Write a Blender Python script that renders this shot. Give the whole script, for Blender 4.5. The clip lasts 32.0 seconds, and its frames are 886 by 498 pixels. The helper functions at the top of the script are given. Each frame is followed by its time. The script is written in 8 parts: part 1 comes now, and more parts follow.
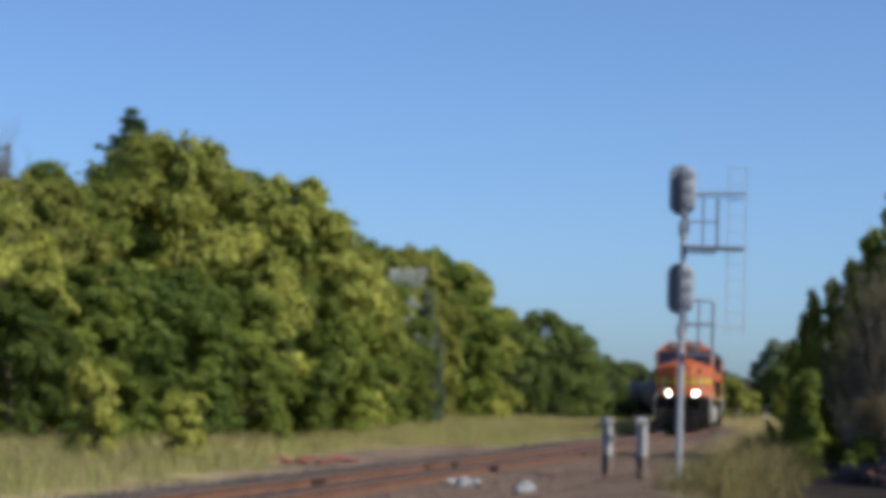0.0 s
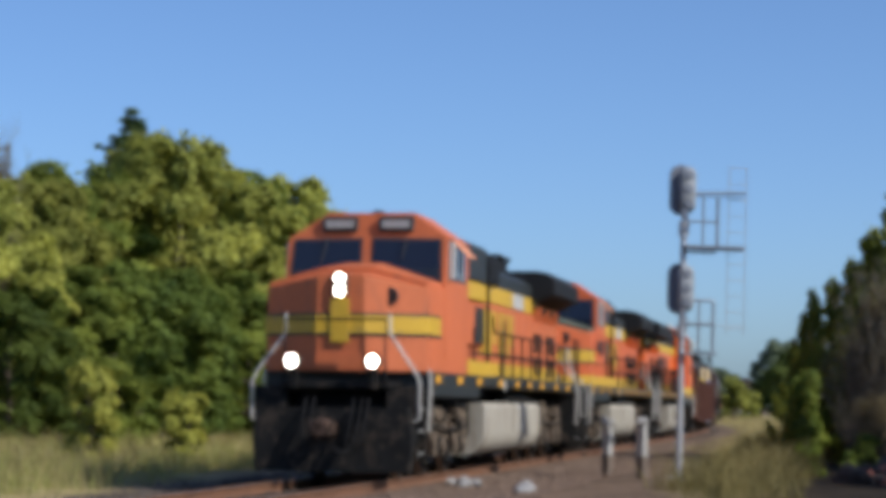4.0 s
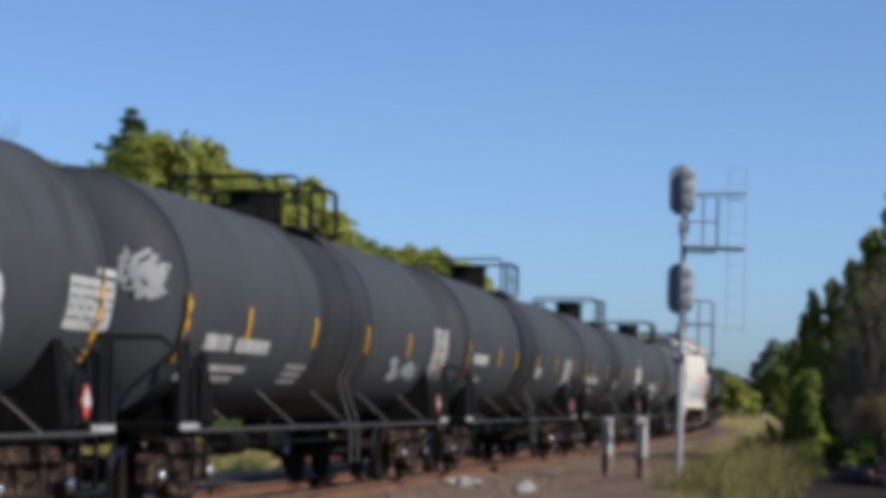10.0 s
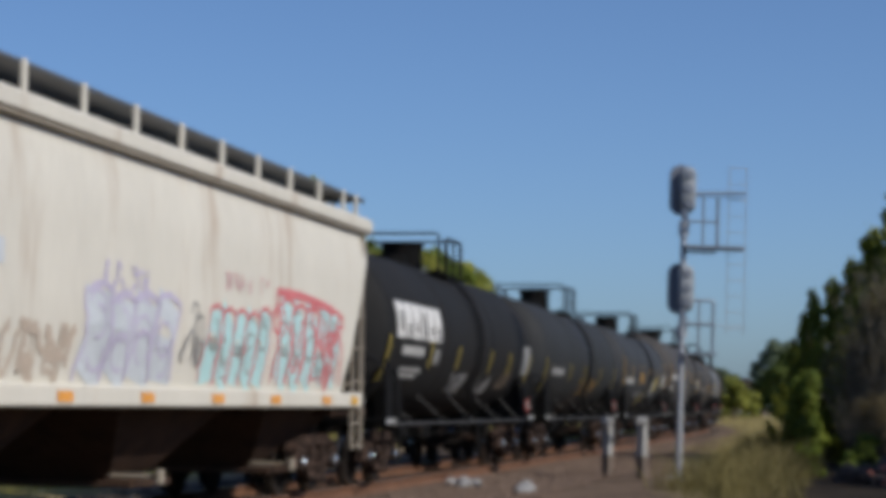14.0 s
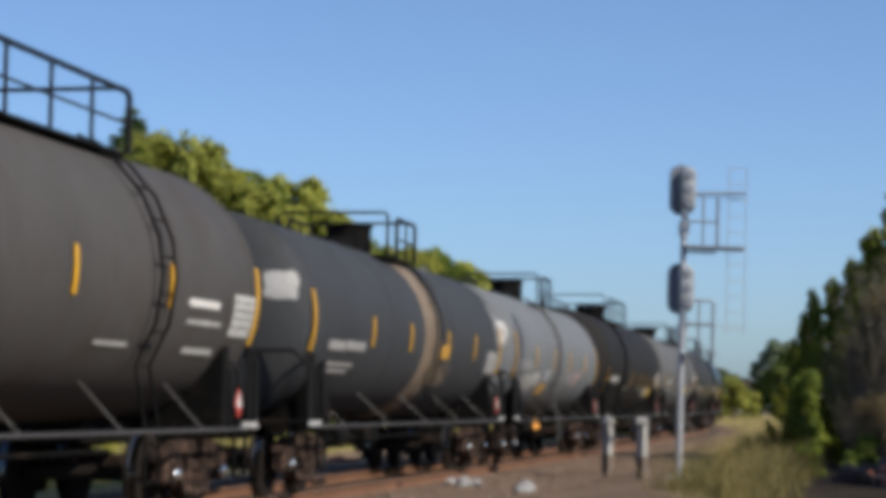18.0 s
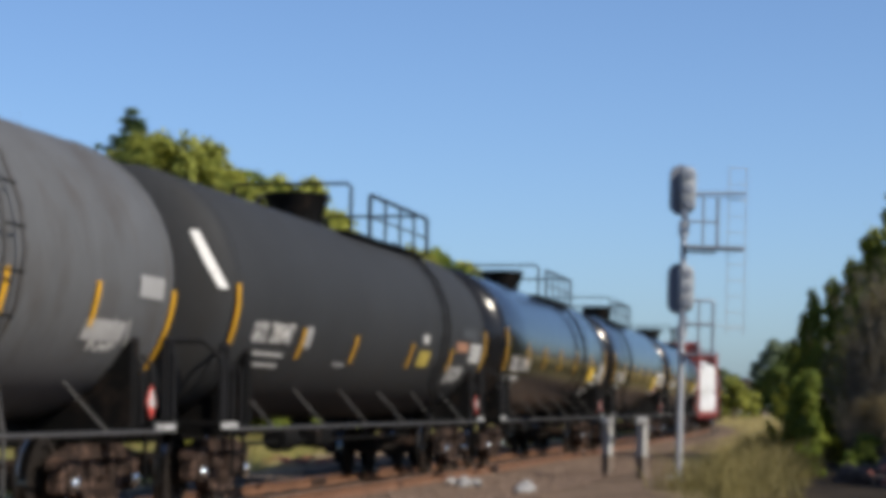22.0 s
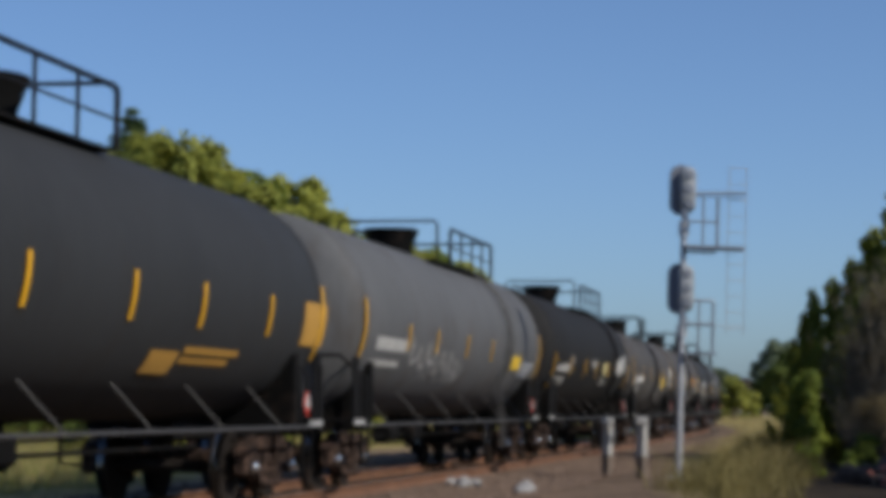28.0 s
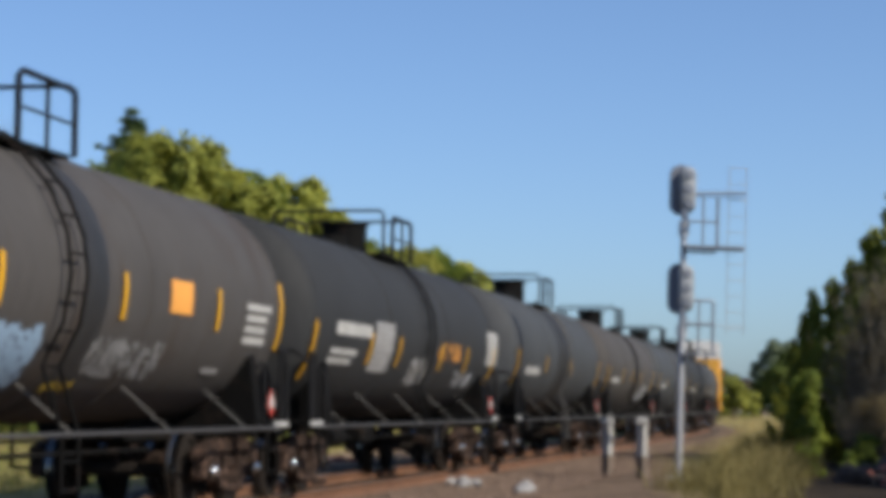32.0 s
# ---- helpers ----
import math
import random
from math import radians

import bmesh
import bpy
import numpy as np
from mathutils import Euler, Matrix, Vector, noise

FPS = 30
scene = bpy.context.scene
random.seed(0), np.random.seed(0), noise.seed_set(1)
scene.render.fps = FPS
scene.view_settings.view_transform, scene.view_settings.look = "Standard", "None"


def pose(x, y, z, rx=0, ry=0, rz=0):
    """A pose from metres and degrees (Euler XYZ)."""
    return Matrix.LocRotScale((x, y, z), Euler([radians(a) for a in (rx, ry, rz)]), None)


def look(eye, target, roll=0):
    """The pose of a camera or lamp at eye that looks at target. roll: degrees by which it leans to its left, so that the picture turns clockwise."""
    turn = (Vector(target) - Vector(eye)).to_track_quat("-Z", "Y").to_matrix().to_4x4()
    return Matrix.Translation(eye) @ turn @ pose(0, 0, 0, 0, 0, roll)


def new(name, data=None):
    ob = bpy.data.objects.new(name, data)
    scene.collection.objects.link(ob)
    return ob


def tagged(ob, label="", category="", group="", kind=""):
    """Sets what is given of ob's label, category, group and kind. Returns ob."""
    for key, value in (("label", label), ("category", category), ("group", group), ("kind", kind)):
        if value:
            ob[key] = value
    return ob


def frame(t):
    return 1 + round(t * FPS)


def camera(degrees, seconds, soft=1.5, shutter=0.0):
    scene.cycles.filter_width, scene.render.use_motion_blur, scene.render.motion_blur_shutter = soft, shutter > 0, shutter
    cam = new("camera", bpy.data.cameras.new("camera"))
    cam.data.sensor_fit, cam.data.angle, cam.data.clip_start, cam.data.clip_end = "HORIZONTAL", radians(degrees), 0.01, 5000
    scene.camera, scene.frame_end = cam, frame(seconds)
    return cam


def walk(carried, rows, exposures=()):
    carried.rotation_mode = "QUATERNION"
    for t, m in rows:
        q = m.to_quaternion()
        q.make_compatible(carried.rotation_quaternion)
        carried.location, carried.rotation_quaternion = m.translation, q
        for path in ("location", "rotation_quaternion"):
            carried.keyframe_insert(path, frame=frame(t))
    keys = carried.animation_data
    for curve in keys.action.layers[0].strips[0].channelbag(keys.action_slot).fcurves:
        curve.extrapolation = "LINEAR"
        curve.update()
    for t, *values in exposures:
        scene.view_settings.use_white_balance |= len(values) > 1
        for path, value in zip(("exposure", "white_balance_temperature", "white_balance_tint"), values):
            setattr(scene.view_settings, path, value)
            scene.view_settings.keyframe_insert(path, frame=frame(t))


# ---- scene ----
# One long-lens camera on a tripod beside a single railway track; z = 0 is the top of the rails.
cam = camera(22.33, 32.0, soft=6.8)
EYE = Vector((0.0, 0.0, 1.262))
CAM_POSE = look(EYE, (0.0, 100.0, 1.262 + 100 * math.tan(0.0691)), roll=0.59)
walk(cam, [(0, CAM_POSE), (32, CAM_POSE)], exposures=[(0, 0, 6500, 10), (9, 0, 6550, 10), (11, 0, 6750, 10), (12.5, 0, 7080, 10), (13.5, 0, 7080, 10), (14, -0.40, 6600, 10), (14.5, -0.3, 6600, 10), (16.5, 0.17, 7080, 10), (18, 0.12, 7080, 10), (25.5, 0.12, 7080, 10), (27.5, -0.6, 6550, 10), (28, -0.28, 6800, 10), (28.5, 0.04, 7080, 10), (32, 0.12, 7080, 10)])

# ---------------------------------------------------------------- light
SUN_DIR = Vector((0.684, -0.397, 0.613)).normalized()
world = bpy.data.worlds.new("world")
scene.world = world
world.use_nodes = True
wn = world.node_tree.nodes
wl = world.node_tree.links
sky = wn.new("ShaderNodeTexSky")
sky.sky_type = "NISHITA"
sky.sun_disc = False
sky.sun_elevation = math.asin(SUN_DIR.z)
sky.sun_rotation = math.atan2(SUN_DIR.x, SUN_DIR.y)
sky.altitude = 400
sky.air_density = 0.75
sky.dust_density = 1.5
sky.ozone_density = 3.0
wn["Background"].inputs["Strength"].default_value = 0.1245
tint = wn.new("ShaderNodeMix")
tint.data_type = "RGBA"
tint.blend_type = "MULTIPLY"
tint.inputs[0].default_value = 1.0
tint.inputs[7].default_value = (0.825, 1.0, 1.21, 1)
wl.new(sky.outputs["Color"], tint.inputs[6])
wl.new(tint.outputs[2], wn["Background"].inputs["Color"])
sun_data = bpy.data.lights.new("sun", "SUN")
sun_data.energy = 5.0
sun_data.angle = radians(0.55)
sun_data.color = (1.0, 0.95, 0.87)
sun = new("sun", sun_data)
sun.matrix_world = look((0, 0, 60), Vector((0, 0, 60)) - SUN_DIR)
scene.view_settings.exposure = 0.0

# ---------------------------------------------------------------- materials
def material(name, color, rough=0.6, metal=0.0, vary=0.18, scale=1.5, grain=14.0, bump=0.15, dirt=None, dirt_amount=0.0, spec=0.5, per_object=0.0, emit=0.0, streak=1.0):
    """Paint or raw surface with variation at two scales, optional dirt in patches, fine relief."""
    m = bpy.data.materials.new(name)
    m.use_nodes = True
    n, l = m.node_tree.nodes, m.node_tree.links
    b = n["Principled BSDF"]
    tc = n.new("ShaderNodeTexCoord")
    mp = n.new("ShaderNodeMapping")
    mp.inputs["Scale"].default_value = (1, 1, 1 / streak)
    l.new(tc.outputs["Object"], mp.inputs["Vector"])
    big = n.new("ShaderNodeTexNoise")
    big.inputs["Scale"].default_value = scale
    big.inputs["Detail"].default_value = 5
    small = n.new("ShaderNodeTexNoise")
    small.inputs["Scale"].default_value = grain
    small.inputs["Detail"].default_value = 4
    l.new(mp.outputs["Vector"], big.inputs["Vector"])
    l.new(mp.outputs["Vector"], small.inputs["Vector"])
    mix = n.new("ShaderNodeMix")
    mix.data_type = "RGBA"
    lo = [c * (1 - vary) for c in color]
    hi = [min(1, c * (1 + vary)) for c in color]
    mix.inputs[6].default_value = (*lo, 1)
    mix.inputs[7].default_value = (*hi, 1)
    avg = n.new("ShaderNodeMath")
    avg.operation = "MULTIPLY_ADD"
    avg.inputs[1].default_value = 0.45
    half = n.new("ShaderNodeMath")
    half.operation = "MULTIPLY"
    half.inputs[1].default_value = 0.55
    l.new(big.outputs["Fac"], half.inputs[0])
    l.new(small.outputs["Fac"], avg.inputs[0])
    l.new(half.outputs[0], avg.inputs[2])
    st = n.new("ShaderNodeMapRange")
    st.inputs[1].default_value, st.inputs[2].default_value = 0.3, 0.7
    l.new(avg.outputs[0], st.inputs[0])
    l.new(st.outputs[0], mix.inputs[0])
    out = mix.outputs[2]
    if dirt:
        dn = n.new("ShaderNodeTexNoise")
        dn.inputs["Scale"].default_value = scale * 1.7
        dn.inputs["Detail"].default_value = 7
        dn.inputs["Roughness"].default_value = 0.65
        l.new(mp.outputs["Vector"], dn.inputs["Vector"])
        dr = n.new("ShaderNodeMapRange")
        dr.inputs[1].default_value, dr.inputs[2].default_value = 0.62 - dirt_amount * 0.4, 0.82 - dirt_amount * 0.3
        l.new(dn.outputs["Fac"], dr.inputs[0])
        dm = n.new("ShaderNodeMix")
        dm.data_type = "RGBA"
        dm.inputs[7].default_value = (*dirt, 1)
        l.new(dr.outputs[0], dm.inputs[0])
        l.new(out, dm.inputs[6])
        out = dm.outputs[2]
    if per_object:
        oi = n.new("ShaderNodeObjectInfo")
        hs = n.new("ShaderNodeHueSaturation")
        pr = n.new("ShaderNodeMapRange")
        pr.inputs[3].default_value, pr.inputs[4].default_value = 1 - per_object, 1 + per_object
        l.new(oi.outputs["Random"], pr.inputs[0])
        l.new(pr.outputs[0], hs.inputs["Value"])
        l.new(out, hs.inputs["Color"])
        out = hs.outputs["Color"]
    l.new(out, b.inputs["Base Color"])
    b.inputs["Roughness"].default_value = rough
    b.inputs["Metallic"].default_value = metal
    b.inputs["Specular IOR Level"].default_value = spec
    if bump:
        bp = n.new("ShaderNodeBump")
        bp.inputs["Strength"].default_value = bump
        bp.inputs["Distance"].default_value = 0.02
        l.new(small.outputs["Fac"], bp.inputs["Height"])
        l.new(bp.outputs["Normal"], b.inputs["Normal"])
    if emit:
        b.inputs["Emission Color"].default_value = (1, 0.93, 0.8, 1)
        b.inputs["Emission Strength"].default_value = emit
    return m


def leaf_material(name, a, b_, tint_scale=0.35, translucent=0.25):
    """Foliage: colour varies leaf by leaf and by branch mass, some light passes through."""
    m = bpy.data.materials.new(name)
    m.use_nodes = True
    n, l = m.node_tree.nodes, m.node_tree.links
    p = n["Principled BSDF"]
    geo = n.new("ShaderNodeNewGeometry")
    tc = n.new("ShaderNodeTexCoord")
    ns = n.new("ShaderNodeTexNoise")
    ns.inputs["Scale"].default_value = tint_scale
    ns.inputs["Detail"].default_value = 3
    l.new(tc.outputs["Object"], ns.inputs["Vector"])
    ad = n.new("ShaderNodeMath")
    ad.operation = "MULTIPLY_ADD"
    ad.inputs[1].default_value = 0.32
    l.new(geo.outputs["Random Per Island"], ad.inputs[0])
    sb = n.new("ShaderNodeMapRange")
    sb.inputs[1].default_value, sb.inputs[2].default_value = 0.3, 0.7
    sb.inputs[3].default_value, sb.inputs[4].default_value = 0.0, 0.68
    l.new(ns.outputs["Fac"], sb.inputs[0])
    l.new(sb.outputs[0], ad.inputs[2])
    mx = n.new("ShaderNodeMix")
    mx.data_type = "RGBA"
    mx.inputs[6].default_value = (*a, 1)
    mx.inputs[7].default_value = (*b_, 1)
    l.new(ad.outputs[0], mx.inputs[0])
    oi = n.new("ShaderNodeObjectInfo")
    hs = n.new("ShaderNodeHueSaturation")
    pr = n.new("ShaderNodeMapRange")
    pr.inputs[3].default_value, pr.inputs[4].default_value = 0.8, 1.2
    l.new(oi.outputs["Random"], pr.inputs[0])
    l.new(pr.outputs[0], hs.inputs["Value"])
    l.new(mx.outputs[2], hs.inputs["Color"])
    l.new(hs.outputs["Color"], p.inputs["Base Color"])
    p.inputs["Roughness"].default_value = 0.65
    p.inputs["Specular IOR Level"].default_value = 0.2
    tr = n.new("ShaderNodeBsdfTranslucent")
    l.new(hs.outputs["Color"], tr.inputs["Color"])
    ms = n.new("ShaderNodeMixShader")
    ms.inputs[0].default_value = translucent
    l.new(p.outputs[0], ms.inputs[1])
    l.new(tr.outputs[0], ms.inputs[2])
    l.new(ms.outputs[0], n["Material Output"].inputs["Surface"])
    return m


ORANGE = material("orange_paint", (0.51, 0.100, 0.024), 0.5, vary=0.12, dirt=(0.22, 0.09, 0.04), dirt_amount=0.12, streak=3)
ORANGE_SUN = material("sun_faded_orange_paint", (0.50, 0.125, 0.042), 0.6, vary=0.14, dirt=(0.24, 0.09, 0.05), dirt_amount=0.15, streak=3)
ORANGE_NEW = material("bright_orange_paint", (0.62, 0.115, 0.018), 0.4, vary=0.08, dirt=(0.35, 0.12, 0.05), dirt_amount=0.05, streak=3)
ORANGE_PALE = material("faded_orange_paint", (0.60, 0.24, 0.12), 0.6, vary=0.12)
RAIL_PALE = material("chipped_white_handrail", (0.46, 0.44, 0.41), 0.55, vary=0.15)
YELLOW = material("yellow_paint", (0.52, 0.32, 0.025), 0.5, vary=0.12, dirt=(0.3, 0.2, 0.06), dirt_amount=0.15)
LOCO_GREEN = material("dark_green_paint", (0.017, 0.021, 0.021), 0.55, vary=0.25, dirt=(0.055, 0.053, 0.048), dirt_amount=0.15)
LOCO_BLACK = material("black_underframe", (0.012, 0.012, 0.012), 0.75, spec=0.12, vary=0.4, scale=2.5, dirt=(0.065, 0.050, 0.038), dirt_amount=0.32)
ROOF_BLACK = material("sooty_roof", (0.013, 0.014, 0.016), 0.75, vary=0.3, spec=0.2)
TRUCK_GREY = material("dusty_truck_steel", (0.15, 0.115, 0.085), 0.85, spec=0.12, vary=0.65, scale=3.5, grain=16, dirt=(0.02, 0.016, 0.014), dirt_amount=0.42, bump=0.5)
FUEL_GREY = material("dusty_grey_tank", (0.34, 0.315, 0.265), 0.7, vary=0.15, dirt=(0.18, 0.14, 0.10), dirt_amount=0.25, streak=3)
WHITE = material("white_paint", (0.68, 0.67, 0.65), 0.5, vary=0.10, dirt=(0.4, 0.36, 0.3), dirt_amount=0.1)
WHITE_DULL = material("faded_white_lettering", (0.40, 0.40, 0.39), 0.6, vary=0.35, scale=4)
ROOF_MESH = material("dark_walkway_mesh", (0.075, 0.078, 0.085), 0.6, vary=0.2)
PRINT_GREY = material("small_dark_print", (0.12, 0.12, 0.125), 0.7, vary=0.2)
GREY_MARK = material("faded_grey_lettering", (0.30, 0.30, 0.30), 0.6, vary=0.25)
BLACK_PAINT = material("black_paint", (0.02, 0.02, 0.022), 0.5)
HANDRAIL_BLACK = material("black_handrail", (0.011, 0.011, 0.012), 0.6, spec=0.10)
ANTIGLARE = material("antiglare_paint", (0.095, 0.11, 0.085), 0.9, spec=0.15, vary=0.15)
GLASS_DARK = material("cab_glass", (0.012, 0.018, 0.035), 0.08, vary=0.1, bump=0, spec=0.35)
LAMP_ON = material("lit_lamp", (1, 0.95, 0.85), 0.3, emit=26.0, bump=0)
LAMP_HOUSING = material("lamp_housing", (0.05, 0.05, 0.05), 0.5)
AMBER = material("orange_reflector", (0.78, 0.38, 0.025), 0.4, vary=0.15)
STRIPE = material("yellow_reflective_tape", (0.66, 0.35, 0.012), 0.4, vary=0.12)
STEEL_WHEEL = material("wheel_steel", (0.017, 0.014, 0.012), 0.75, spec=0.12, vary=0.4)
TREAD = material("worn_wheel_tread", (0.16, 0.155, 0.15), 0.22, metal=1.0, vary=0.2, bump=0)
BEARING = material("shiny_bearing_cap", (0.62, 0.62, 0.62), 0.16, metal=0.9, vary=0.1, bump=0)
RUST_TRUCK = material("rusty_truck", (0.024, 0.017, 0.014), 0.85, spec=0.08, vary=0.55, scale=5.0, dirt=(0.17, 0.105, 0.080), dirt_amount=0.31, bump=0.15)
SILL_BLACK = material("sooty_sill", (0.006, 0.006, 0.006), 0.8, spec=0.06, vary=0.35, dirt=(0.028, 0.020, 0.016), dirt_amount=0.2)
TANK = {
    "grey": material("weathered_grey_tank", (0.047, 0.051, 0.056), 0.72, spec=0.19, vary=0.16, scale=0.8, grain=9, bump=0.05, dirt=(0.030, 0.028, 0.026), dirt_amount=0.22, streak=2.5),
    "dark": material("dark_grey_tank", (0.026, 0.0275, 0.0295), 0.72, spec=0.19, vary=0.16, scale=0.8, grain=9, bump=0.05, dirt=(0.025, 0.024, 0.023), dirt_amount=0.22, streak=2.5),
    "light": material("pale_grey_tank", (0.122, 0.132, 0.144), 0.72, spec=0.19, vary=0.12, scale=0.8, grain=9, bump=0.05, dirt=(0.09, 0.086, 0.082), dirt_amount=0.2, streak=2.5),
    "ash": material("ash_grey_tank", (0.086, 0.089, 0.094), 0.72, spec=0.19, vary=0.16, scale=0.8, grain=9, bump=0.05, dirt=(0.06, 0.052, 0.046), dirt_amount=0.28, streak=2.5),
    "brown": material("brown_grey_tank", (0.058, 0.0545, 0.053), 0.72, spec=0.19, vary=0.18, scale=0.8, grain=9, bump=0.05, dirt=(0.05, 0.038, 0.031), dirt_amount=0.25, streak=2.5),
    "black": material("glossy_black_tank", (0.009, 0.009, 0.010), 0.18, spec=0.29, vary=0.2, scale=0.8, grain=9, bump=0.02, dirt=(0.04, 0.03, 0.024), dirt_amount=0.08, streak=2.0),
    "stain": material("oily_spill_stain", (0.022, 0.022, 0.023), 0.6, spec=0.3, vary=0.35, scale=1.4, grain=9, bump=0.05, dirt=(0.04, 0.040, 0.041), dirt_amount=0.25, streak=3.0),
    "slate": material("slate_grey_tank", (0.035, 0.038, 0.043), 0.72, spec=0.19, vary=0.18, scale=0.8, grain=9, bump=0.05, dirt=(0.026, 0.025, 0.024), dirt_amount=0.22, streak=2.5),
    "soot": material("sooty_black_tank", (0.0155, 0.0155, 0.016), 0.75, spec=0.14, vary=0.22, scale=0.8, grain=9, bump=0.05, dirt=(0.026, 0.021, 0.018), dirt_amount=0.25, streak=2.5),
}
GONDOLA = material("rusty_brown_gondola", (0.088, 0.033, 0.021), 0.8, spec=0.2, vary=0.3, dirt=(0.075, 0.035, 0.025), dirt_amount=0.4, bump=0.35, streak=2)
GONDOLA_SIDE = material("flaking_rust_panel", (0.128, 0.056, 0.037), 0.85, spec=0.15, vary=0.45, scale=1.6, grain=10, dirt=(0.060, 0.028, 0.021), dirt_amount=0.45, bump=0.4, streak=1.6)
GONDOLA_POST = material("dark_rust_post", (0.062, 0.027, 0.021), 0.85, spec=0.12, vary=0.4, scale=2.0, dirt=(0.11, 0.05, 0.035), dirt_amount=0.25, bump=0.3, streak=2)
FLAKE_PALE = material("pale_flaking_primer", (0.25, 0.205, 0.17), 0.75, spec=0.2, vary=0.4, scale=6, grain=14, dirt=(0.14, 0.075, 0.05), dirt_amount=0.35)
FLAKE_PINK = material("salmon_flaking_primer", (0.22, 0.105, 0.070), 0.75, spec=0.2, vary=0.4, scale=6, grain=14)
FLAKE_AMBER = material("old_orange_paint", (0.36, 0.17, 0.035), 0.7, spec=0.2, vary=0.3)
GONDOLA_DARK = material("gondola_inside_and_shade", (0.022, 0.013, 0.011), 0.85, vary=0.3, bump=0.3)
WOOD_FRESH = material("fresh_sawn_wood", (0.62, 0.46, 0.25), 0.7, vary=0.15, streak=4)
PIPE_GREY = material("grey_pipe", (0.40, 0.42, 0.46), 0.45, metal=0.3)
PIPE_BLUE = material("blue_plastic_cap", (0.05, 0.12, 0.5), 0.5)
PIPE_PURPLE = material("purple_strap", (0.25, 0.05, 0.3), 0.5)
HOPPER_WHITE = material("off_white_hopper_paint", (0.59, 0.56, 0.49), 0.6, vary=0.1, scale=0.7, dirt=(0.36, 0.26, 0.18), dirt_amount=0.16, streak=5)
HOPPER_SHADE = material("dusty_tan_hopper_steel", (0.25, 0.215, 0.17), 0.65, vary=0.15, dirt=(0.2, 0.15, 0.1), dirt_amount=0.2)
HOPPER_RUST = material("rusty_hopper_chute", (0.050, 0.030, 0.021), 0.85, spec=0.10, vary=0.35, dirt=(0.022, 0.017, 0.015), dirt_amount=0.35)
RED_CAR = material("oxide_red_paint", (0.21, 0.030, 0.026), 0.6, vary=0.18, dirt=(0.13, 0.03, 0.025), dirt_amount=0.2)
WRAP = material("white_lumber_wrap", (0.62, 0.63, 0.65), 0.55, vary=0.07, scale=1.2, grain=5, bump=0.6)
BOX_YELLOW = material("yellow_boxcar_paint", (0.72, 0.36, 0.05), 0.6, vary=0.15)
G_RED = material("red_spray_paint", (0.55, 0.15, 0.16), 0.6, vary=0.15)
G_CYAN = material("pale_cyan_spray_paint", (0.40, 0.62, 0.62), 0.6, vary=0.15)
G_LILAC = material("lilac_spray_paint", (0.44, 0.40, 0.52), 0.6, vary=0.15)
G_INK = material("grey_marker_line", (0.24, 0.23, 0.22), 0.7, vary=0.2)
G_WASH = material("pale_blue_grey_wash", (0.47, 0.50, 0.53), 0.65, vary=0.2)
G_BROWN = material("brown_spray_paint", (0.45, 0.37, 0.30), 0.6, vary=0.15)
G_WHITE = material("white_spray_paint", (0.46, 0.48, 0.51), 0.6, vary=0.15)
G_BLUE = material("pale_blue_spray_paint", (0.22, 0.33, 0.46), 0.6, vary=0.15)
PLACARD_TAN = material("tan_placard", (0.43, 0.235, 0.045), 0.6, vary=0.15)
PLACARD_YEL = material("yellow_placard", (0.70, 0.47, 0.035), 0.55, vary=0.12)
PLACARD_PINK = material("faded_red_white_placard", (0.55, 0.36, 0.35), 0.55, vary=0.35, scale=6)
PLACARD_ORANGE = material("orange_placard", (0.68, 0.30, 0.06), 0.6, vary=0.15)
PLACARD_CREAM = material("pale_yellow_placard", (0.56, 0.50, 0.24), 0.6, vary=0.2)
PLACARD_DULL = material("dulled_yellow_placard", (0.36, 0.28, 0.055), 0.6, vary=0.3)
PLACARD_RUST = material("rust_tan_placard", (0.30, 0.15, 0.09), 0.65, vary=0.25)
SMUDGE = material("chalky_smudge", (0.175, 0.178, 0.182), 0.75, vary=0.3, scale=4)
SMUDGE_DARK = material("dull_grey_smudge", (0.135, 0.122, 0.112), 0.75, vary=0.3, scale=4)
TAN_DULL = material("dull_tan_primer", (0.16, 0.12, 0.085), 0.7, vary=0.3)
PLACARD_RED = material("red_placard", (0.6, 0.08, 0.06), 0.55)
RAIL_RUST = material("rusty_rail", (0.135, 0.062, 0.032), 0.8, vary=0.35, bump=0.3)
RAIL_TOP = material("polished_rail_head", (0.42, 0.38, 0.34), 0.3, metal=0.8, vary=0.15, bump=0)
TIE_WOOD = material("creosoted_tie", (0.055, 0.040, 0.030), 0.9, vary=0.4, grain=22, bump=0.5, per_object=0.25)
STONE = material("ballast_stone", (0.140, 0.095, 0.070), 0.9, vary=0.5, scale=2.2, grain=20, bump=0.4)
STONE_GREY = material("grey_ballast_stone", (0.075, 0.062, 0.052), 0.9, vary=0.45, scale=2.2, grain=20, bump=0.4)
STONE_DARK = material("dark_ballast_stone", (0.035, 0.027, 0.022), 0.8, vary=0.4, grain=20, bump=0.4)
SIGNAL_SILVER = material("aluminium_paint", (0.36, 0.375, 0.40), 0.45, metal=0.25, vary=0.1)
SIGNAL_HOUSING = material("weathered_signal_housing", (0.26, 0.28, 0.30), 0.6, metal=0.1, vary=0.35, scale=5.0, dirt=(0.10, 0.11, 0.12), dirt_amount=0.3)
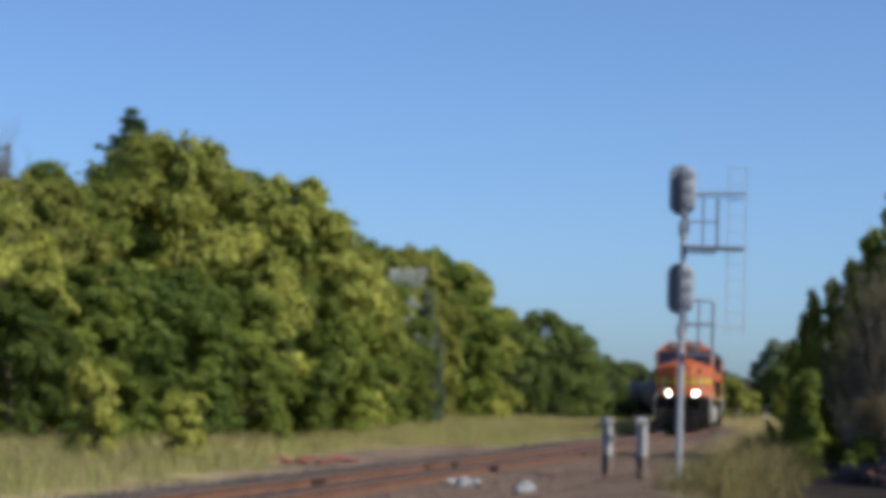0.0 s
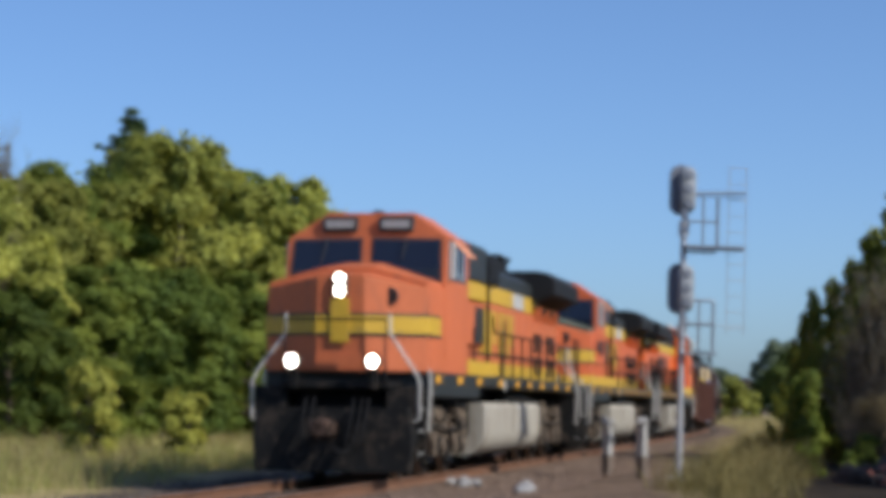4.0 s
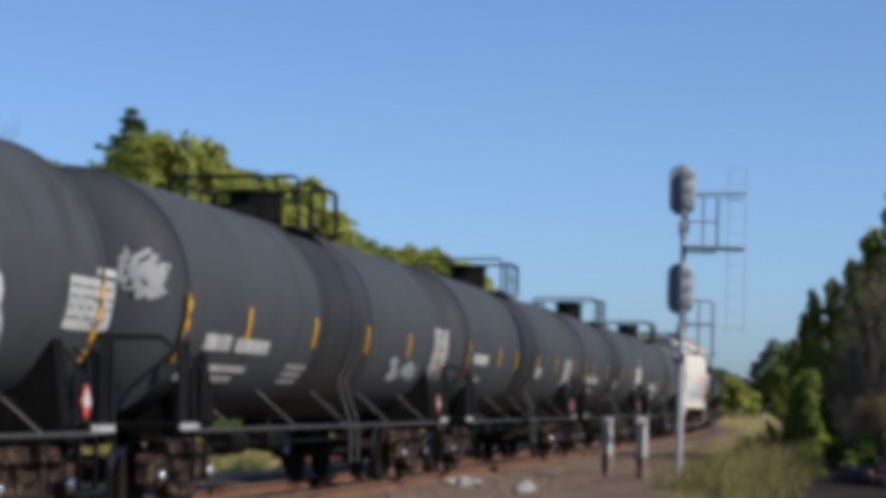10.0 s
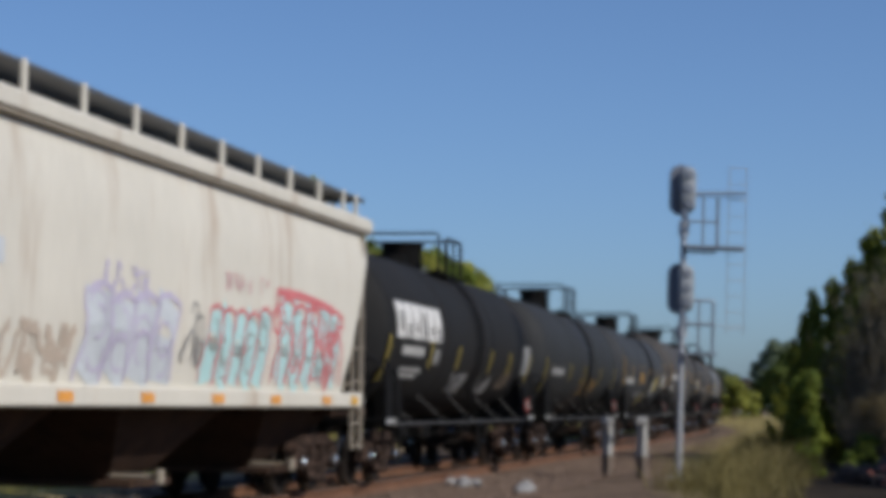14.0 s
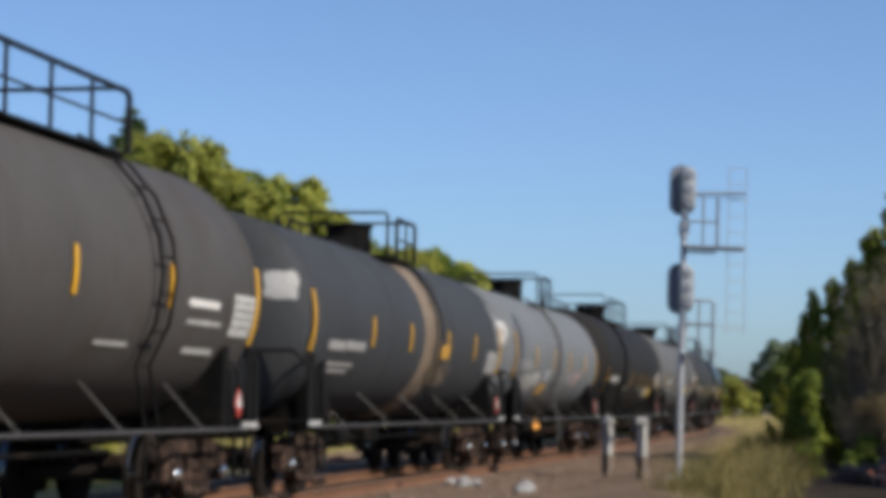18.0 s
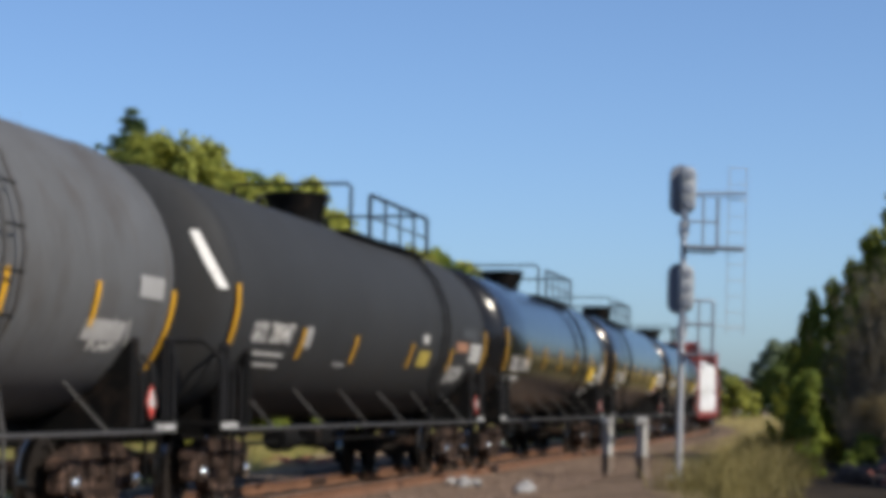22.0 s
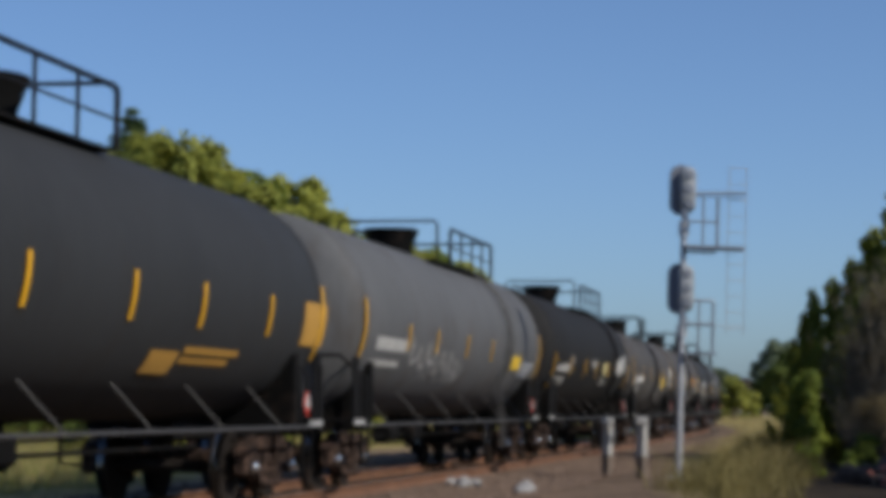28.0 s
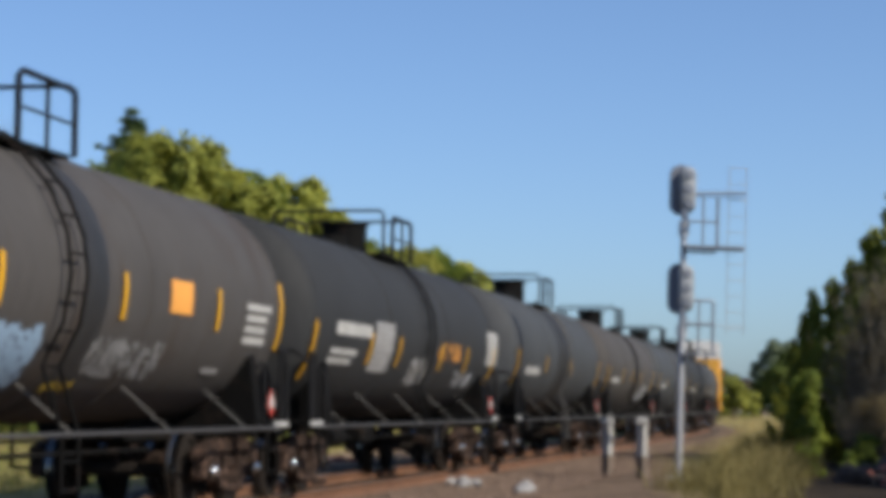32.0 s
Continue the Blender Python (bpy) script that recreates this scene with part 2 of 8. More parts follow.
SIGNAL_PALE = material("dull_galvanised_steel", (0.30, 0.32, 0.36), 0.5, metal=0.2, vary=0.15)
SIGNAL_GREY = material("galvanised_grey", (0.17, 0.19, 0.23), 0.5, metal=0.3, vary=0.15)
PIPE_RAIL = material("weathered_pipe_rail", (0.055, 0.053, 0.052), 0.6, metal=0.2, vary=0.25)
SIGNAL_BLACK = material("black_signal_face", (0.13, 0.145, 0.18), 0.6)
POST_WHITE = material("weathered_white_post", (0.30, 0.295, 0.285), 0.7, vary=0.2, dirt=(0.35, 0.28, 0.22), dirt_amount=0.15)
POST_BROWN = material("brown_post_foot", (0.13, 0.10, 0.08), 0.85, vary=0.2)
BARK = material("bark", (0.11, 0.085, 0.065), 0.9, vary=0.3, grain=25, bump=0.6)
BARK_PALE = material("bleached_dead_wood", (0.40, 0.43, 0.38), 0.85, vary=0.2, bump=0.3)
BARK_GREY = material("grey_bark", (0.17, 0.145, 0.105), 0.9, vary=0.3, grain=25, bump=0.6)
RIPRAP_GREY = material("grey_riprap", (0.045, 0.032, 0.026), 0.9, vary=0.3, bump=0.5, per_object=0.3)
RIPRAP_RED = material("red_sandstone", (0.30, 0.105, 0.07), 0.9, vary=0.25, bump=0.5, per_object=0.2)
LEAF_A = leaf_material("yellow_green_leaves", (0.100, 0.136, 0.028), (0.54, 0.53, 0.115), translucent=0.48)
LEAF_B = leaf_material("mid_green_leaves", (0.040, 0.082, 0.014), (0.29, 0.33, 0.055), translucent=0.38)
LEAF_C = leaf_material("dark_green_needles", (0.040, 0.085, 0.040), (0.14, 0.20, 0.085))
LEAF_F = leaf_material("blue_green_leaves", (0.042, 0.082, 0.018), (0.235, 0.275, 0.066), translucent=0.35)
LEAF_U = leaf_material("deep_green_leaves", (0.026, 0.060, 0.011), (0.19, 0.235, 0.040), translucent=0.3)
LEAF_H = leaf_material("grey_green_and_haze_leaves", (0.075, 0.105, 0.060), (0.23, 0.28, 0.17))
LEAF_G = leaf_material("yellow_shrub_leaves", (0.15, 0.18, 0.03), (0.52, 0.50, 0.10), translucent=0.35)
LEAF_E = leaf_material("juniper_foliage", (0.024, 0.048, 0.008), (0.34, 0.35, 0.050), translucent=0.3)
TWIG = leaf_material("dry_grey_twigs", (0.085, 0.068, 0.034), (0.27, 0.21, 0.105), translucent=0.15)
GRASS_DRY = leaf_material("dry_grass", (0.20, 0.165, 0.065), (0.56, 0.47, 0.23), tint_scale=0.5, translucent=0.35)
GRASS_OLIVE = leaf_material("olive_grass", (0.042, 0.042, 0.014), (0.25, 0.205, 0.080), tint_scale=0.9, translucent=0.3)
GRASS_GREEN = leaf_material("green_grass", (0.12, 0.15, 0.035), (0.50, 0.48, 0.17), tint_scale=0.3, translucent=0.35)


def ground_material():
    """Grey-brown gravel beside the rails, passing into dry earth and grass litter."""
    m = bpy.data.materials.new("ground")
    m.use_nodes = True
    n, l = m.node_tree.nodes, m.node_tree.links
    b = n["Principled BSDF"]
    tc = n.new("ShaderNodeTexCoord")
    at = n.new("ShaderNodeAttribute")
    at.attribute_name = "gravel"
    cols = []
    for sc, a, c in ((9.0, (0.058, 0.041, 0.029), (0.178, 0.126, 0.091)), (0.5, (0.17, 0.14, 0.055), (0.36, 0.30, 0.14))):
        ns = n.new("ShaderNodeTexNoise")
        ns.inputs["Scale"].default_value = sc
        ns.inputs["Detail"].default_value = 9
        ns.inputs["Roughness"].default_value = 0.7
        l.new(tc.outputs["Object"], ns.inputs["Vector"])
        mr = n.new("ShaderNodeMapRange")
        mr.inputs[1].default_value, mr.inputs[2].default_value = 0.35, 0.65
        l.new(ns.outputs["Fac"], mr.inputs[0])
        mx = n.new("ShaderNodeMix")
        mx.data_type = "RGBA"
        mx.inputs[6].default_value, mx.inputs[7].default_value = (*a, 1), (*c, 1)
        l.new(mr.outputs[0], mx.inputs[0])
        cols.append((mx, ns))
    fin = n.new("ShaderNodeMix")
    fin.data_type = "RGBA"
    l.new(at.outputs["Fac"], fin.inputs[0])
    l.new(cols[1][0].outputs[2], fin.inputs[6])
    l.new(cols[0][0].outputs[2], fin.inputs[7])
    sand = n.new("ShaderNodeMix")
    sand.data_type = "RGBA"
    sand.blend_type = "MULTIPLY"
    sand.inputs[7].default_value = (1.5, 1.5, 1.5, 1)
    sa = n.new("ShaderNodeAttribute")
    sa.attribute_name = "sand"
    l.new(sa.outputs["Fac"], sand.inputs[0])
    l.new(fin.outputs[2], sand.inputs[6])
    # dark earth of the right bank, and shade painted on the ground below the train
    soil_shade = n.new("ShaderNodeMix")
    soil_shade.data_type = "RGBA"
    soil_shade.inputs[7].default_value = (0.026, 0.020, 0.014, 1)
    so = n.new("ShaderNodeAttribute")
    so.attribute_name = "soil_shade"
    l.new(so.outputs["Fac"], soil_shade.inputs[0])
    l.new(sand.outputs[2], soil_shade.inputs[6])
    b.inputs["Roughness"].default_value = 0.95
    b.inputs["Specular IOR Level"].default_value = 0.1
    # broad patches of paler dust and darker cinders
    wide = n.new("ShaderNodeTexNoise")
    wide.inputs["Scale"].default_value = 0.75
    wide.inputs["Detail"].default_value = 6
    wide.inputs["Roughness"].default_value = 0.62
    l.new(tc.outputs["Object"], wide.inputs["Vector"])
    wr = n.new("ShaderNodeMapRange")
    wr.inputs[1].default_value, wr.inputs[2].default_value = 0.34, 0.66
    wr.inputs[3].default_value, wr.inputs[4].default_value = 0.55, 1.6
    l.new(wide.outputs["Fac"], wr.inputs[0])
    wv = n.new("ShaderNodeHueSaturation")
    l.new(wr.outputs[0], wv.inputs["Value"])
    l.new(soil_shade.outputs[2], wv.inputs["Color"])
    l.new(wv.outputs["Color"], b.inputs["Base Color"])
    bp = n.new("ShaderNodeBump")
    bp.inputs["Strength"].default_value = 0.6
    bp.inputs["Distance"].default_value = 0.05
    l.new(cols[0][1].outputs["Fac"], bp.inputs["Height"])
    l.new(bp.outputs["Normal"], b.inputs["Normal"])
    return m


GROUND = ground_material()

# ---------------------------------------------------------------- mesh helpers
class Shape:
    """Collects vertices and faces of one part."""

    def __init__(self):
        self.v, self.f = [], []

    def add(self, verts, faces):
        k = len(self.v)
        self.v += [tuple(p) for p in verts]
        self.f += [tuple(i + k for i in q) for q in faces]
        return self

    def box(self, x0, x1, y0, y1, z0, z1, bevel=0.0):
        if bevel <= 0:
            vs = [(x, y, z) for x in (x0, x1) for y in (y0, y1) for z in (z0, z1)]
            return self.add(vs, [(0, 1, 3, 2), (4, 6, 7, 5), (0, 4, 5, 1), (2, 3, 7, 6), (0, 2, 6, 4), (1, 5, 7, 3)])
        b = min(bevel, abs(x1 - x0) * 0.45, abs(y1 - y0) * 0.45, abs(z1 - z0) * 0.45)
        rings = []
        for z, k in ((z0, b), (z0 + b, 0), (z1 - b, 0), (z1, b)):
            c = b if k == 0 else b * 1.0
            xa, xb, ya, yb = x0 + k, x1 - k, y0 + k, y1 - k
            rings.append([(xa + c, ya, z), (xb - c, ya, z), (xb, ya + c, z), (xb, yb - c, z), (xb - c, yb, z), (xa + c, yb, z), (xa, yb - c, z), (xa, ya + c, z)])
        return self.loft(rings)

    def loft(self, rings, caps=True, closed=True):
        n = len(rings[0])
        vs = [p for r in rings for p in r]
        fs = []
        m = n if closed else n - 1
        for i in range(len(rings) - 1):
            for j in range(m):
                a, b = i * n + j, i * n + (j + 1) % n
                fs.append((a, b, b + n, a + n))
        if caps:
            fs.append(tuple(reversed(range(n))))
            fs.append(tuple(range((len(rings) - 1) * n, len(rings) * n)))
        return self.add(vs, fs)

    def cyl(self, p0, p1, r0, r1=None, n=10, caps=True):
        r1 = r0 if r1 is None else r1
        p0, p1 = Vector(p0), Vector(p1)
        q = (p1 - p0).to_track_quat("Z", "Y")
        rings = []
        for p, r in ((p0, r0), (p1, r1)):
            rings.append([p + q @ Vector((r * math.cos(2 * math.pi * i / n), r * math.sin(2 * math.pi * i / n), 0)) for i in range(n)])
        return self.loft(rings, caps)

    def tube(self, pts, r, n=6):
        """One bent pipe through the points."""
        pts = [Vector(p) for p in pts]
        rings = []
        for i, p in enumerate(pts):
            t = (pts[min(i + 1, len(pts) - 1)] - pts[max(i - 1, 0)]).normalized()
            q = t.to_track_quat("Z", "Y")
            if rings:
                q = prevt.rotation_difference(t) @ prevq
            rings.append([p + q @ Vector((r * math.cos(2 * math.pi * k / n), r * math.sin(2 * math.pi * k / n), 0)) for k in range(n)])
            prevt, prevq = t, q
        return self.loft(rings)

    def prism(self, outline, y0, y1):
        """Outline in x-z, pushed out along y."""
        return self.loft([[(x, y0, z) for x, z in outline], [(x, y1, z) for x, z in outline]])

    def slab(self, outline, x0, x1):
        """Outline in y-z, pushed out along x."""
        return self.loft([[(x0, y, z) for y, z in outline], [(x1, y, z) for y, z in outline]])


def mesh_of(name, shape, mat, smooth=40):
    me = bpy.data.meshes.new(name)
    me.from_pydata(shape.v, [], shape.f)
    bm = bmesh.new()
    bm.from_mesh(me)
    bmesh.ops.recalc_face_normals(bm, faces=bm.faces)
    bm.to_mesh(me)
    bm.free()
    if smooth:
        me.shade_smooth()
        me.set_sharp_from_angle(angle=radians(smooth))
    me.materials.append(mat)
    return me


def part(name, shape, mat, parent, label="", smooth=40):
    me = shape if isinstance(shape, bpy.types.Mesh) else mesh_of(name, shape, mat, smooth)
    ob = new(name, me)
    if parent:
        ob.parent = parent
    if label:
        ob["label"] = label
    return ob


def empty(name, label, category, group="", kind=""):
    ob = new(name)
    ob.empty_display_size = 0.3
    return tagged(ob, label, category, group, kind)


# ---------------------------------------------------------------- the line of the track
# arc length s runs in the direction of travel; heading in radians
TX0, TY0, TH0, TK0, TK1 = 3.0454, 62.3355, -1.7541, -2.59e-4, 4.32e-6
SPEED, ACCEL = 19.2514, -0.0049
_s = np.arange(-1200.0, 1000.01, 0.5)
_k = TK0 + TK1 * np.clip(_s, -150, 55) - 0.0011 * np.clip((-40 - _s) / 30, 0, 1)
_i0 = int(np.argmin(abs(_s)))
_h = np.concatenate([[0], np.cumsum((_k[1:] + _k[:-1]) / 2 * 0.5)])
_h = _h - _h[_i0] + TH0
_x = np.concatenate([[0], np.cumsum((np.cos(_h[1:]) + np.cos(_h[:-1])) / 2 * 0.5)])
_y = np.concatenate([[0], np.cumsum((np.sin(_h[1:]) + np.sin(_h[:-1])) / 2 * 0.5)])
_x, _y = _x - _x[_i0] + TX0, _y - _y[_i0] + TY0


def track(s, side=0.0, z=0.0):
    """Point beside the centreline (side > 0 towards the camera) and the heading."""
    x, y, h = np.interp(s, _s, _x), np.interp(s, _s, _y), np.interp(s, _s, _h)
    return Vector((x - math.sin(h) * side, y + math.cos(h) * side, z)), h


def run(t):
    return SPEED * t + 0.5 * ACCEL * t * t


def ride(s):
    p, h = track(s)
    return Matrix.Translation(p) @ Matrix.Rotation(h, 4, "Z")


def side_of(x, y):
    """Signed distance from the centreline, and s."""
    i = np.argmin((_x - x) ** 2 + (_y - y) ** 2)
    h = _h[i]
    return (x - _x[i]) * -math.sin(h) + (y - _y[i]) * math.cos(h), _s[i]


def ground_z(d):
    """Height of the ground by distance from the track."""
    d = np.asarray(d, float)
    right = np.interp(d, [0, 1.55, 2.2, 3.0, 6.0, 20, 4000], [-0.2, -0.2, -0.25, -0.2, -0.18, -0.3, -0.3])
    left = np.interp(-d, [0, 1.55, 2.4, 6.0, 9.0, 12, 16, 20, 40, 4000], [-0.2, -0.2, -0.26, -0.22, -0.15, 0.12, 0.50, 0.7, 0.85, 0.85])
    return np.where(d >= 0, right, left)

# ---------------------------------------------------------------- rolling stock
MOVING = []      # (thing, s of its middle at 0 s, local offset pose)
WHEELSETS = []


def bar(surface, x0, x1, z0, z1, n=6):
    """Thin curved plate on a side surface: surface(x, z, out) gives the point."""
    sh = Shape()
    g = []
    m = max(2, int((x1 - x0) / 0.5) + 1)
    for off in (0.002, 0.012):
        g.append([[surface(x0 + (x1 - x0) * i / m, z0 + (z1 - z0) * j / n, off) for j in range(n + 1)] for i in range(m + 1)])
    for k in (0, 1):
        sh.add([p for r in g[k] for p in r], [(i * (n + 1) + j, i * (n + 1) + j + 1, (i + 1) * (n + 1) + j + 1, (i + 1) * (n + 1) + j) for i in range(m) for j in range(n)])
    return sh


def writing(surface, text, x0, z0, height, width=None, flip=True):
    """Letters of the built-in font laid on a side surface, read from the camera's side."""
    cu = bpy.data.curves.new("letters", "FONT")
    cu.body = text
    cu.size = height / 0.7
    cu.resolution_u = 2
    ob = bpy.data.objects.new("letters", cu)
    scene.collection.objects.link(ob)
    dg = bpy.context.evaluated_depsgraph_get()
    me = bpy.data.meshes.new_from_object(ob.evaluated_get(dg))
    bpy.data.objects.remove(ob)
    vs = [v.co.copy() for v in me.vertices]
    fs = [tuple(p.vertices) for p in me.polygons]
    bpy.data.meshes.remove(me)
    k = (width / max(v.x for v in vs)) if width else 1.0
    sh = Shape()
    for off in (0.010, 0.016):
        sh.add([surface(x0 + (-v.x if flip else v.x) * k, z0 + v.y, off) for v in vs], fs)
    return sh


def scrawl(surface, x0, x1, z0, z1, count, seed, wide=0.07):
    """Spray-paint strokes as thin ribbons on a side surface."""
    rnd = random.Random(seed)
    sh = Shape()
    for _ in range(count):
        x, z = rnd.uniform(x0, x1), rnd.uniform(z0, z1)
        a = rnd.uniform(0, 6.28)
        pts = []
        for _ in range(9):
            pts.append((x, z))
            a += rnd.uniform(-1.1, 1.1)
            st = rnd.uniform(0.08, 0.2) * min(z1 - z0, x1 - x0)
            nx, nz = x + st * math.cos(a), z + st * 1.3 * math.sin(a)
            if not (x0 < nx < x1 and z0 < nz < z1):
                a += 2.2
                nx, nz = min(x1, max(x0, x + st * math.cos(a))), min(z1, max(z0, z + st * math.sin(a)))
            x, z = nx, nz
        w = min(wide, 0.05 * min(z1 - z0, x1 - x0) + 0.008) * rnd.uniform(0.5, 1.3)
        rows = [[], []]
        for i, (px, pz) in enumerate(pts):
            qx, qz = pts[min(i + 1, len(pts) - 1)]
            ox, oz = pts[max(i - 1, 0)]
            t = Vector((qx - ox, qz - oz))
            t = t.normalized() if t.length > 1e-6 else Vector((1, 0))
            off = 0.005 + 0.002 * rnd.random()
            rows[0].append(surface(px - t.y * w, min(z1, max(z0, pz + t.x * w)), off))
            rows[1].append(surface(px + t.y * w, min(z1, max(z0, pz - t.x * w)), off))
        n = len(pts)
        sh.add(rows[0] + rows[1], [(i, i + 1, n + i + 1, n + i) for i in range(n - 1)])
    return sh


def cursive(surface, x0, x1, z0, z1, loops):
    """One looping line of sprayed handwriting, read from the front of the car to its rear."""
    sh = Shape()
    n, w = loops * 14, 0.026
    pts = []
    for i in range(n + 1):
        a = 2 * math.pi * loops * i / n
        tall = 0.55 + 0.45 * math.sin(i * 0.37) * math.sin(i * 0.11 + 1)
        pts.append((x1 - (x1 - x0) * (i / n) - 0.10 * math.cos(a) * tall, (z0 + z1) / 2 + (z1 - z0) * 0.5 * tall * math.sin(a) - (z1 - z0) * 0.12 * i / n))
    rows = [[], []]
    for i, (px, pz) in enumerate(pts):
        t = Vector((pts[min(i + 1, n)][0] - pts[max(i - 1, 0)][0], pts[min(i + 1, n)][1] - pts[max(i - 1, 0)][1])).normalized()
        off = 0.005 + 0.0015 * math.sin(i)
        rows[0].append(surface(px - t.y * w, pz + t.x * w, off))
        rows[1].append(surface(px + t.y * w, pz - t.x * w, off))
    m = n + 1
    return sh.add(rows[0] + rows[1], [(i, i + 1, m + i + 1, m + i) for i in range(n)])


def ribbon(sh, surface, pts, wide, off):
    """A painted stroke of even width along pts (x, z) on a side surface."""
    n = len(pts)
    rows = [[], []]
    for i, (px, pz) in enumerate(pts):
        t = Vector((pts[min(i + 1, n - 1)][0] - pts[max(i - 1, 0)][0], pts[min(i + 1, n - 1)][1] - pts[max(i - 1, 0)][1]))
        t = t.normalized() if t.length > 1e-6 else Vector((1, 0))
        rows[0].append(surface(px - t.y * wide, pz + t.x * wide, off))
        rows[1].append(surface(px + t.y * wide, pz - t.x * wide, off))
    return sh.add(rows[0] + rows[1], [(i, i + 1, n + i + 1, n + i) for i in range(n - 1)])


def blob(sh, surface, x, z, rx, rz, rnd, off, n=14):
    """An uneven flake or splash of paint."""
    k = [rnd.uniform(0.55, 1.15) for _ in range(n)]
    ring = [surface(x + rx * k[i] * math.cos(2 * math.pi * i / n), z + rz * k[i] * math.sin(2 * math.pi * i / n), off) for i in range(n)]
    return sh.add([surface(x, z, off)] + ring, [(0, i + 1, (i + 1) % n + 1) for i in range(n)])


def fat_tag(surface, x0, x1, z0, z1, letters, seed, lean=0.0):
    """Sprayed bubble letters: filled strokes, their outlines and the lines inside them."""
    rnd = random.Random(seed)
    fill, line, inner = Shape(), Shape(), Shape()
    step = (x1 - x0) / letters
    for k in range(letters):
        cx = x0 + step * (k + 0.5)
        top, foot = z1 - rnd.uniform(0, 0.12) * (z1 - z0), z0 + rnd.uniform(0, 0.05) * (z1 - z0)
        sway = rnd.uniform(-0.12, 0.12) * step
        pts = []
        for j in range(11):
            v = j / 10
            pts.append((cx + lean * (v - 0.5) + sway * math.sin(v * 6.28 + seed), foot + (top - foot) * v))
        wide = step * 0.54
        ribbon(fill, surface, pts, wide, 0.004 + 0.0005 * (k % 3))
        for side in (-1, 1):
            ribbon(line, surface, [(x + side * wide + 0.03 * rnd.uniform(-1, 1), z) for x, z in pts], step * 0.045, 0.007)
        ribbon(line, surface, [(cx + lean * 0.5 - wide, top - 0.02), (cx + lean * 0.5 - 0.2 * wide, top + 0.06), (cx + lean * 0.5 + 0.6 * wide, top + 0.03), (cx + lean * 0.5 + wide, top - 0.05)], step * 0.05, 0.0075)
        for _ in range(3):
            a, zc = rnd.uniform(0, 6.28), rnd.uniform(foot + 0.2, top - 0.15)
            curl = [(cx + wide * 0.6 * math.cos(a + q * 0.5), zc + 0.16 * math.sin(a + q * 0.5)) for q in range(8)]
            ribbon(inner, surface, curl, step * 0.03, 0.008)
    return fill, line, inner


_cache = {}


def wheelset(parent, x, radius, mat=None):
    key = ("ws", radius)
    if key not in _cache:
        sh = Shape()
        for sy in (-1, 1):
            ys = [(0.66, radius + 0.028), (0.70, radius + 0.028), (0.715, radius), (0.80, radius - 0.008), (0.80, radius * 0.80), (0.775, radius * 0.75), (0.775, radius * 0.32), (0.82, radius * 0.28), (0.82, 0.0001)]
            rings = [[(r * math.cos(2 * math.pi * i / 20), sy * y, r * math.sin(2 * math.pi * i / 20)) for i in range(20)] for y, r in ys]
            sh.loft(rings)
            for i in range(5):
                a = 2 * math.pi * i / 5
                sh.box(radius * 0.52 * math.cos(a) - 0.03, radius * 0.52 * math.cos(a) + 0.03, sy * 0.772, sy * 0.79, radius * 0.52 * math.sin(a) - 0.03, radius * 0.52 * math.sin(a) + 0.03)
        sh.cyl((0, -0.82, 0), (0, 0.82, 0), 0.085, n=8)
        me = mesh_of("wheelset", sh, STEEL_WHEEL)
        me.materials.append(TREAD)
        for poly in me.polygons:
            c = poly.center
            if 0.70 < abs(c.y) < 0.801 and math.hypot(c.x, c.z) > radius * 0.96:
                poly.material_index = 1
        _cache[key] = me
    ob = part("wheelset", _cache[key], None, parent)
    ob.matrix_parent_inverse = Matrix.Translation((x, 0, radius))
    WHEELSETS.append((ob, radius))
    return ob


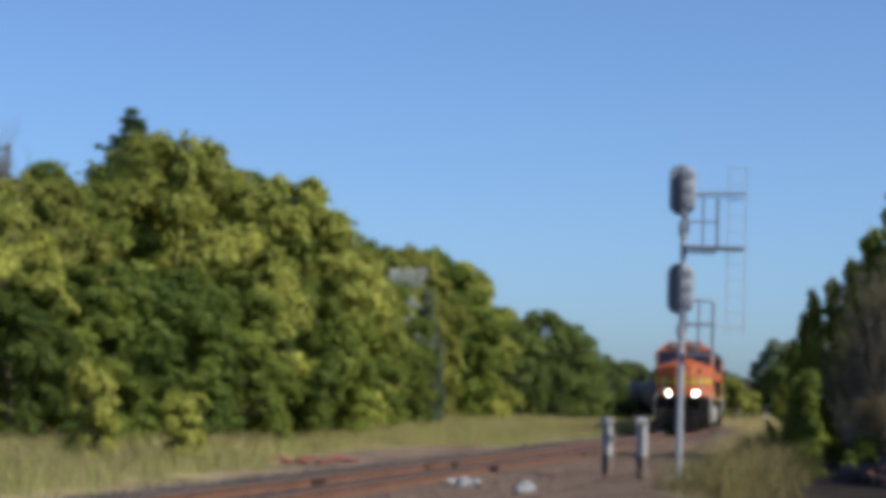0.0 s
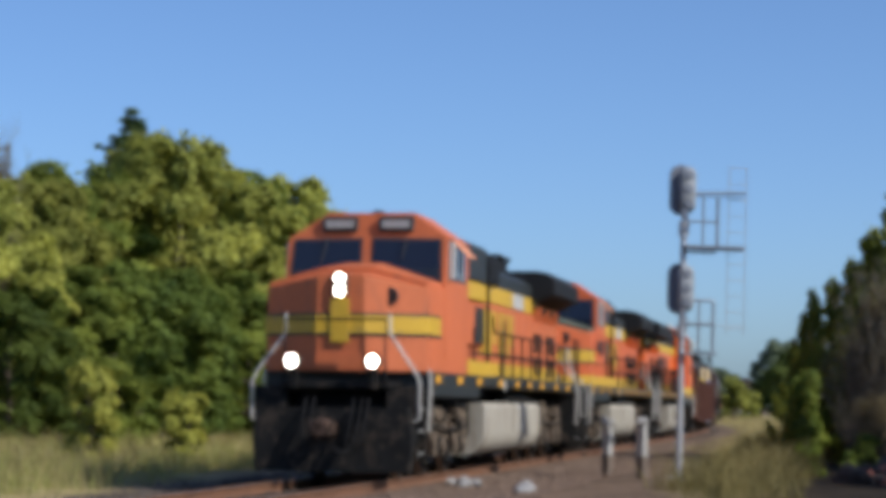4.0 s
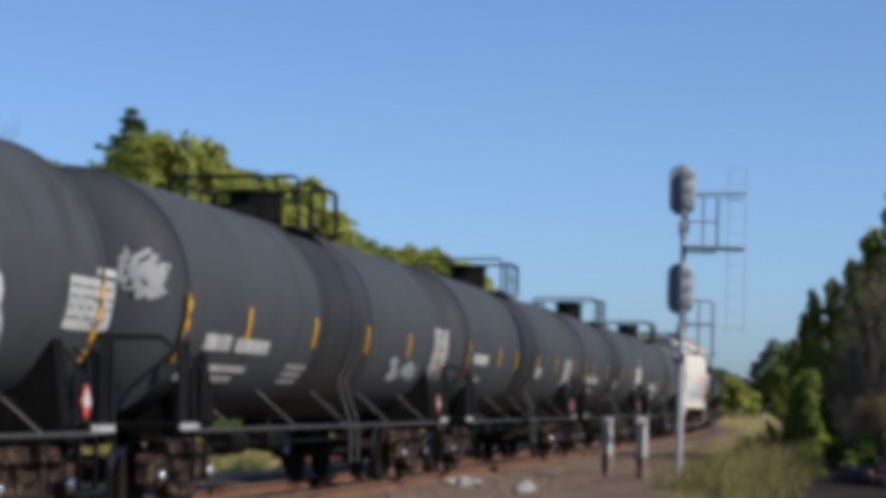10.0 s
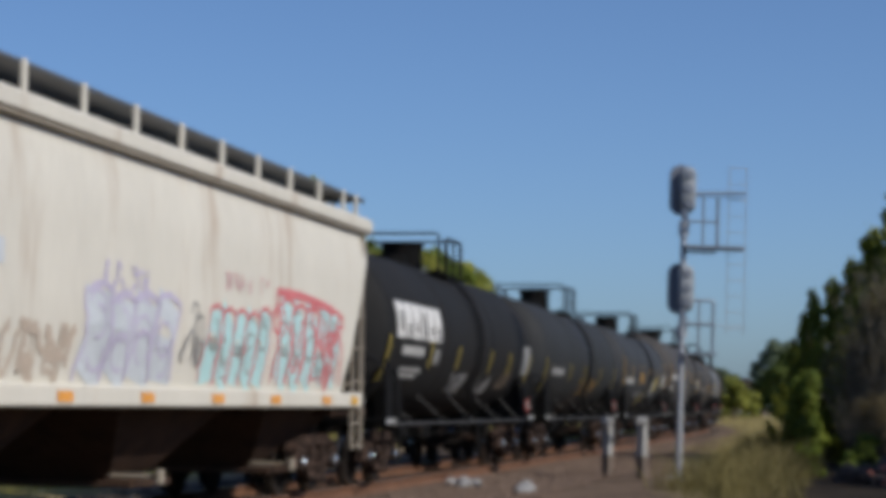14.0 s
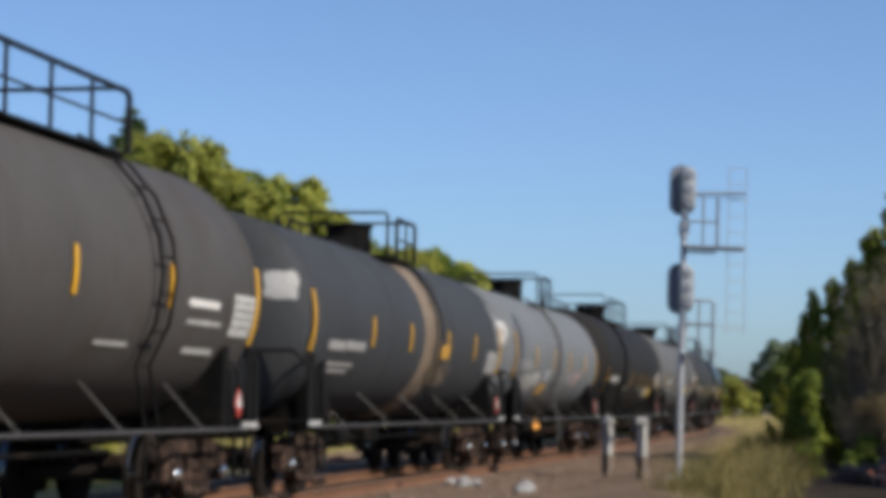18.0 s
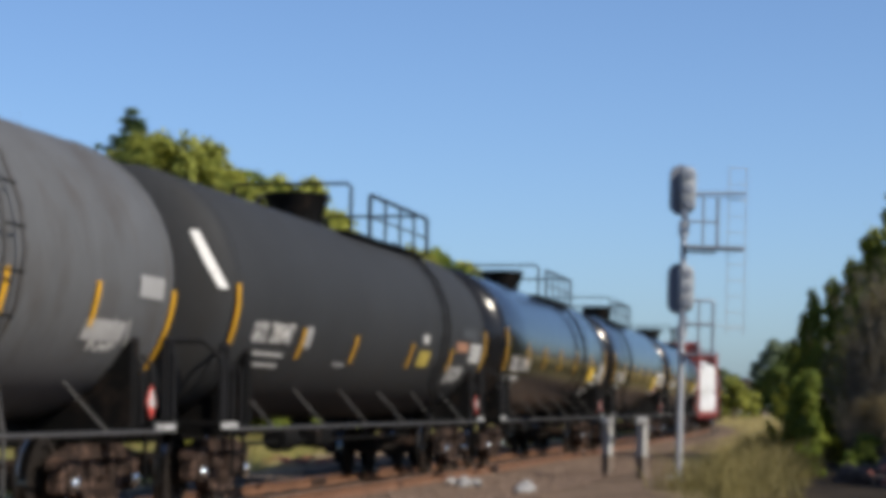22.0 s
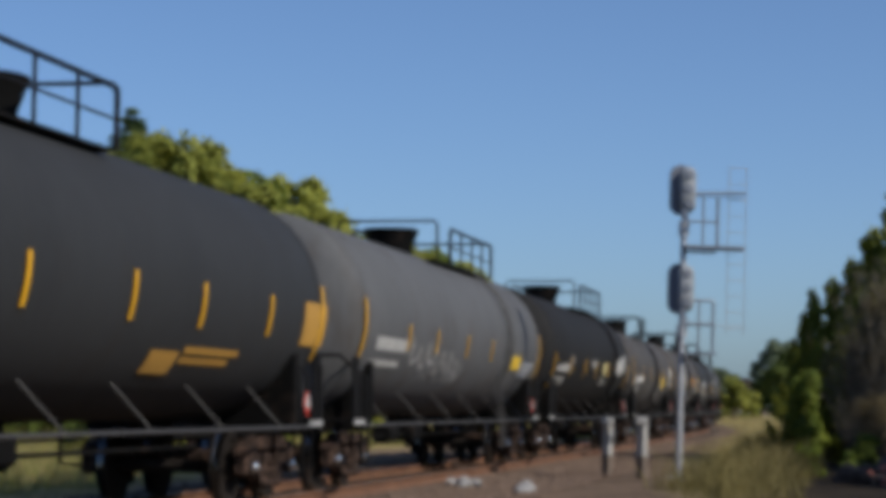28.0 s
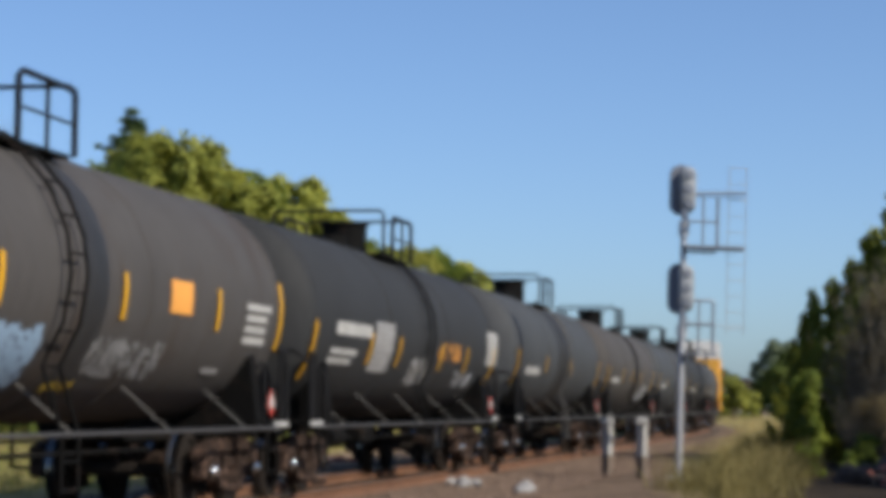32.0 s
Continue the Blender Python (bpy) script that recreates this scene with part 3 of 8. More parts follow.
def freight_truck(parent, x):
    """Three-piece truck: two cast side frames with springs, bolster, two wheelsets."""
    tr = new("truck")
    tr.parent = parent
    tr.location = (x, 0, 0)
    if "side_frame" not in _cache:
        for nm, sy in (("side_frame", 1), ("side_frame_far", -1)):
            sh = Shape()
            y0, y1 = (0.90, 1.08) if sy > 0 else (-1.08, -0.90)
            # arched top member, diagonal tension members, spring seat and columns
            sh.prism([(-1.14, 0.60), (-0.60, 0.69), (0.60, 0.69), (1.14, 0.60), (1.12, 0.71), (0.55, 0.83), (-0.55, 0.83), (-1.12, 0.71)], y0, y1)
            for k in (-1, 1):
                sh.prism([(k * 0.76, 0.60), (k * 0.60, 0.68), (k * 0.30, 0.32), (k * 0.42, 0.20)][::k], y0 + 0.01, y1 - 0.01)
                sh.box(min(k * 0.36, k * 0.25), max(k * 0.36, k * 0.25), y0, y1 + 0.01, 0.26, 0.72, 0.015)
                sh.box(k * 0.89 - 0.18, k * 0.89 + 0.18, y0 - 0.02, y1 + 0.02, 0.55, 0.73, 0.03)
                sh.box(k * 1.06 - 0.06, k * 1.06 + 0.06, y0, y1, 0.36, 0.62, 0.02)
                sh.box(k * 0.71 - 0.05, k * 0.71 + 0.05, y0, y1, 0.40, 0.62, 0.02)
                sh.cyl((k * 0.89, y0, 0.46), (k * 0.89, y1 + 0.02, 0.46), 0.125, 0.115, n=14)
            sh.box(-0.44, 0.44, y0 - 0.02, y1 + 0.03, 0.19, 0.29, 0.03)
            _cache[nm] = mesh_of("side_frame", sh, RUST_TRUCK, 30)
        sh = Shape().box(-0.21, 0.21, -1.05, 1.05, 0.46, 0.66, 0.05)
        _cache["bolster"] = mesh_of("bolster", sh, RUST_TRUCK, 30)
        sh = Shape().cyl((0, 0, 0.24), (0, 0, 0.46), 0.055, n=8)
        _cache["springs"] = mesh_of("coil_spring", sh, RUST_TRUCK)
        sh = Shape().loft([[(r * math.cos(2 * math.pi * k / 16), y, 0.46 + r * math.sin(2 * math.pi * k / 16)) for k in range(16)] for y, r in ((0.0, 0.070), (0.03, 0.068), (0.05, 0.056), (0.062, 0.034), (0.067, 0.006))])
        _cache["cap"] = mesh_of("bearing_cap", sh, BEARING)
    for k in ("side_frame", "side_frame_far"):
        part("side_frame", _cache[k], None, tr)
    part("bolster", _cache["bolster"], None, tr)
    for px in (-0.15, 0.0, 0.15):
        sp = part("coil_spring", _cache["springs"], None, tr)
        sp.location = (px, 1.04, 0)
    for px in (-0.89, 0.89):
        cp = part("bearing_cap", _cache["cap"], None, tr, "bright steel bearing cap")
        cp.location = (px, 1.10, 0)
        wheelset(tr, px, 0.46)
    return tr


def coupler(parent, x, d):
    sh = Shape().box(min(x, x + d * 0.75), max(x, x + d * 0.75), -0.1, 0.1, 0.75, 0.98, 0.03)
    sh.box(min(x + d * 0.55, x + d * 0.9), max(x + d * 0.55, x + d * 0.9), -0.19, 0.19, 0.70, 1.02, 0.06)
    part("coupler", sh, RUST_TRUCK, parent)
    part("brake_hose", Shape().tube([(x, 0.35, 0.75), (x + d * 0.35, 0.36, 0.5), (x + d * 0.7, 0.30, 0.48), (x + d * 0.85, 0.2, 0.62)], 0.025), HANDRAIL_BLACK, parent)


TANK_LABELS = {"grey": "weathered dark grey steel tank car", "dark": "sooty charcoal grey tank car", "light": "pale grey steel tank car", "ash": "ash grey steel tank car", "brown": "rust-brown tank car", "black": "glossy black pressure tank car", "soot": "soot-black steel tank car", "slate": "slate grey steel tank car"}


def tank_car(s0, s1, paint, big, stripes, marks=(), extra="", low=False, worn=False, tape=(1.88, 2.80, 2.07, 2.56), dome=0.0, ladder=None, deck=None, stain=None):
    """Tank car whose end stripes lie at s0 and s1. stripes: places of the short stripes between, 0 at the front, 1 at the rear."""
    half = (s0 - s1) / 2
    R, zc = (1.50, 2.53) if big else (1.40, 2.42)
    car = empty("tank_car", TANK_LABELS[paint] + " with " + (extra or "yellow reflective stripes"), "tank car", "tank cars of the train")
    mat = TANK[paint]

    def surface(x, z, off):
        a = math.asin(max(-1, min(1, (z - zc) / R)))
        return (x, (R + off) * math.cos(a), zc + (R + off) * math.sin(a))

    def fx(u):
        return half - 2 * half * u

    def head(y, z, off):
        """Point on the front head at a distance y from the middle."""
        if stain and stain[1] > 0.59:
            return (half + off + float(np.interp(math.hypot(y, z - zc) / R, [0.02, 0.35, 0.66, 0.87, 0.965], [0.40, 0.38, 0.29, 0.15, 0.03])), y, z)
        return (half + off + float(np.interp(math.hypot(y, z - zc) / R, [0.02, 0.25, 0.50, 0.70, 0.84, 0.92, 0.965, 0.992], [0.52, 0.50, 0.44, 0.345, 0.25, 0.17, 0.10, 0.03])), y, z)

    # shell with dished heads
    prof = [(-half - 0.52, 0.02), (-half - 0.50, 0.25), (-half - 0.44, 0.50), (-half - 0.345, 0.70), (-half - 0.25, 0.84), (-half - 0.17, 0.92), (-half - 0.10, 0.965), (-half - 0.03, 0.992), (-half + 0.02, 1.0)]
    if stain and stain[1] > 0.59:
        prof = [(-half - 0.40, 0.02), (-half - 0.38, 0.35), (-half - 0.29, 0.66), (-half - 0.15, 0.87), (-half - 0.03, 0.965), (-half - 0.025, 1.016), (-half + 0.06, 1.016), (-half + 0.065, 1.0)]
    belt = [u for u in (-0.62, -0.2, 0.22, 0.64)]
    rings = prof + [(half * u, 1.0) for u in belt] + [(-x, r) for x, r in reversed(prof)]
    nseg = 40
    sh = Shape()
    sh.loft([[(x, R * r * math.cos(2 * math.pi * i / nseg), zc + R * r * math.sin(2 * math.pi * i / nseg)) for i in range(nseg)] for x, r in rings])
    part("tank_shell", sh, mat, car, "", 50)
    for u in ([-0.98, 0.98] if big else [-0.98, -0.33, 0.33, 0.98]):
        sh = Shape()
        for x in (half * u,):
            rr = R + 0.012
            sh.loft([[(x + dx, (rr - e) * math.cos(2 * math.pi * i / nseg), zc + (rr - e) * math.sin(2 * math.pi * i / nseg)) for i in range(nseg)] for dx, e in ((-0.05, 0.02), (-0.04, 0.0), (0.04, 0.0), (0.05, 0.02))], caps=False)
        part("weld_band", sh, mat, car)
    if stain:
        xa, xb = fx(stain[1]), fx(stain[0])
        part("spill_stain", Shape().loft([[(x, (R + e) * math.cos(2 * math.pi * i / nseg), zc + (R + e) * math.sin(2 * math.pi * i / nseg)) for i in range(nseg)] for x, e in ((xa, 0.0), (xa + 0.02, 0.006), (xb - 0.02, 0.006), (xb, 0.0))], caps=False), stain[2] if len(stain) > 2 else TANK["stain"], car, "tan stain round the middle" if len(stain) > 2 else "dark spill stain round the middle")
    # stub sills, bolsters and running gear
    for d in (1, -1):
        xs = d * (half - 0.9)
        sh = Shape().box(min(d * (half + 0.75), d * (half - 2.6)), max(d * (half + 0.75), d * (half - 2.6)), -0.33, 0.33, 0.78, 1.16, 0.03)
        part("stub_sill", sh, SILL_BLACK, car)
        sh = Shape().slab([(-1.35, 0.86), (1.35, 0.86), (1.40, 1.05), (R * 0.93, zc - R * 0.42), (R * 0.66, zc - R * 0.78), (0, zc - R - 0.02), (-R * 0.66, zc - R * 0.78), (-R * 0.93, zc - R * 0.42), (-1.40, 1.05)], xs - 0.12, xs + 0.12)
        part("saddle", sh, SILL_BLACK, car, "", 20)
        sh = Shape().box(min(d * (half + 0.35), d * (half - 0.25)), max(d * (half + 0.35), d * (half - 0.25)), -1.42, 1.42, 0.98, 1.04, 0.01)
        part("end_platform", sh, SILL_BLACK, car)
        y = 1.42
        sh = Shape().tube([(d * (half + 0.3), -y, 1.04), (d * (half + 0.3), -y, 1.75), (d * (half + 0.42), -y + 0.2, 1.95), (d * (half + 0.42), y - 0.2, 1.95), (d * (half + 0.3), y, 1.75), (d * (half + 0.3), y, 1.04)], 0.032)
        part("end_handrail", sh, HANDRAIL_BLACK, car)
        sh = Shape().tube([(d * (half - 0.15), y, 1.0), (d * (half - 0.15), y, 0.42), (d * (half - 0.6), y, 0.42), (d * (half - 0.6), y, 1.0)], 0.025)
        sh.box(min(d * (half - 0.15), d * (half - 0.6)), max(d * (half - 0.15), d * (half - 0.6)), y - 0.1, y + 0.03, 0.68, 0.71)
        part("step", sh, SILL_BLACK, car)
        sh = Shape().box(min(d * (half + 0.34), d * (half - 0.3)), max(d * (half + 0.34), d * (half - 0.3)), 1.425, 1.44, 0.96, 1.03)
        part("sill_reflector", sh, GREY_MARK, car, "grey-white sill plate")
        if d < 0:
            xp = d * (half - 0.45)
            ph = part("placard_holder", Shape().prism([(xp, 1.08), (xp + 0.13, 1.25), (xp, 1.42), (xp - 0.13, 1.25)], 1.42, 1.432), PLACARD_RED, car, "weathered red diamond placard")
            part("placard_face", Shape().prism([(xp - 0.075, 1.20), (xp + 0.075, 1.20), (xp + 0.10, 1.25), (xp, 1.39), (xp - 0.10, 1.25)], 1.432, 1.438), WHITE_DULL, ph, "faded white panel")
        sh = Shape()
        for x in (half - 0.62, half - 0.28):
            sh.tube([(d * x, 1.38, 1.0), (d * x, 1.38, 1.62), (d * x, 1.20, 1.80)], 0.022)
        part("grab_iron", sh, HANDRAIL_BLACK, car)
        sh = Shape()
        for x in (half + 0.02, half + 0.16, half + 0.31):
            sh.tube([(d * x, 1.40, 1.0), (d * x, 1.40, 1.92)], 0.021)
        sh.tube([(d * (half + 0.02), 1.40, 1.92), (d * (half + 0.31), 1.40, 1.92)], 0.021)
        part("end_frame", sh, HANDRAIL_BLACK, car, "black upright grab frame")
        freight_truck(car, xs)
        coupler(car, d * (half + 0.7), d)
    # brake gear
    sh = Shape().box(-0.9 + 1.5, -0.1 + 1.5, 0.25, 0.75, 0.62, 0.95, 0.05)
    sh.cyl((2.2, 0.5, 0.75), (3.0, 0.5, 0.75), 0.17, n=12)
    sh.tube([(-half + 2.5, 0.55, 0.72), (half - 2.5, 0.55, 0.72)], 0.03)
    part("brake_gear", sh, SILL_BLACK, car)
    sh = Shape().cyl((-0.4, 0, zc - R + 0.05), (-0.4, 0, 0.62), 0.19, 0.15, n=12)
    part("bottom_outlet", sh, SILL_BLACK, car)
    # long side handrail with brackets
    for sy in (1, -1):
        zr = 0.95 if sy > 0 else 0.76
        sh = Shape().tube([(-half + 0.2, sy * 1.44, zr), (half - 0.2, sy * 1.44, zr)], 0.024)
        part("side_handrail", sh, PIPE_RAIL, car)
    nb = 6 if big else 5
    for i in range(nb):
        x = -half * 0.78 + 1.56 * half * i / (nb - 1)
        sh = Shape().tube([(x + 0.20, R * 0.70, zc - R * 0.72), (x - 0.05, 1.43, 0.96)], 0.012)
        part("rail_bracket", sh, PIPE_RAIL, car)
        part("rail_bracket", Shape().tube([(x, -0.9, zc - R * 0.66), (x, -1.44, 1.05), (x, -1.44, 0.47), (x + 0.1, -1.1, 0.45)], 0.026), SILL_BLACK, car)
    # top platform, housing, ladder
    top = zc + R
    hx = dome if big or dome else -0.3
    sh = Shape()
    if big:
        sh.loft([[(hx + r * math.cos(2 * math.pi * i / 18), r * math.sin(2 * math.pi * i / 18), z) for i in range(18)] for r, z in ((0.38, top - 0.12), (0.40, top + 0.08), (0.50, top + 0.36), (0.52, top + 0.41), (0.48, top + 0.43))])
        part("valve_housing", sh, SILL_BLACK, car, "black flared valve housing")
    else:
        sh.loft([[(hx + r * math.cos(2 * math.pi * i / 18), r * math.sin(2 * math.pi * i / 18), z) for i in range(18)] for r, z in ((0.38, top - 0.12), (0.38, top + 0.36), (0.41, top + 0.39), (0.41, top + 0.44), (0.36, top + 0.46))])
        part("valve_housing", sh, SILL_BLACK, car, "dark round valve housing")
        part("manway", Shape().cyl((hx + 1.0, 0, top - 0.12), (hx + 1.0, 0, top + 0.16), 0.30, 0.28, n=14), SILL_BLACK, car)
    px1, px0 = deck if deck else ((0.3, -5.6) if big else (0.85, -1.35))
    lx = ladder if ladder is not None else (px0 + 1.5 if big else -0.5)
    rail_z = top + (0.50 if not low else 0.42)
    for sy in (1, -1):
        part("walkway", Shape().box(px0, px1, sy * 0.72 - 0.16, sy * 0.72 + 0.16, top - 0.18, top - 0.14), SILL_BLACK, car)
        gap = 1.3 if big else 0.7
        part("top_handrail", Shape().tube([(px1 - gap, sy * 0.92, top - 0.16), (px1 - gap, sy * 0.92, rail_z - 0.06), (px1 - gap - 0.1, sy * 0.92, rail_z), (px0 + 0.08, sy * 0.92, rail_z), (px0, sy * 0.92, rail_z - 0.06), (px0, sy * 0.92, top - 0.16)], 0.034).tube([(px1 - gap, sy * 0.92, top + 0.16), (px0, sy * 0.92, top + 0.16)], 0.016), HANDRAIL_BLACK, car)
        n = 4 if big else 2
        for i in range(1, n):
            x = px0 + (px1 - gap - px0) * i / n
            part("rail_post", Shape().tube([(x, sy * 0.92, top - 0.16), (x, sy * 0.92, rail_z)], 0.022), HANDRAIL_BLACK, car)
    for x in (px1, px0):
        sh = Shape().tube([(x, -0.92, top - 0.16), (x, -0.92, rail_z), (x, -0.86, rail_z + 0.05), (x, 0.86, rail_z + 0.05), (x, 0.92, rail_z), (x, 0.92, top - 0.16)], 0.026)
        if x == px1:
            sh.tube([(x, -0.92, top + 0.16), (x, -0.3, top + 0.16)], 0.018)
        part("end_guard", sh, HANDRAIL_BLACK, car)
    # curved ladder down the near side
    lad = []
    for dx in (-0.22, 0.22):
        pts = [surface(lx + dx, zc + R * math.sin(a), 0.10) for a in [1.15, 0.85, 0.55, 0.25, 0.0, -0.3, -0.6]]
        pts.append((lx + dx, 1.44, 0.95))
        pts.append((lx + dx, 1.44, 0.42))
        lad.append(pts)
        part("ladder_rail", Shape().tube(pts, 0.021), PIPE_RAIL if paint in ("light", "grey", "ash") else SILL_BLACK, car)
    for a in np.linspace(1.1, -0.6, 8):
        part("ladder_rung", Shape().tube([surface(lx - 0.22, zc + R * math.sin(a), 0.10), surface(lx + 0.22, zc + R * math.sin(a), 0.10)], 0.013), PIPE_RAIL if paint in ("light", "grey") else SILL_BLACK, car)
    for z in (0.44, 0.7):
        part("ladder_rung", Shape().tube([(lx - 0.22, 1.44, z), (lx + 0.22, 1.44, z)], 0.018), SILL_BLACK, car)
    # yellow tape
    for u, zlo, zhi, w in [(0.0, tape[0], tape[1], 0.055), (1.0, tape[0] - 0.05, tape[1], 0.055)] + [(u, tape[2], tape[3], 0.05) for u in stripes]:
        x = fx(u)
        part("reflective_stripe", bar(lambda q, z, off: surface(q, z, off + 0.008), x - w, x + w, zlo, zhi, 8), PLACARD_DULL if worn else STRIPE, car, "dulled yellow tape" if worn else "yellow reflective tape")
    # writing, placards and paint marks: (kind, u0, u1, z0, z1[, text or seed])
    for mk in marks:
        kind, u0, u1, z0, z1 = mk[:5]
        xa, xb = fx(u1), fx(u0)
        if kind == "text":
            part("lettering", writing(surface, mk[5], xb, z0, z1 - z0, xb - xa), mk[6] if len(mk) > 6 else WHITE, car, "white painted number")
        elif kind == "bars":
            nrow = mk[5] if len(mk) > 5 else 2
            hh = (z1 - z0) / (nrow * 1.6)
            sh = Shape()
            word = random.Random(int(abs(xa) * 1000) + nrow)
            for i in range(nrow):
                zz = z1 - hh - i * hh * 1.6
                x, stop = xb, xa + (xb - xa) * (0.0 if i == 0 else 0.12)
                while x - stop > hh * 0.4:
                    ln = min(x - stop, hh * word.uniform(1.0, 3.2))
                    b_ = bar(surface, x - ln, x, zz, zz + hh, 3)
                    sh.add(b_.v, b_.f)
                    x -= ln + hh * 0.28
            part("marking", sh, mk[6] if len(mk) > 6 else WHITE_DULL, car, "faded lettering block")
        elif kind == "plate":
            pl = part("placard", bar(surface, xa, xb, z0, z1, 4), mk[5], car)
            if z1 - z0 > 0.3 and mk[5] in (WHITE, WHITE_DULL, GREY_MARK):
                # rows of small print
                sh = Shape()
                word = random.Random(int(abs(xa) * 1000))
                rows = int((z1 - z0) / 0.085)
                for i in range(1, rows):
                    zz = z1 - (z1 - z0) * i / rows
                    x = xb - 0.04
                    while x - xa > 0.10:
                        ln = min(x - xa - 0.04, word.uniform(0.08, 0.35))
                        b_ = bar(lambda q, z, off: surface(q, z, off + 0.004), x - ln, x, zz, zz + 0.026, 2)
                        sh.add(b_.v, b_.f)
                        x -= ln + word.uniform(0.03, 0.15)
                part("small_print", sh, PRINT_GREY, pl, "rows of small unreadable print")
        elif kind == "name":
            # a white name in heavy letters, kept as plain blocks with dark counters
            nm = part("name_panel", bar(surface, xa, xb, z0, z1, 6), mk[5], car, "white block lettering kept as plain shapes")
            gap = (xb - xa) / 6
            sh = Shape()
            for i in range(6):
                x = xb - gap * i
                for b_ in (bar(lambda q, z, off: surface(q, z, off + 0.006), x - gap, x - gap * 0.86, z0, z1, 5), bar(lambda q, z, off: surface(q, z, off + 0.006), x - gap * 0.62, x - gap * 0.36, z0 + (z1 - z0) * (0.0 if i % 2 else 0.2), z0 + (z1 - z0) * (0.42 if i % 3 else 0.75), 3)):
                    sh.add(b_.v, b_.f)
            part("counter", sh, mat, nm)
        elif kind == "head":
            # sprayed marks, or a painted sheen, on the front head; u0, u1 are distances from the middle here
            part("head_marks", scrawl(head, u0, u1, z0, z1, mk[6], 7 + int(abs(u0) * 50), 0.04), mk[5], car, "sprayed marks or a painted sheen on the tank head")
        elif kind == "headbar":
            part("head_stroke", Shape().loft([[head(u0 - 0.04, z0, o), head(u0 + 0.05, z0, o), head((u0 + u1) / 2 + 0.06, (z0 + z1) / 2, o), head(u1 + 0.05, z1, o), head(u1 - 0.04, z1, o), head((u0 + u1) / 2 - 0.05, (z0 + z1) / 2, o)] for o in (0.012, 0.02)]), mk[5], car, "slanting white stroke on the tank head")
        elif kind == "cursive":
            tagged(part("graffiti", cursive(surface, xa, xb, z0, z1, mk[6]), mk[5], car, "looping sprayed handwriting"), kind="stuff")
        elif kind == "scrawl":
            tagged(part("graffiti", scrawl(surface, xa, xb, z0, z1, mk[6] if len(mk) > 6 else 22, int(u0 * 1000) + int(z0 * 100), 0.05), mk[5], car, "sprayed paint marks"), kind="stuff")
    MOVING.append((car, (s0 + s1) / 2, Matrix()))
    return car


def side_flat(y):
    return lambda x, z, off: (x, y + off, z)


def grille(x0, x1, y0, y1, z0, z1):
    sh = Shape().box(x0, x1, y0, y1, z0, z1)
    n = max(3, int((z1 - z0) / 0.12))
    for i in range(n):
        z = z0 + (z1 - z0) * (i + 0.5) / n
        sh.box(x0 + 0.02, x1 - 0.02, y1, y1 + 0.02, z - 0.02, z + 0.015)
    return sh


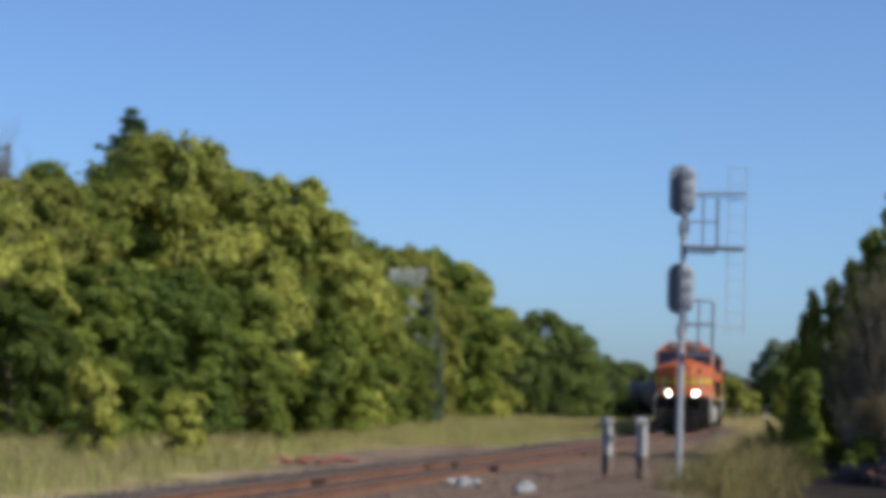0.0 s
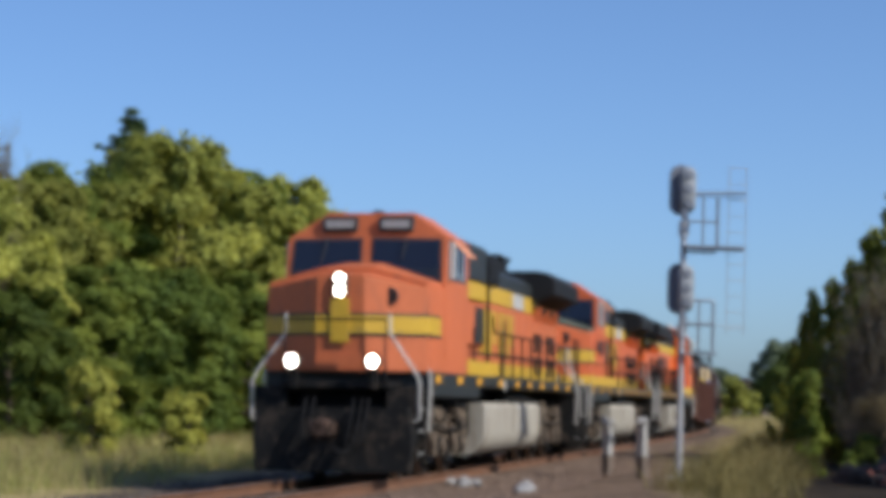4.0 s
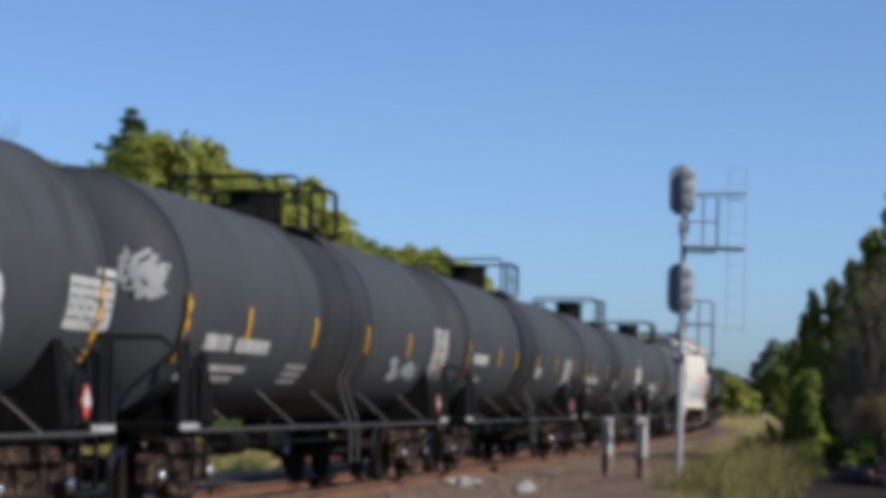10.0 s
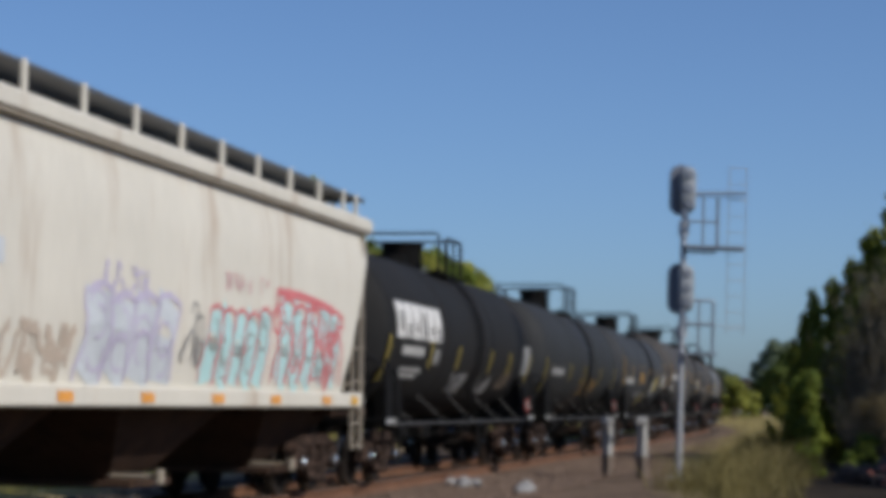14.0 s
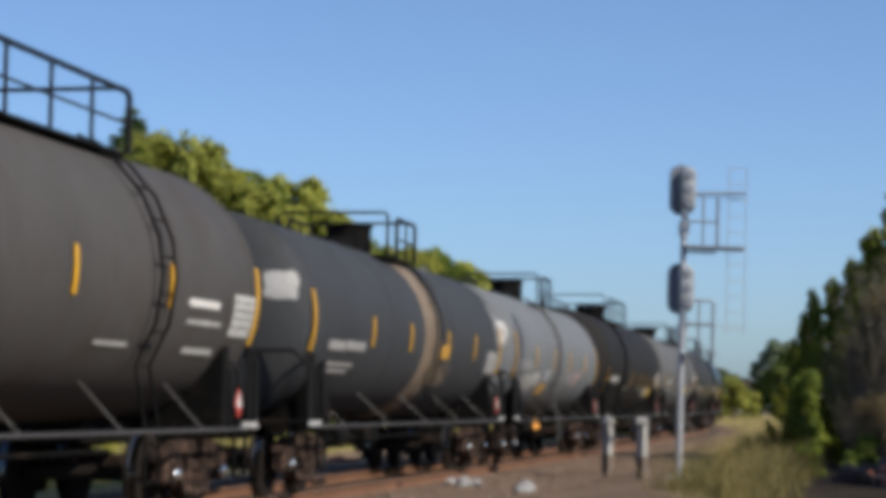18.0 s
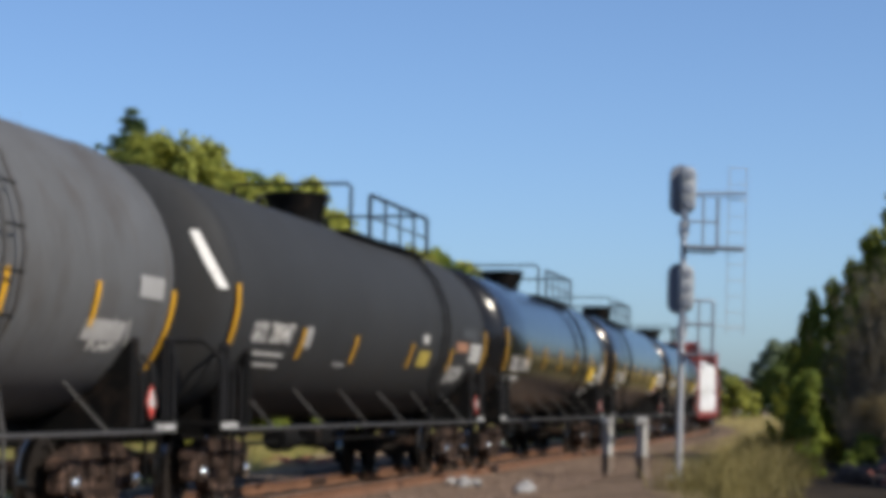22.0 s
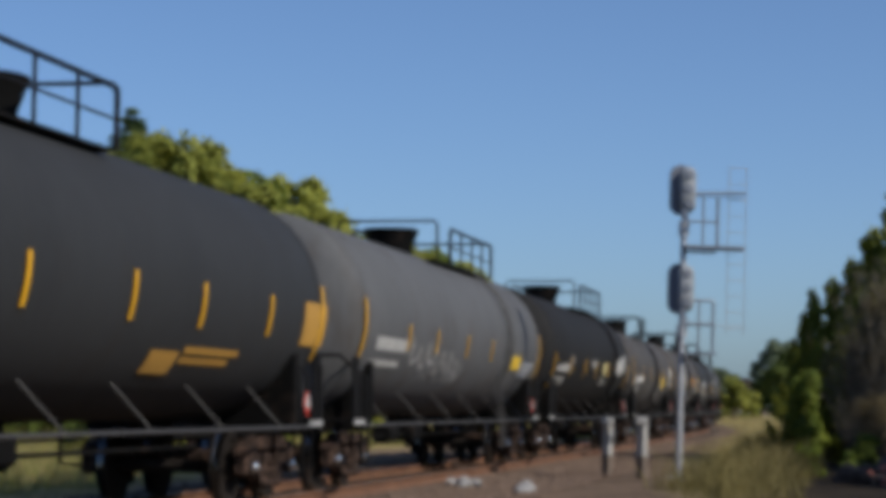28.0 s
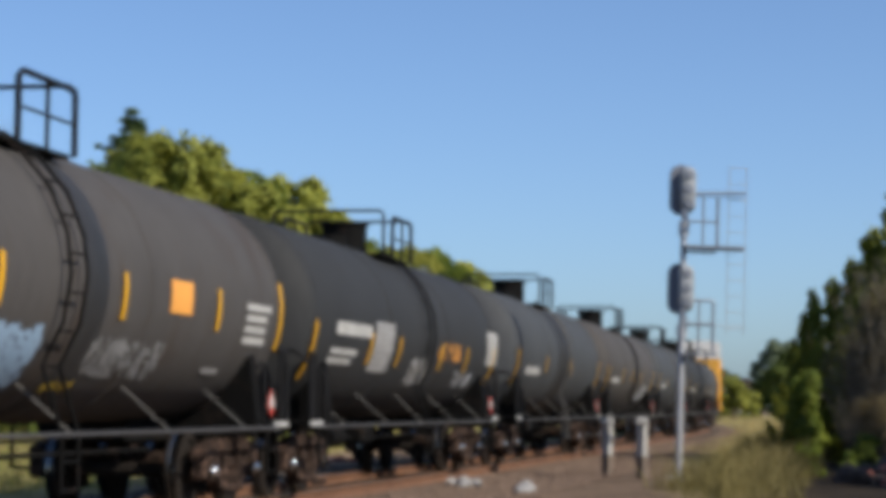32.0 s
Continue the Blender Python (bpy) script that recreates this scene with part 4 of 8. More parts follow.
def locomotive(s0, s1, number, new_paint=False, reverse=False, lit=False):
    """Six-axle wide-cab freight locomotive between couplers at s0 and s1; built cab forward along +x."""
    L = s0 - s1
    K = L / 21.25
    label = "orange, yellow and black diesel locomotive" + (", cab facing backwards" if reverse else ", cab leading") + (", headlights lit" if lit else "")
    loco = empty("locomotive", label, "locomotive", "locomotives of the train")
    OR = ORANGE_NEW if new_paint else ORANGE_SUN if lit else ORANGE
    ny = -1 if reverse else 1      # the local side that faces the camera

    def X(x):
        return x * K

    def slab_y(x0, x1, ya, yb, z0, z1, bevel=0.0):
        """Box on the camera's side between two distances from the middle."""
        return Shape().box(X(min(x0, x1)), X(max(x0, x1)), min(ya * ny, yb * ny), max(ya * ny, yb * ny), z0, z1, bevel)

    # underframe, walkway edge and plain black blocks that paint the shade below it
    part("underframe", Shape().box(X(-9.8), X(4.4), -1.5, 1.5, 1.60, 1.80, 0.02).box(X(4.4), X(9.1), -1.5, 1.5, 1.38, 1.80, 0.02), LOCO_GREEN, loco)
    part("underbody_shade", Shape().box(X(-9.6), X(9.6), -0.82, 0.82, 0.98, 1.52, 0.05), SILL_BLACK, loco, "plain black block for the shade under the frame")
    part("far_slab", Shape().box(X(-9.0), X(9.0), -0.6, -0.4, 0.35, 1.0), SILL_BLACK, loco)
    for sy in (1, -1):
        yb = 1.512 * sy
        part("sill_stripe", Shape().box(X(3.0), X(5.75), min(yb, yb - 0.03 * sy), max(yb, yb - 0.03 * sy), 1.80, 2.06), YELLOW, loco, "yellow stripe behind the cab")
        yb = 0.955 * sy
        for i in range(10):
            xa = (-8.8 if new_paint else -9.3) + i * 1.22
            part("base_stripe", Shape().box(X(xa), X(xa + 1.19), min(yb, yb - 0.03 * sy), max(yb, yb - 0.03 * sy), 1.80, 2.14), YELLOW, loco, "yellow stripe along the foot of the hood")
    for x in (8.45, 6.45, 4.5, 2.1, 0.05, -1.6, -3.4, -5.6, -7.6):
        part("sill_reflector", slab_y(x - 0.17, x + 0.17, 1.50, 1.52, 1.62, 1.75), AMBER, loco, "orange reflector square")
    part("sill_plate", slab_y(1.55, 1.75, 1.50, 1.52, 1.56, 1.74), WHITE_DULL, loco)
    # nose: a blunt wedge, lower at the corners
    def section(x, hw, zo, zt, c):
        return [(X(x), -hw, 2.06), (X(x), hw, 2.06), (X(x), hw, zo), (X(x), c, zt), (X(x), -c, zt), (X(x), -hw, zo)]

    part("nose", Shape().loft([section(7.8, 1.49, 3.24, 3.62, 0.32), section(9.16, 1.47, 3.17, 3.42, 0.45), section(9.66, 0.42, 3.34, 3.37, 0.36)]), OR, loco, "", 20)
    sh = Shape()
    top = [(7.88, -1.44, 3.32), (7.88, -0.32, 3.67), (7.88, 0.32, 3.67), (7.88, 1.44, 3.32), (9.14, -1.44, 3.27), (9.17, -0.45, 3.52), (9.17, 0.45, 3.52), (9.14, 1.44, 3.27)]
    sh.add([(X(x), y, z) for x, y, z in top] + [(X(x), y, z - 0.12) for x, y, z in top], [(0, 1, 5, 4), (1, 2, 6, 5), (2, 3, 7, 6), (12, 13, 9, 8), (13, 14, 10, 9), (14, 15, 11, 10), (0, 4, 12, 8), (3, 11, 15, 7), (4, 5, 13, 12), (5, 6, 14, 13), (6, 7, 15, 14)])
    part("nose_top", sh, OR if lit else ANTIGLARE, loco, "faded orange panel below the windshield" if lit else "dull grey-green panel below the windshield", 0)

    def band(nm, mat, x0, z0, z1, lab, out=0.0):
        ring = [[(X(x + (out if x > 9 else 0)), -hw - out, z0), (X(x + (out if x > 9 else 0)), hw + out, z0), (X(x + (out if x > 9 else 0)), hw + out, z1), (X(x + (out if x > 9 else 0)), -hw - out, z1)] for x, hw in ((x0, 1.505), (9.17, 1.49), (9.68, 0.44))]
        part(nm, Shape().loft(ring), mat, loco, lab, 20)

    band("stripe_border", LOCO_GREEN, 9.12 if new_paint else 8.22, 2.37, 2.74, "dark border of the nose stripe")
    band("nose_stripe", YELLOW, 9.14 if new_paint else 8.25, 2.41, 2.70, "yellow stripe round the nose", 0.006)
    band("nose_base_stripe", ORANGE_SUN if lit else YELLOW, 5.75, 1.80, 2.06, "stripe at the foot of the cab")
    part("nose_emblem", Shape().box(X(9.69), X(9.69) + 0.025, -0.17, 0.17, 2.25, 2.98, 0.01), YELLOW, loco, "plain yellow emblem panel")
    part("nose_vent", Shape().cyl((X(9.40), 0.85, 3.02), (X(9.48), 0.83, 3.02), 0.15, n=14), BLACK_PAINT, loco)
    # cab
    def front(x, z):
        return [(X(x), -1.5, z), (X(x), 1.5, z)]

    face = [(-1.5, 2.04), (1.5, 2.04), (1.5, 3.58), (1.5, 4.12), (0.84, 4.52), (-0.84, 4.52), (-1.5, 4.12), (-1.5, 3.58)]
    lean = {2.04: 7.86, 3.58: 7.86, 4.12: 7.72, 4.52: 7.60}
    part("cab", Shape().loft([[(X(5.72), y, z) for y, z in face], [(X(lean[z]), y, z) for y, z in face]]), OR, loco, "", 15)
    roof = [(1.55, 4.10), (0.88, 4.53), (0.84, 4.57), (-0.84, 4.57), (-0.88, 4.53), (-1.55, 4.10), (-1.50, 4.10), (-0.82, 4.52), (0.82, 4.52), (1.50, 4.10)]
    part("cab_roof", Shape().slab(roof, X(5.66), X(7.50)), OR, loco, "", 20)

    def wind(z, out=0.0):
        return X(float(np.interp(z, [3.58, 4.12, 4.52], [7.86, 7.72, 7.60])) + out)

    def pane(y0, y1, z0, z1, out):
        return [(wind(z0, out), y0 + 0.0, z0), (wind(z0, out), y1, z0), (wind(z1, out), y1, z1), (wind(z1, out), y0, z1)]

    def glazing(sy, yi, yo, zt_, zi, zo, o0, o1):
        """One windshield half: deeper towards the outer corner, bent where the cab face bends."""
        yb = yi + (yo - yi) * (zi - 3.58) / (zi - zo)
        sh = Shape()
        for ring in ([(yi, zi), (yb, 3.58), (yo, 3.58), (yo - 0.03, zt_ - 0.02), (yi, zt_)], [(yb, 3.58), (yo, zo), (yo, 3.58)]):
            if sy < 0:
                ring = ring[::-1]
            sh.loft([[(wind(z, o), y * sy, z) for y, z in ring] for o in (o0, o1)])
        return sh

    for sy in (1, -1):
        gk = part("windshield_gasket", glazing(sy, 0.09, 1.43, 4.12, 3.66, 3.28, -0.05, 0.012), BLACK_PAINT, loco, "", 0)
        part("windshield_pane", glazing(sy, 0.13, 1.38, 4.08, 3.70, 3.33, 0.0, 0.02), GLASS_DARK, gk, "dark blue-tinted windshield pane", 0)
    for yy in (-0.75, 0.75):
        part("wiper", Shape().tube([(wind(4.12, 0.05), yy, 4.14), (wind(3.75, 0.06), yy - 0.08, 3.72)], 0.012), BLACK_PAINT, loco)
    for y0 in (-0.86, 0.20):
        nb = part("number_board", Shape().box(X(7.58), X(7.76), y0, y0 + 0.66, 4.22, 4.49, 0.03), BLACK_PAINT, loco, "black number board")
        if number:
            part("number", writing(lambda a, z, off: (X(7.76) + off, a, z), number, y0 + 0.05, 4.27, 0.17, 0.56, flip=False), WHITE, nb, "white road number")
        else:
            part("number_bar", Shape().box(X(7.76), X(7.76) + 0.012, y0 + 0.07, y0 + 0.59, 4.29, 4.42), GREY_MARK, nb, "illegible grey number")
    for sy in (1, -1):
        sh = Shape()
        y = 1.505 * sy
        sh.box(X(6.0), X(7.62), min(y, y - 0.03 * sy), max(y, y - 0.03 * sy), 3.40, 4.08)
        wf = part("side_window", sh, BLACK_PAINT, loco, "side window in a black frame")
        y = 1.512 * sy
        for x0, x1 in ((6.05, 6.42), (6.50, 6.98), (7.06, 7.40)):
            part("pane", Shape().box(X(x0), X(x1), min(y, y - 0.02 * sy), max(y, y - 0.02 * sy), 3.45, 4.02), GLASS_DARK, wf, "dark glass")
        part("wind_deflector", Shape().box(X(7.44), X(7.58), min(1.50 * sy, 1.60 * sy), max(1.50 * sy, 1.60 * sy), 3.40, 4.05, 0.01), WHITE_DULL, wf, "pale wind deflector")
        part("pillar", Shape().box(X(6.43), X(6.49), min(1.50 * sy, 1.53 * sy), max(1.50 * sy, 1.53 * sy), 3.40, 4.02), WHITE_DULL, wf)
    y = 1.51 * ny
    aw = [(X(6.45), y, 4.12), (X(7.38), y, 4.12), (X(7.30), y + 0.30 * ny, 3.84), (X(6.55), y + 0.30 * ny, 3.84)]
    part("window_awning", Shape().loft([aw, [(a, b, c - 0.025) for a, b, c in aw]]), WHITE if new_paint else ORANGE_PALE, loco, "white awning above the side window" if new_paint else "faded orange awning above the side window")
    surf = (lambda x, z, off: (x, 1.50 + off, z)) if ny > 0 else (lambda x, z, off: (x, -1.50 - off, z))
    if number and ny < 0:
        part("cab_number", writing(surf, number, X(6.66), 2.66, 0.36, X(1.40), flip=False), BLACK_PAINT, loco, "black road number on the cab side")
    if number and ny > 0:
        part("cab_number", writing(surf, number, X(7.92), 2.63, 0.40, X(1.68)), BLACK_PAINT, loco, "black road number on the cab side")
        part("cab_seam", slab_y(5.75, 7.95, 1.50, 1.507, 2.36, 2.385), LOCO_GREEN, loco)
    # headlights
    lamp = LAMP_ON if lit else WHITE_DULL
    hl = part("headlight", Shape().box(X(9.62), X(9.74), -0.13, 0.13, 3.0, 3.40, 0.04), LAMP_HOUSING, loco, "twin headlight housing")
    for z in (3.10, 3.30):
        part("lens", Shape().cyl((X(9.74), 0, z), (X(9.755), 0, z), 0.068, n=12), lamp, hl)
    for y in (-0.72, 0.72):
        dl = part("ditch_light", Shape().cyl((X(9.98), y, 1.94), (X(10.2), y, 1.94), 0.12, 0.14, n=12), LAMP_HOUSING, loco, "ditch light on the front platform")
        part("lens", Shape().cyl((X(10.2), y, 1.94), (X(10.215), y, 1.94), 0.085, n=12), lamp, dl, "glowing lens" if lit else "")
        part("bracket", Shape().box(X(9.98), X(10.08), y - 0.05, y + 0.05, 1.5, 1.84), LOCO_BLACK, dl)
    # hood
    hw = 0.94
    rear = -8.85 if new_paint else -9.4
    zb0, zb1 = (3.39, 3.67) if new_paint else (3.36, 3.70)
    zt = 4.42 if new_paint else 4.12
    part("hood", Shape().box(X(rear), X(5.72), -hw, hw, 1.79, zb0, 0.04), OR, loco)
    part("hood_band", Shape().box(X(rear) + 0.01, X(5.72), -hw - 0.004, hw + 0.004, zb0, zb1), YELLOW, loco, "yellow band along the hood")
    part("hood_top", Shape().slab([(-hw, zb1), (hw, zb1), (hw, zt - 0.14), (hw - 0.2, zt), (-hw + 0.2, zt), (-hw, zt - 0.14)], X(rear), X(5.72)), LOCO_GREEN, loco)
    for i in range(8):
        x = 2.1 - i * 1.0
        part("hood_door", slab_y(x - 0.47, x + 0.47, hw, hw + 0.018, 2.12, zb0 - 0.04, 0.008), OR, loco)
    if new_paint:
        for sy in (1, -1):
            ring = [(sy * (1.245 + 0.155 * math.copysign(abs(math.cos(a)) ** 0.5, math.cos(a))), 3.60 + 0.27 * math.copysign(abs(math.sin(a)) ** 0.5, math.sin(a))) for a in [2 * math.pi * (k + 0.5) / 20 for k in range(20)]]
            bw = part("rear_window", Shape().slab(ring, X(5.70), X(5.73)), BLACK_PAINT, loco, "rounded window in the rear wall of the cab", 0)
            part("pane", Shape().slab([(sy * 1.245 + (y - sy * 1.245) * 0.8, 3.60 + (z - 3.60) * 0.86) for y, z in ring], X(5.694), X(5.72)), GLASS_DARK, bw, "dark glass", 0)
            part("rear_sill", Shape().box(X(5.66), X(5.72), min(sy * 1.08, sy * 1.42), max(sy * 1.08, sy * 1.42), 3.24, 3.29), WHITE_DULL, bw)
        for x in (5.0, 3.9, 2.5, 1.2):
            part("roof_louvre", slab_y(x - 0.42, x + 0.42, hw, hw + 0.02, zb1 + 0.10, zt - 0.22, 0.01), ROOF_BLACK, loco, "dark louvred panel on the upper hood")
        part("roof_beacon", Shape().cyl((X(5.9), -0.7, 4.52), (X(5.9), -0.7, 4.70), 0.16, 0.13, n=12), WHITE_DULL, loco, "pale dome on the cab roof")
        for x0, x1, z0, z1 in ((3.9, 4.25, 1.84, 2.30), (4.3, 4.9, 1.82, 2.12), (4.95, 5.65, 1.82, 2.36)):
            part("scuffed_patch", slab_y(x0, x1, hw, hw + 0.008, z0, z1), ORANGE_PALE, loco, "scuffed pale patch in the paint")
        part("end_number", writing(lambda a, z, off: (X(rear) - off, a, z), number, -0.20, 3.10, 0.17, 0.65), BLACK_PAINT, loco, "black road number on the hood end")
        part("rear_headlight", Shape().box(X(rear) - 0.18, X(rear), -0.30, 0.30, 3.30, 3.75, 0.05), LAMP_HOUSING, loco, "black rear headlight housing")
        part("battery_box", slab_y(-8.0, -7.2, 1.1, 1.38, 1.80, 2.72, 0.04), LOCO_BLACK, loco, "black box on the walkway")
        part("brake_box", slab_y(-0.6 + 3.4, 3.3, 1.05, 1.40, 1.80, 2.2, 0.03), LOCO_BLACK, loco)
        for x in (-3.2, -2.2, 0.4, 2.0):
            part("lifting_eye", slab_y(x - 0.07, x + 0.07, hw, hw + 0.05, 3.26, 3.36, 0.01), WHITE_DULL, loco, "small pale fitting")
        part("hood_patch", slab_y(-3.05, -2.75, hw, hw + 0.012, zb0, zb1), WHITE_DULL, loco)
    else:
        part("blower_box", Shape().box(X(2.95), X(5.72), -1.36, 1.36, 3.55, 4.26, 0.05), LOCO_GREEN, loco, "dark air-intake box behind the cab")
        part("blower_stripe", Shape().box(X(2.95), X(5.71), -1.35, 1.35, 3.22, 3.55, 0.01), YELLOW, loco, "yellow band behind the cab")
        part("intake_box", Shape().box(X(1.38), X(2.93), -1.33, 1.33, 3.60, 4.18, 0.05), ROOF_BLACK, loco, "black intake box with a grille")
        part("intake_grille", grille(X(1.5), X(2.85), 1.31, 1.34, 3.66, 4.06), ROOF_BLACK, loco)
        part("drain_pipe", slab_y(2.90, 2.98, 1.34, 1.40, 1.82, 4.1), HANDRAIL_BLACK, loco)
        part("auxiliary_cabinet", Shape().box(X(3.05), X(5.72), -1.30, 1.30, 2.35, 3.22, 0.04), OR, loco)
        part("cabinet_louvre", slab_y(3.1, 4.0, 1.30, 1.32, 2.42, 3.10, 0.01), LOCO_GREEN, loco)
        part("faded_panel", slab_y(-2.5, -3.9, hw, hw + 0.014, zb0 + 0.01, zb1 - 0.01), WHITE_DULL, loco, "scuffed pale panel in the yellow band")
        for x0, x1 in ((-5.55, -6.0), (-6.25, -6.7), (-7.5, -7.95), (-8.2, -8.7)):
            for z0, z1 in ((2.48, 2.92), (1.95, 2.38)):
                part("vent_panel", slab_y(x0, x1, hw, hw + 0.03, z0, z1), LOCO_BLACK, loco, "black louvred vent")
    part("exhaust_stack", Shape().box(X(-4.3), X(-2.9), -0.5, 0.5, zt - 0.05, 4.54, 0.05), ROOF_BLACK, loco, "sooty exhaust stack")
    part("exhaust_rim", Shape().box(X(-4.36), X(-2.84), -0.56, 0.56, 4.48, 4.58, 0.02), ROOF_BLACK, loco)
    # radiator wings
    if new_paint:
        xr0, xr1, zlo, zhi, zc, zin = -9.50, -3.85, 3.78, 4.20, 4.30, 3.69
    else:
        xr0, xr1, zlo, zhi, zc, zin = (-9.22 if number else -9.53), (-5.0 if number else -5.24), 3.82, 4.14, 4.32, 3.58
    part("radiator_wing", Shape().slab([(-1.50, zlo), (-0.95, zin), (0.95, zin), (1.50, zlo), (1.50, zhi), (1.30, zc), (-1.30, zc), (-1.50, zhi)], X(xr0), X(xr1)), ROOF_BLACK, loco, "overhanging black radiator section", 25)
    for i in range(5):
        x = xr0 + 0.3 + i * (xr1 - xr0 - 0.5) / 5
        part("radiator_panel", Shape().box(X(x), X(x + 0.85), -1.1, 1.1, zc, zc + 0.04, 0.01), ROOF_BLACK, loco)
    for x in ((-8.65, -7.55, -6.2) if new_paint else (-8.95, -7.7, -6.5)):
        sq = [(X(x), (hw + 0.01) * ny, 3.22), (X(x + 0.95), (hw + 0.01) * ny, 3.22), (X(x + 0.95), (hw + 0.20) * ny, 3.50), (X(x), (hw + 0.20) * ny, 3.50)]
        part("radiator_screen", Shape().loft([sq, [(a, b - 0.03 * ny, c) for a, b, c in sq]]), LOCO_BLACK, loco, "dark slanted radiator screen")
        part("screen_rib", Shape().prism([(X(x + 0.98), 3.2), (X(x + 1.06), 3.2), (X(x + 1.06), 3.52), (X(x + 0.98), 3.52)], min(hw * ny, (hw + 0.22) * ny), max(hw * ny, (hw + 0.22) * ny)), OR, loco)
    # plain shapes for the railway's emblem
    sf = (lambda x, z, off: (x, hw + 0.02 + off, z)) if ny > 0 else (lambda x, z, off: (x, -hw - 0.02 - off, z))

    def blot(pieces, mat, lab, border=None):
        sh = Shape()
        for xa, xb, za, zb in pieces:
            b_ = bar(sf, X(min(xa, xb)), X(max(xa, xb)), za, zb, 2)
            sh.add(b_.v, b_.f)
        part("emblem_shape", sh, mat, loco, lab)

    if new_paint:
        for xl, up in ((-3.40, 0.0), (-2.25, 0.12), (-1.05, 0.0), (0.15, 0.12)):
            blot([(xl, xl + 0.34, 2.74, 3.18), (xl + 0.50, xl + 0.90, 2.74 + up, 3.18)], BLACK_PAINT, "plain black emblem shape")
        blot([(-3.8, 0.05, 2.45, 2.55)], BLACK_PAINT, "plain black emblem bar")
    else:
        for xl, up in ((1.70, 0.0), (0.58, 0.25), (-0.54, 0.0), (-1.62, 0.25)):
            blot([(xl, xl - 0.30, 2.26, 3.20), (xl - 0.46, xl - 0.82, 2.26 + up, 3.20)], YELLOW, "plain yellow emblem shape")
    # handrails
    xs = [4.9, 3.4, 1.9, 0.45, -0.75, -1.95, -3.15, -4.3, -5.4, -6.4, -7.3] if not new_paint else [2.5, 1.6, 0.6, -0.7, -1.7, -2.6, -3.6, -4.6, -6.0, -6.9, -7.9, -8.9]
    rz = 2.66
    for x in xs:
        for sy in (1, -1):
            part("stanchion", Shape().tube([(X(x), 1.47 * sy, 1.80), (X(x), 1.47 * sy, rz)], 0.034 if new_paint else 0.026), HANDRAIL_BLACK, loco)
    for sy in (1, -1):
        xe = 2.9
        part("handrail", Shape().tube([(X(xe), 1.47 * sy, rz + 0.3), (X(xe - 0.15), 1.47 * sy, rz), (X(-9.3), 1.47 * sy, rz)], 0.024), HANDRAIL_BLACK, loco)
        part("lower_rail", Shape().tube([(X(xe), 1.47 * sy, 2.25), (X(-9.3), 1.47 * sy, 2.25)], 0.013), HANDRAIL_BLACK, loco)
    for x in (rear - 0.08, rear - 0.75):
        part("end_post", Shape().tube([(X(x), 1.40 * ny, 1.80), (X(x), 1.40 * ny, 2.92)], 0.035), HANDRAIL_BLACK, loco)
    # steps and pale corner rails at both ends
    for d, xe in ((1, 10.0), (-1, -10.1)):
        part("end_platform", Shape().box(min(X(xe), X(xe - d * 1.0)), max(X(xe), X(xe - d * 1.0)), -1.0, 1.0, 1.50, 1.62, 0.02), LOCO_BLACK, loco)
        for sy in (1, -1):
            sw = part("step_well", Shape().box(min(X(xe - d * 0.12), X(xe - d * 0.82)), max(X(xe - d * 0.12), X(xe - d * 0.82)), min(sy * 0.90, sy * 1.12), max(sy * 0.90, sy * 1.12), 0.35, 1.55, 0.02), LOCO_BLACK, loco)
            for dx in (0.08, 0.82):
                part("side_plate", Shape().box(min(X(xe - d * dx), X(xe - d * (dx + 0.05))), max(X(xe - d * dx), X(xe - d * (dx + 0.05))), min(sy * 0.92, sy * 1.46), max(sy * 0.92, sy * 1.46), 0.35, 1.55), LOCO_BLACK, sw)
            for k in range(3):
                z = 0.45 + k * 0.36
                part("tread", Shape().box(min(X(xe - d * 0.13), X(xe - d * 0.82)), max(X(xe - d * 0.13), X(xe - d * 0.82)), min(sy * 1.0, sy * 1.44), max(sy * 1.0, sy * 1.44), z, z + 0.02), LOCO_BLACK, sw)
                part("tread_edge", Shape().box(min(X(xe - d * 0.30), X(xe - d * 0.62)), max(X(xe - d * 0.30), X(xe - d * 0.62)), min(sy * 1.38, sy * 1.46), max(sy * 1.38, sy * 1.46), z + 0.001, z + 0.024), WHITE_DULL, sw, "worn white tread edge")
            x = X(xe - d * 0.08)
            part("corner_rail", Shape().tube([(x, sy * 1.36, 0.98), (x, sy * 1.50, 1.02), (x, sy * 1.50, 1.62), (x, sy * 1.40, 1.80), (x - d * 0.1, sy * 0.95, 2.38), (x - d * 0.1, sy * 0.93, 2.72)], 0.025), RAIL_PALE, loco, "white-painted corner handrail")
            x = X(xe - d * 0.86)
            part("corner_rail", Shape().tube([(x, sy * 1.49, 0.80), (x, sy * 1.52, 1.70), (x - d * 0.06, sy * 1.44, 1.95), (x - d * 0.18, sy * 1.34, 2.50), (x - d * 0.22, sy * 1.32, 2.62), (x - d * 0.5, sy * 1.30, 2.66)], 0.025), RAIL_PALE, loco, "white-painted corner handrail")
        part("end_rail", Shape().tube([(X(xe), -0.9, 1.62), (X(xe), -0.9, 2.62), (X(xe), 0.9, 2.62), (X(xe), 0.9, 1.62)], 0.024), HANDRAIL_BLACK, loco)
        plow = [(-1.40, 0.16), (1.40, 0.16), (1.46, 0.75), (1.36, 1.20), (-1.36, 1.20), (-1.46, 0.75)]
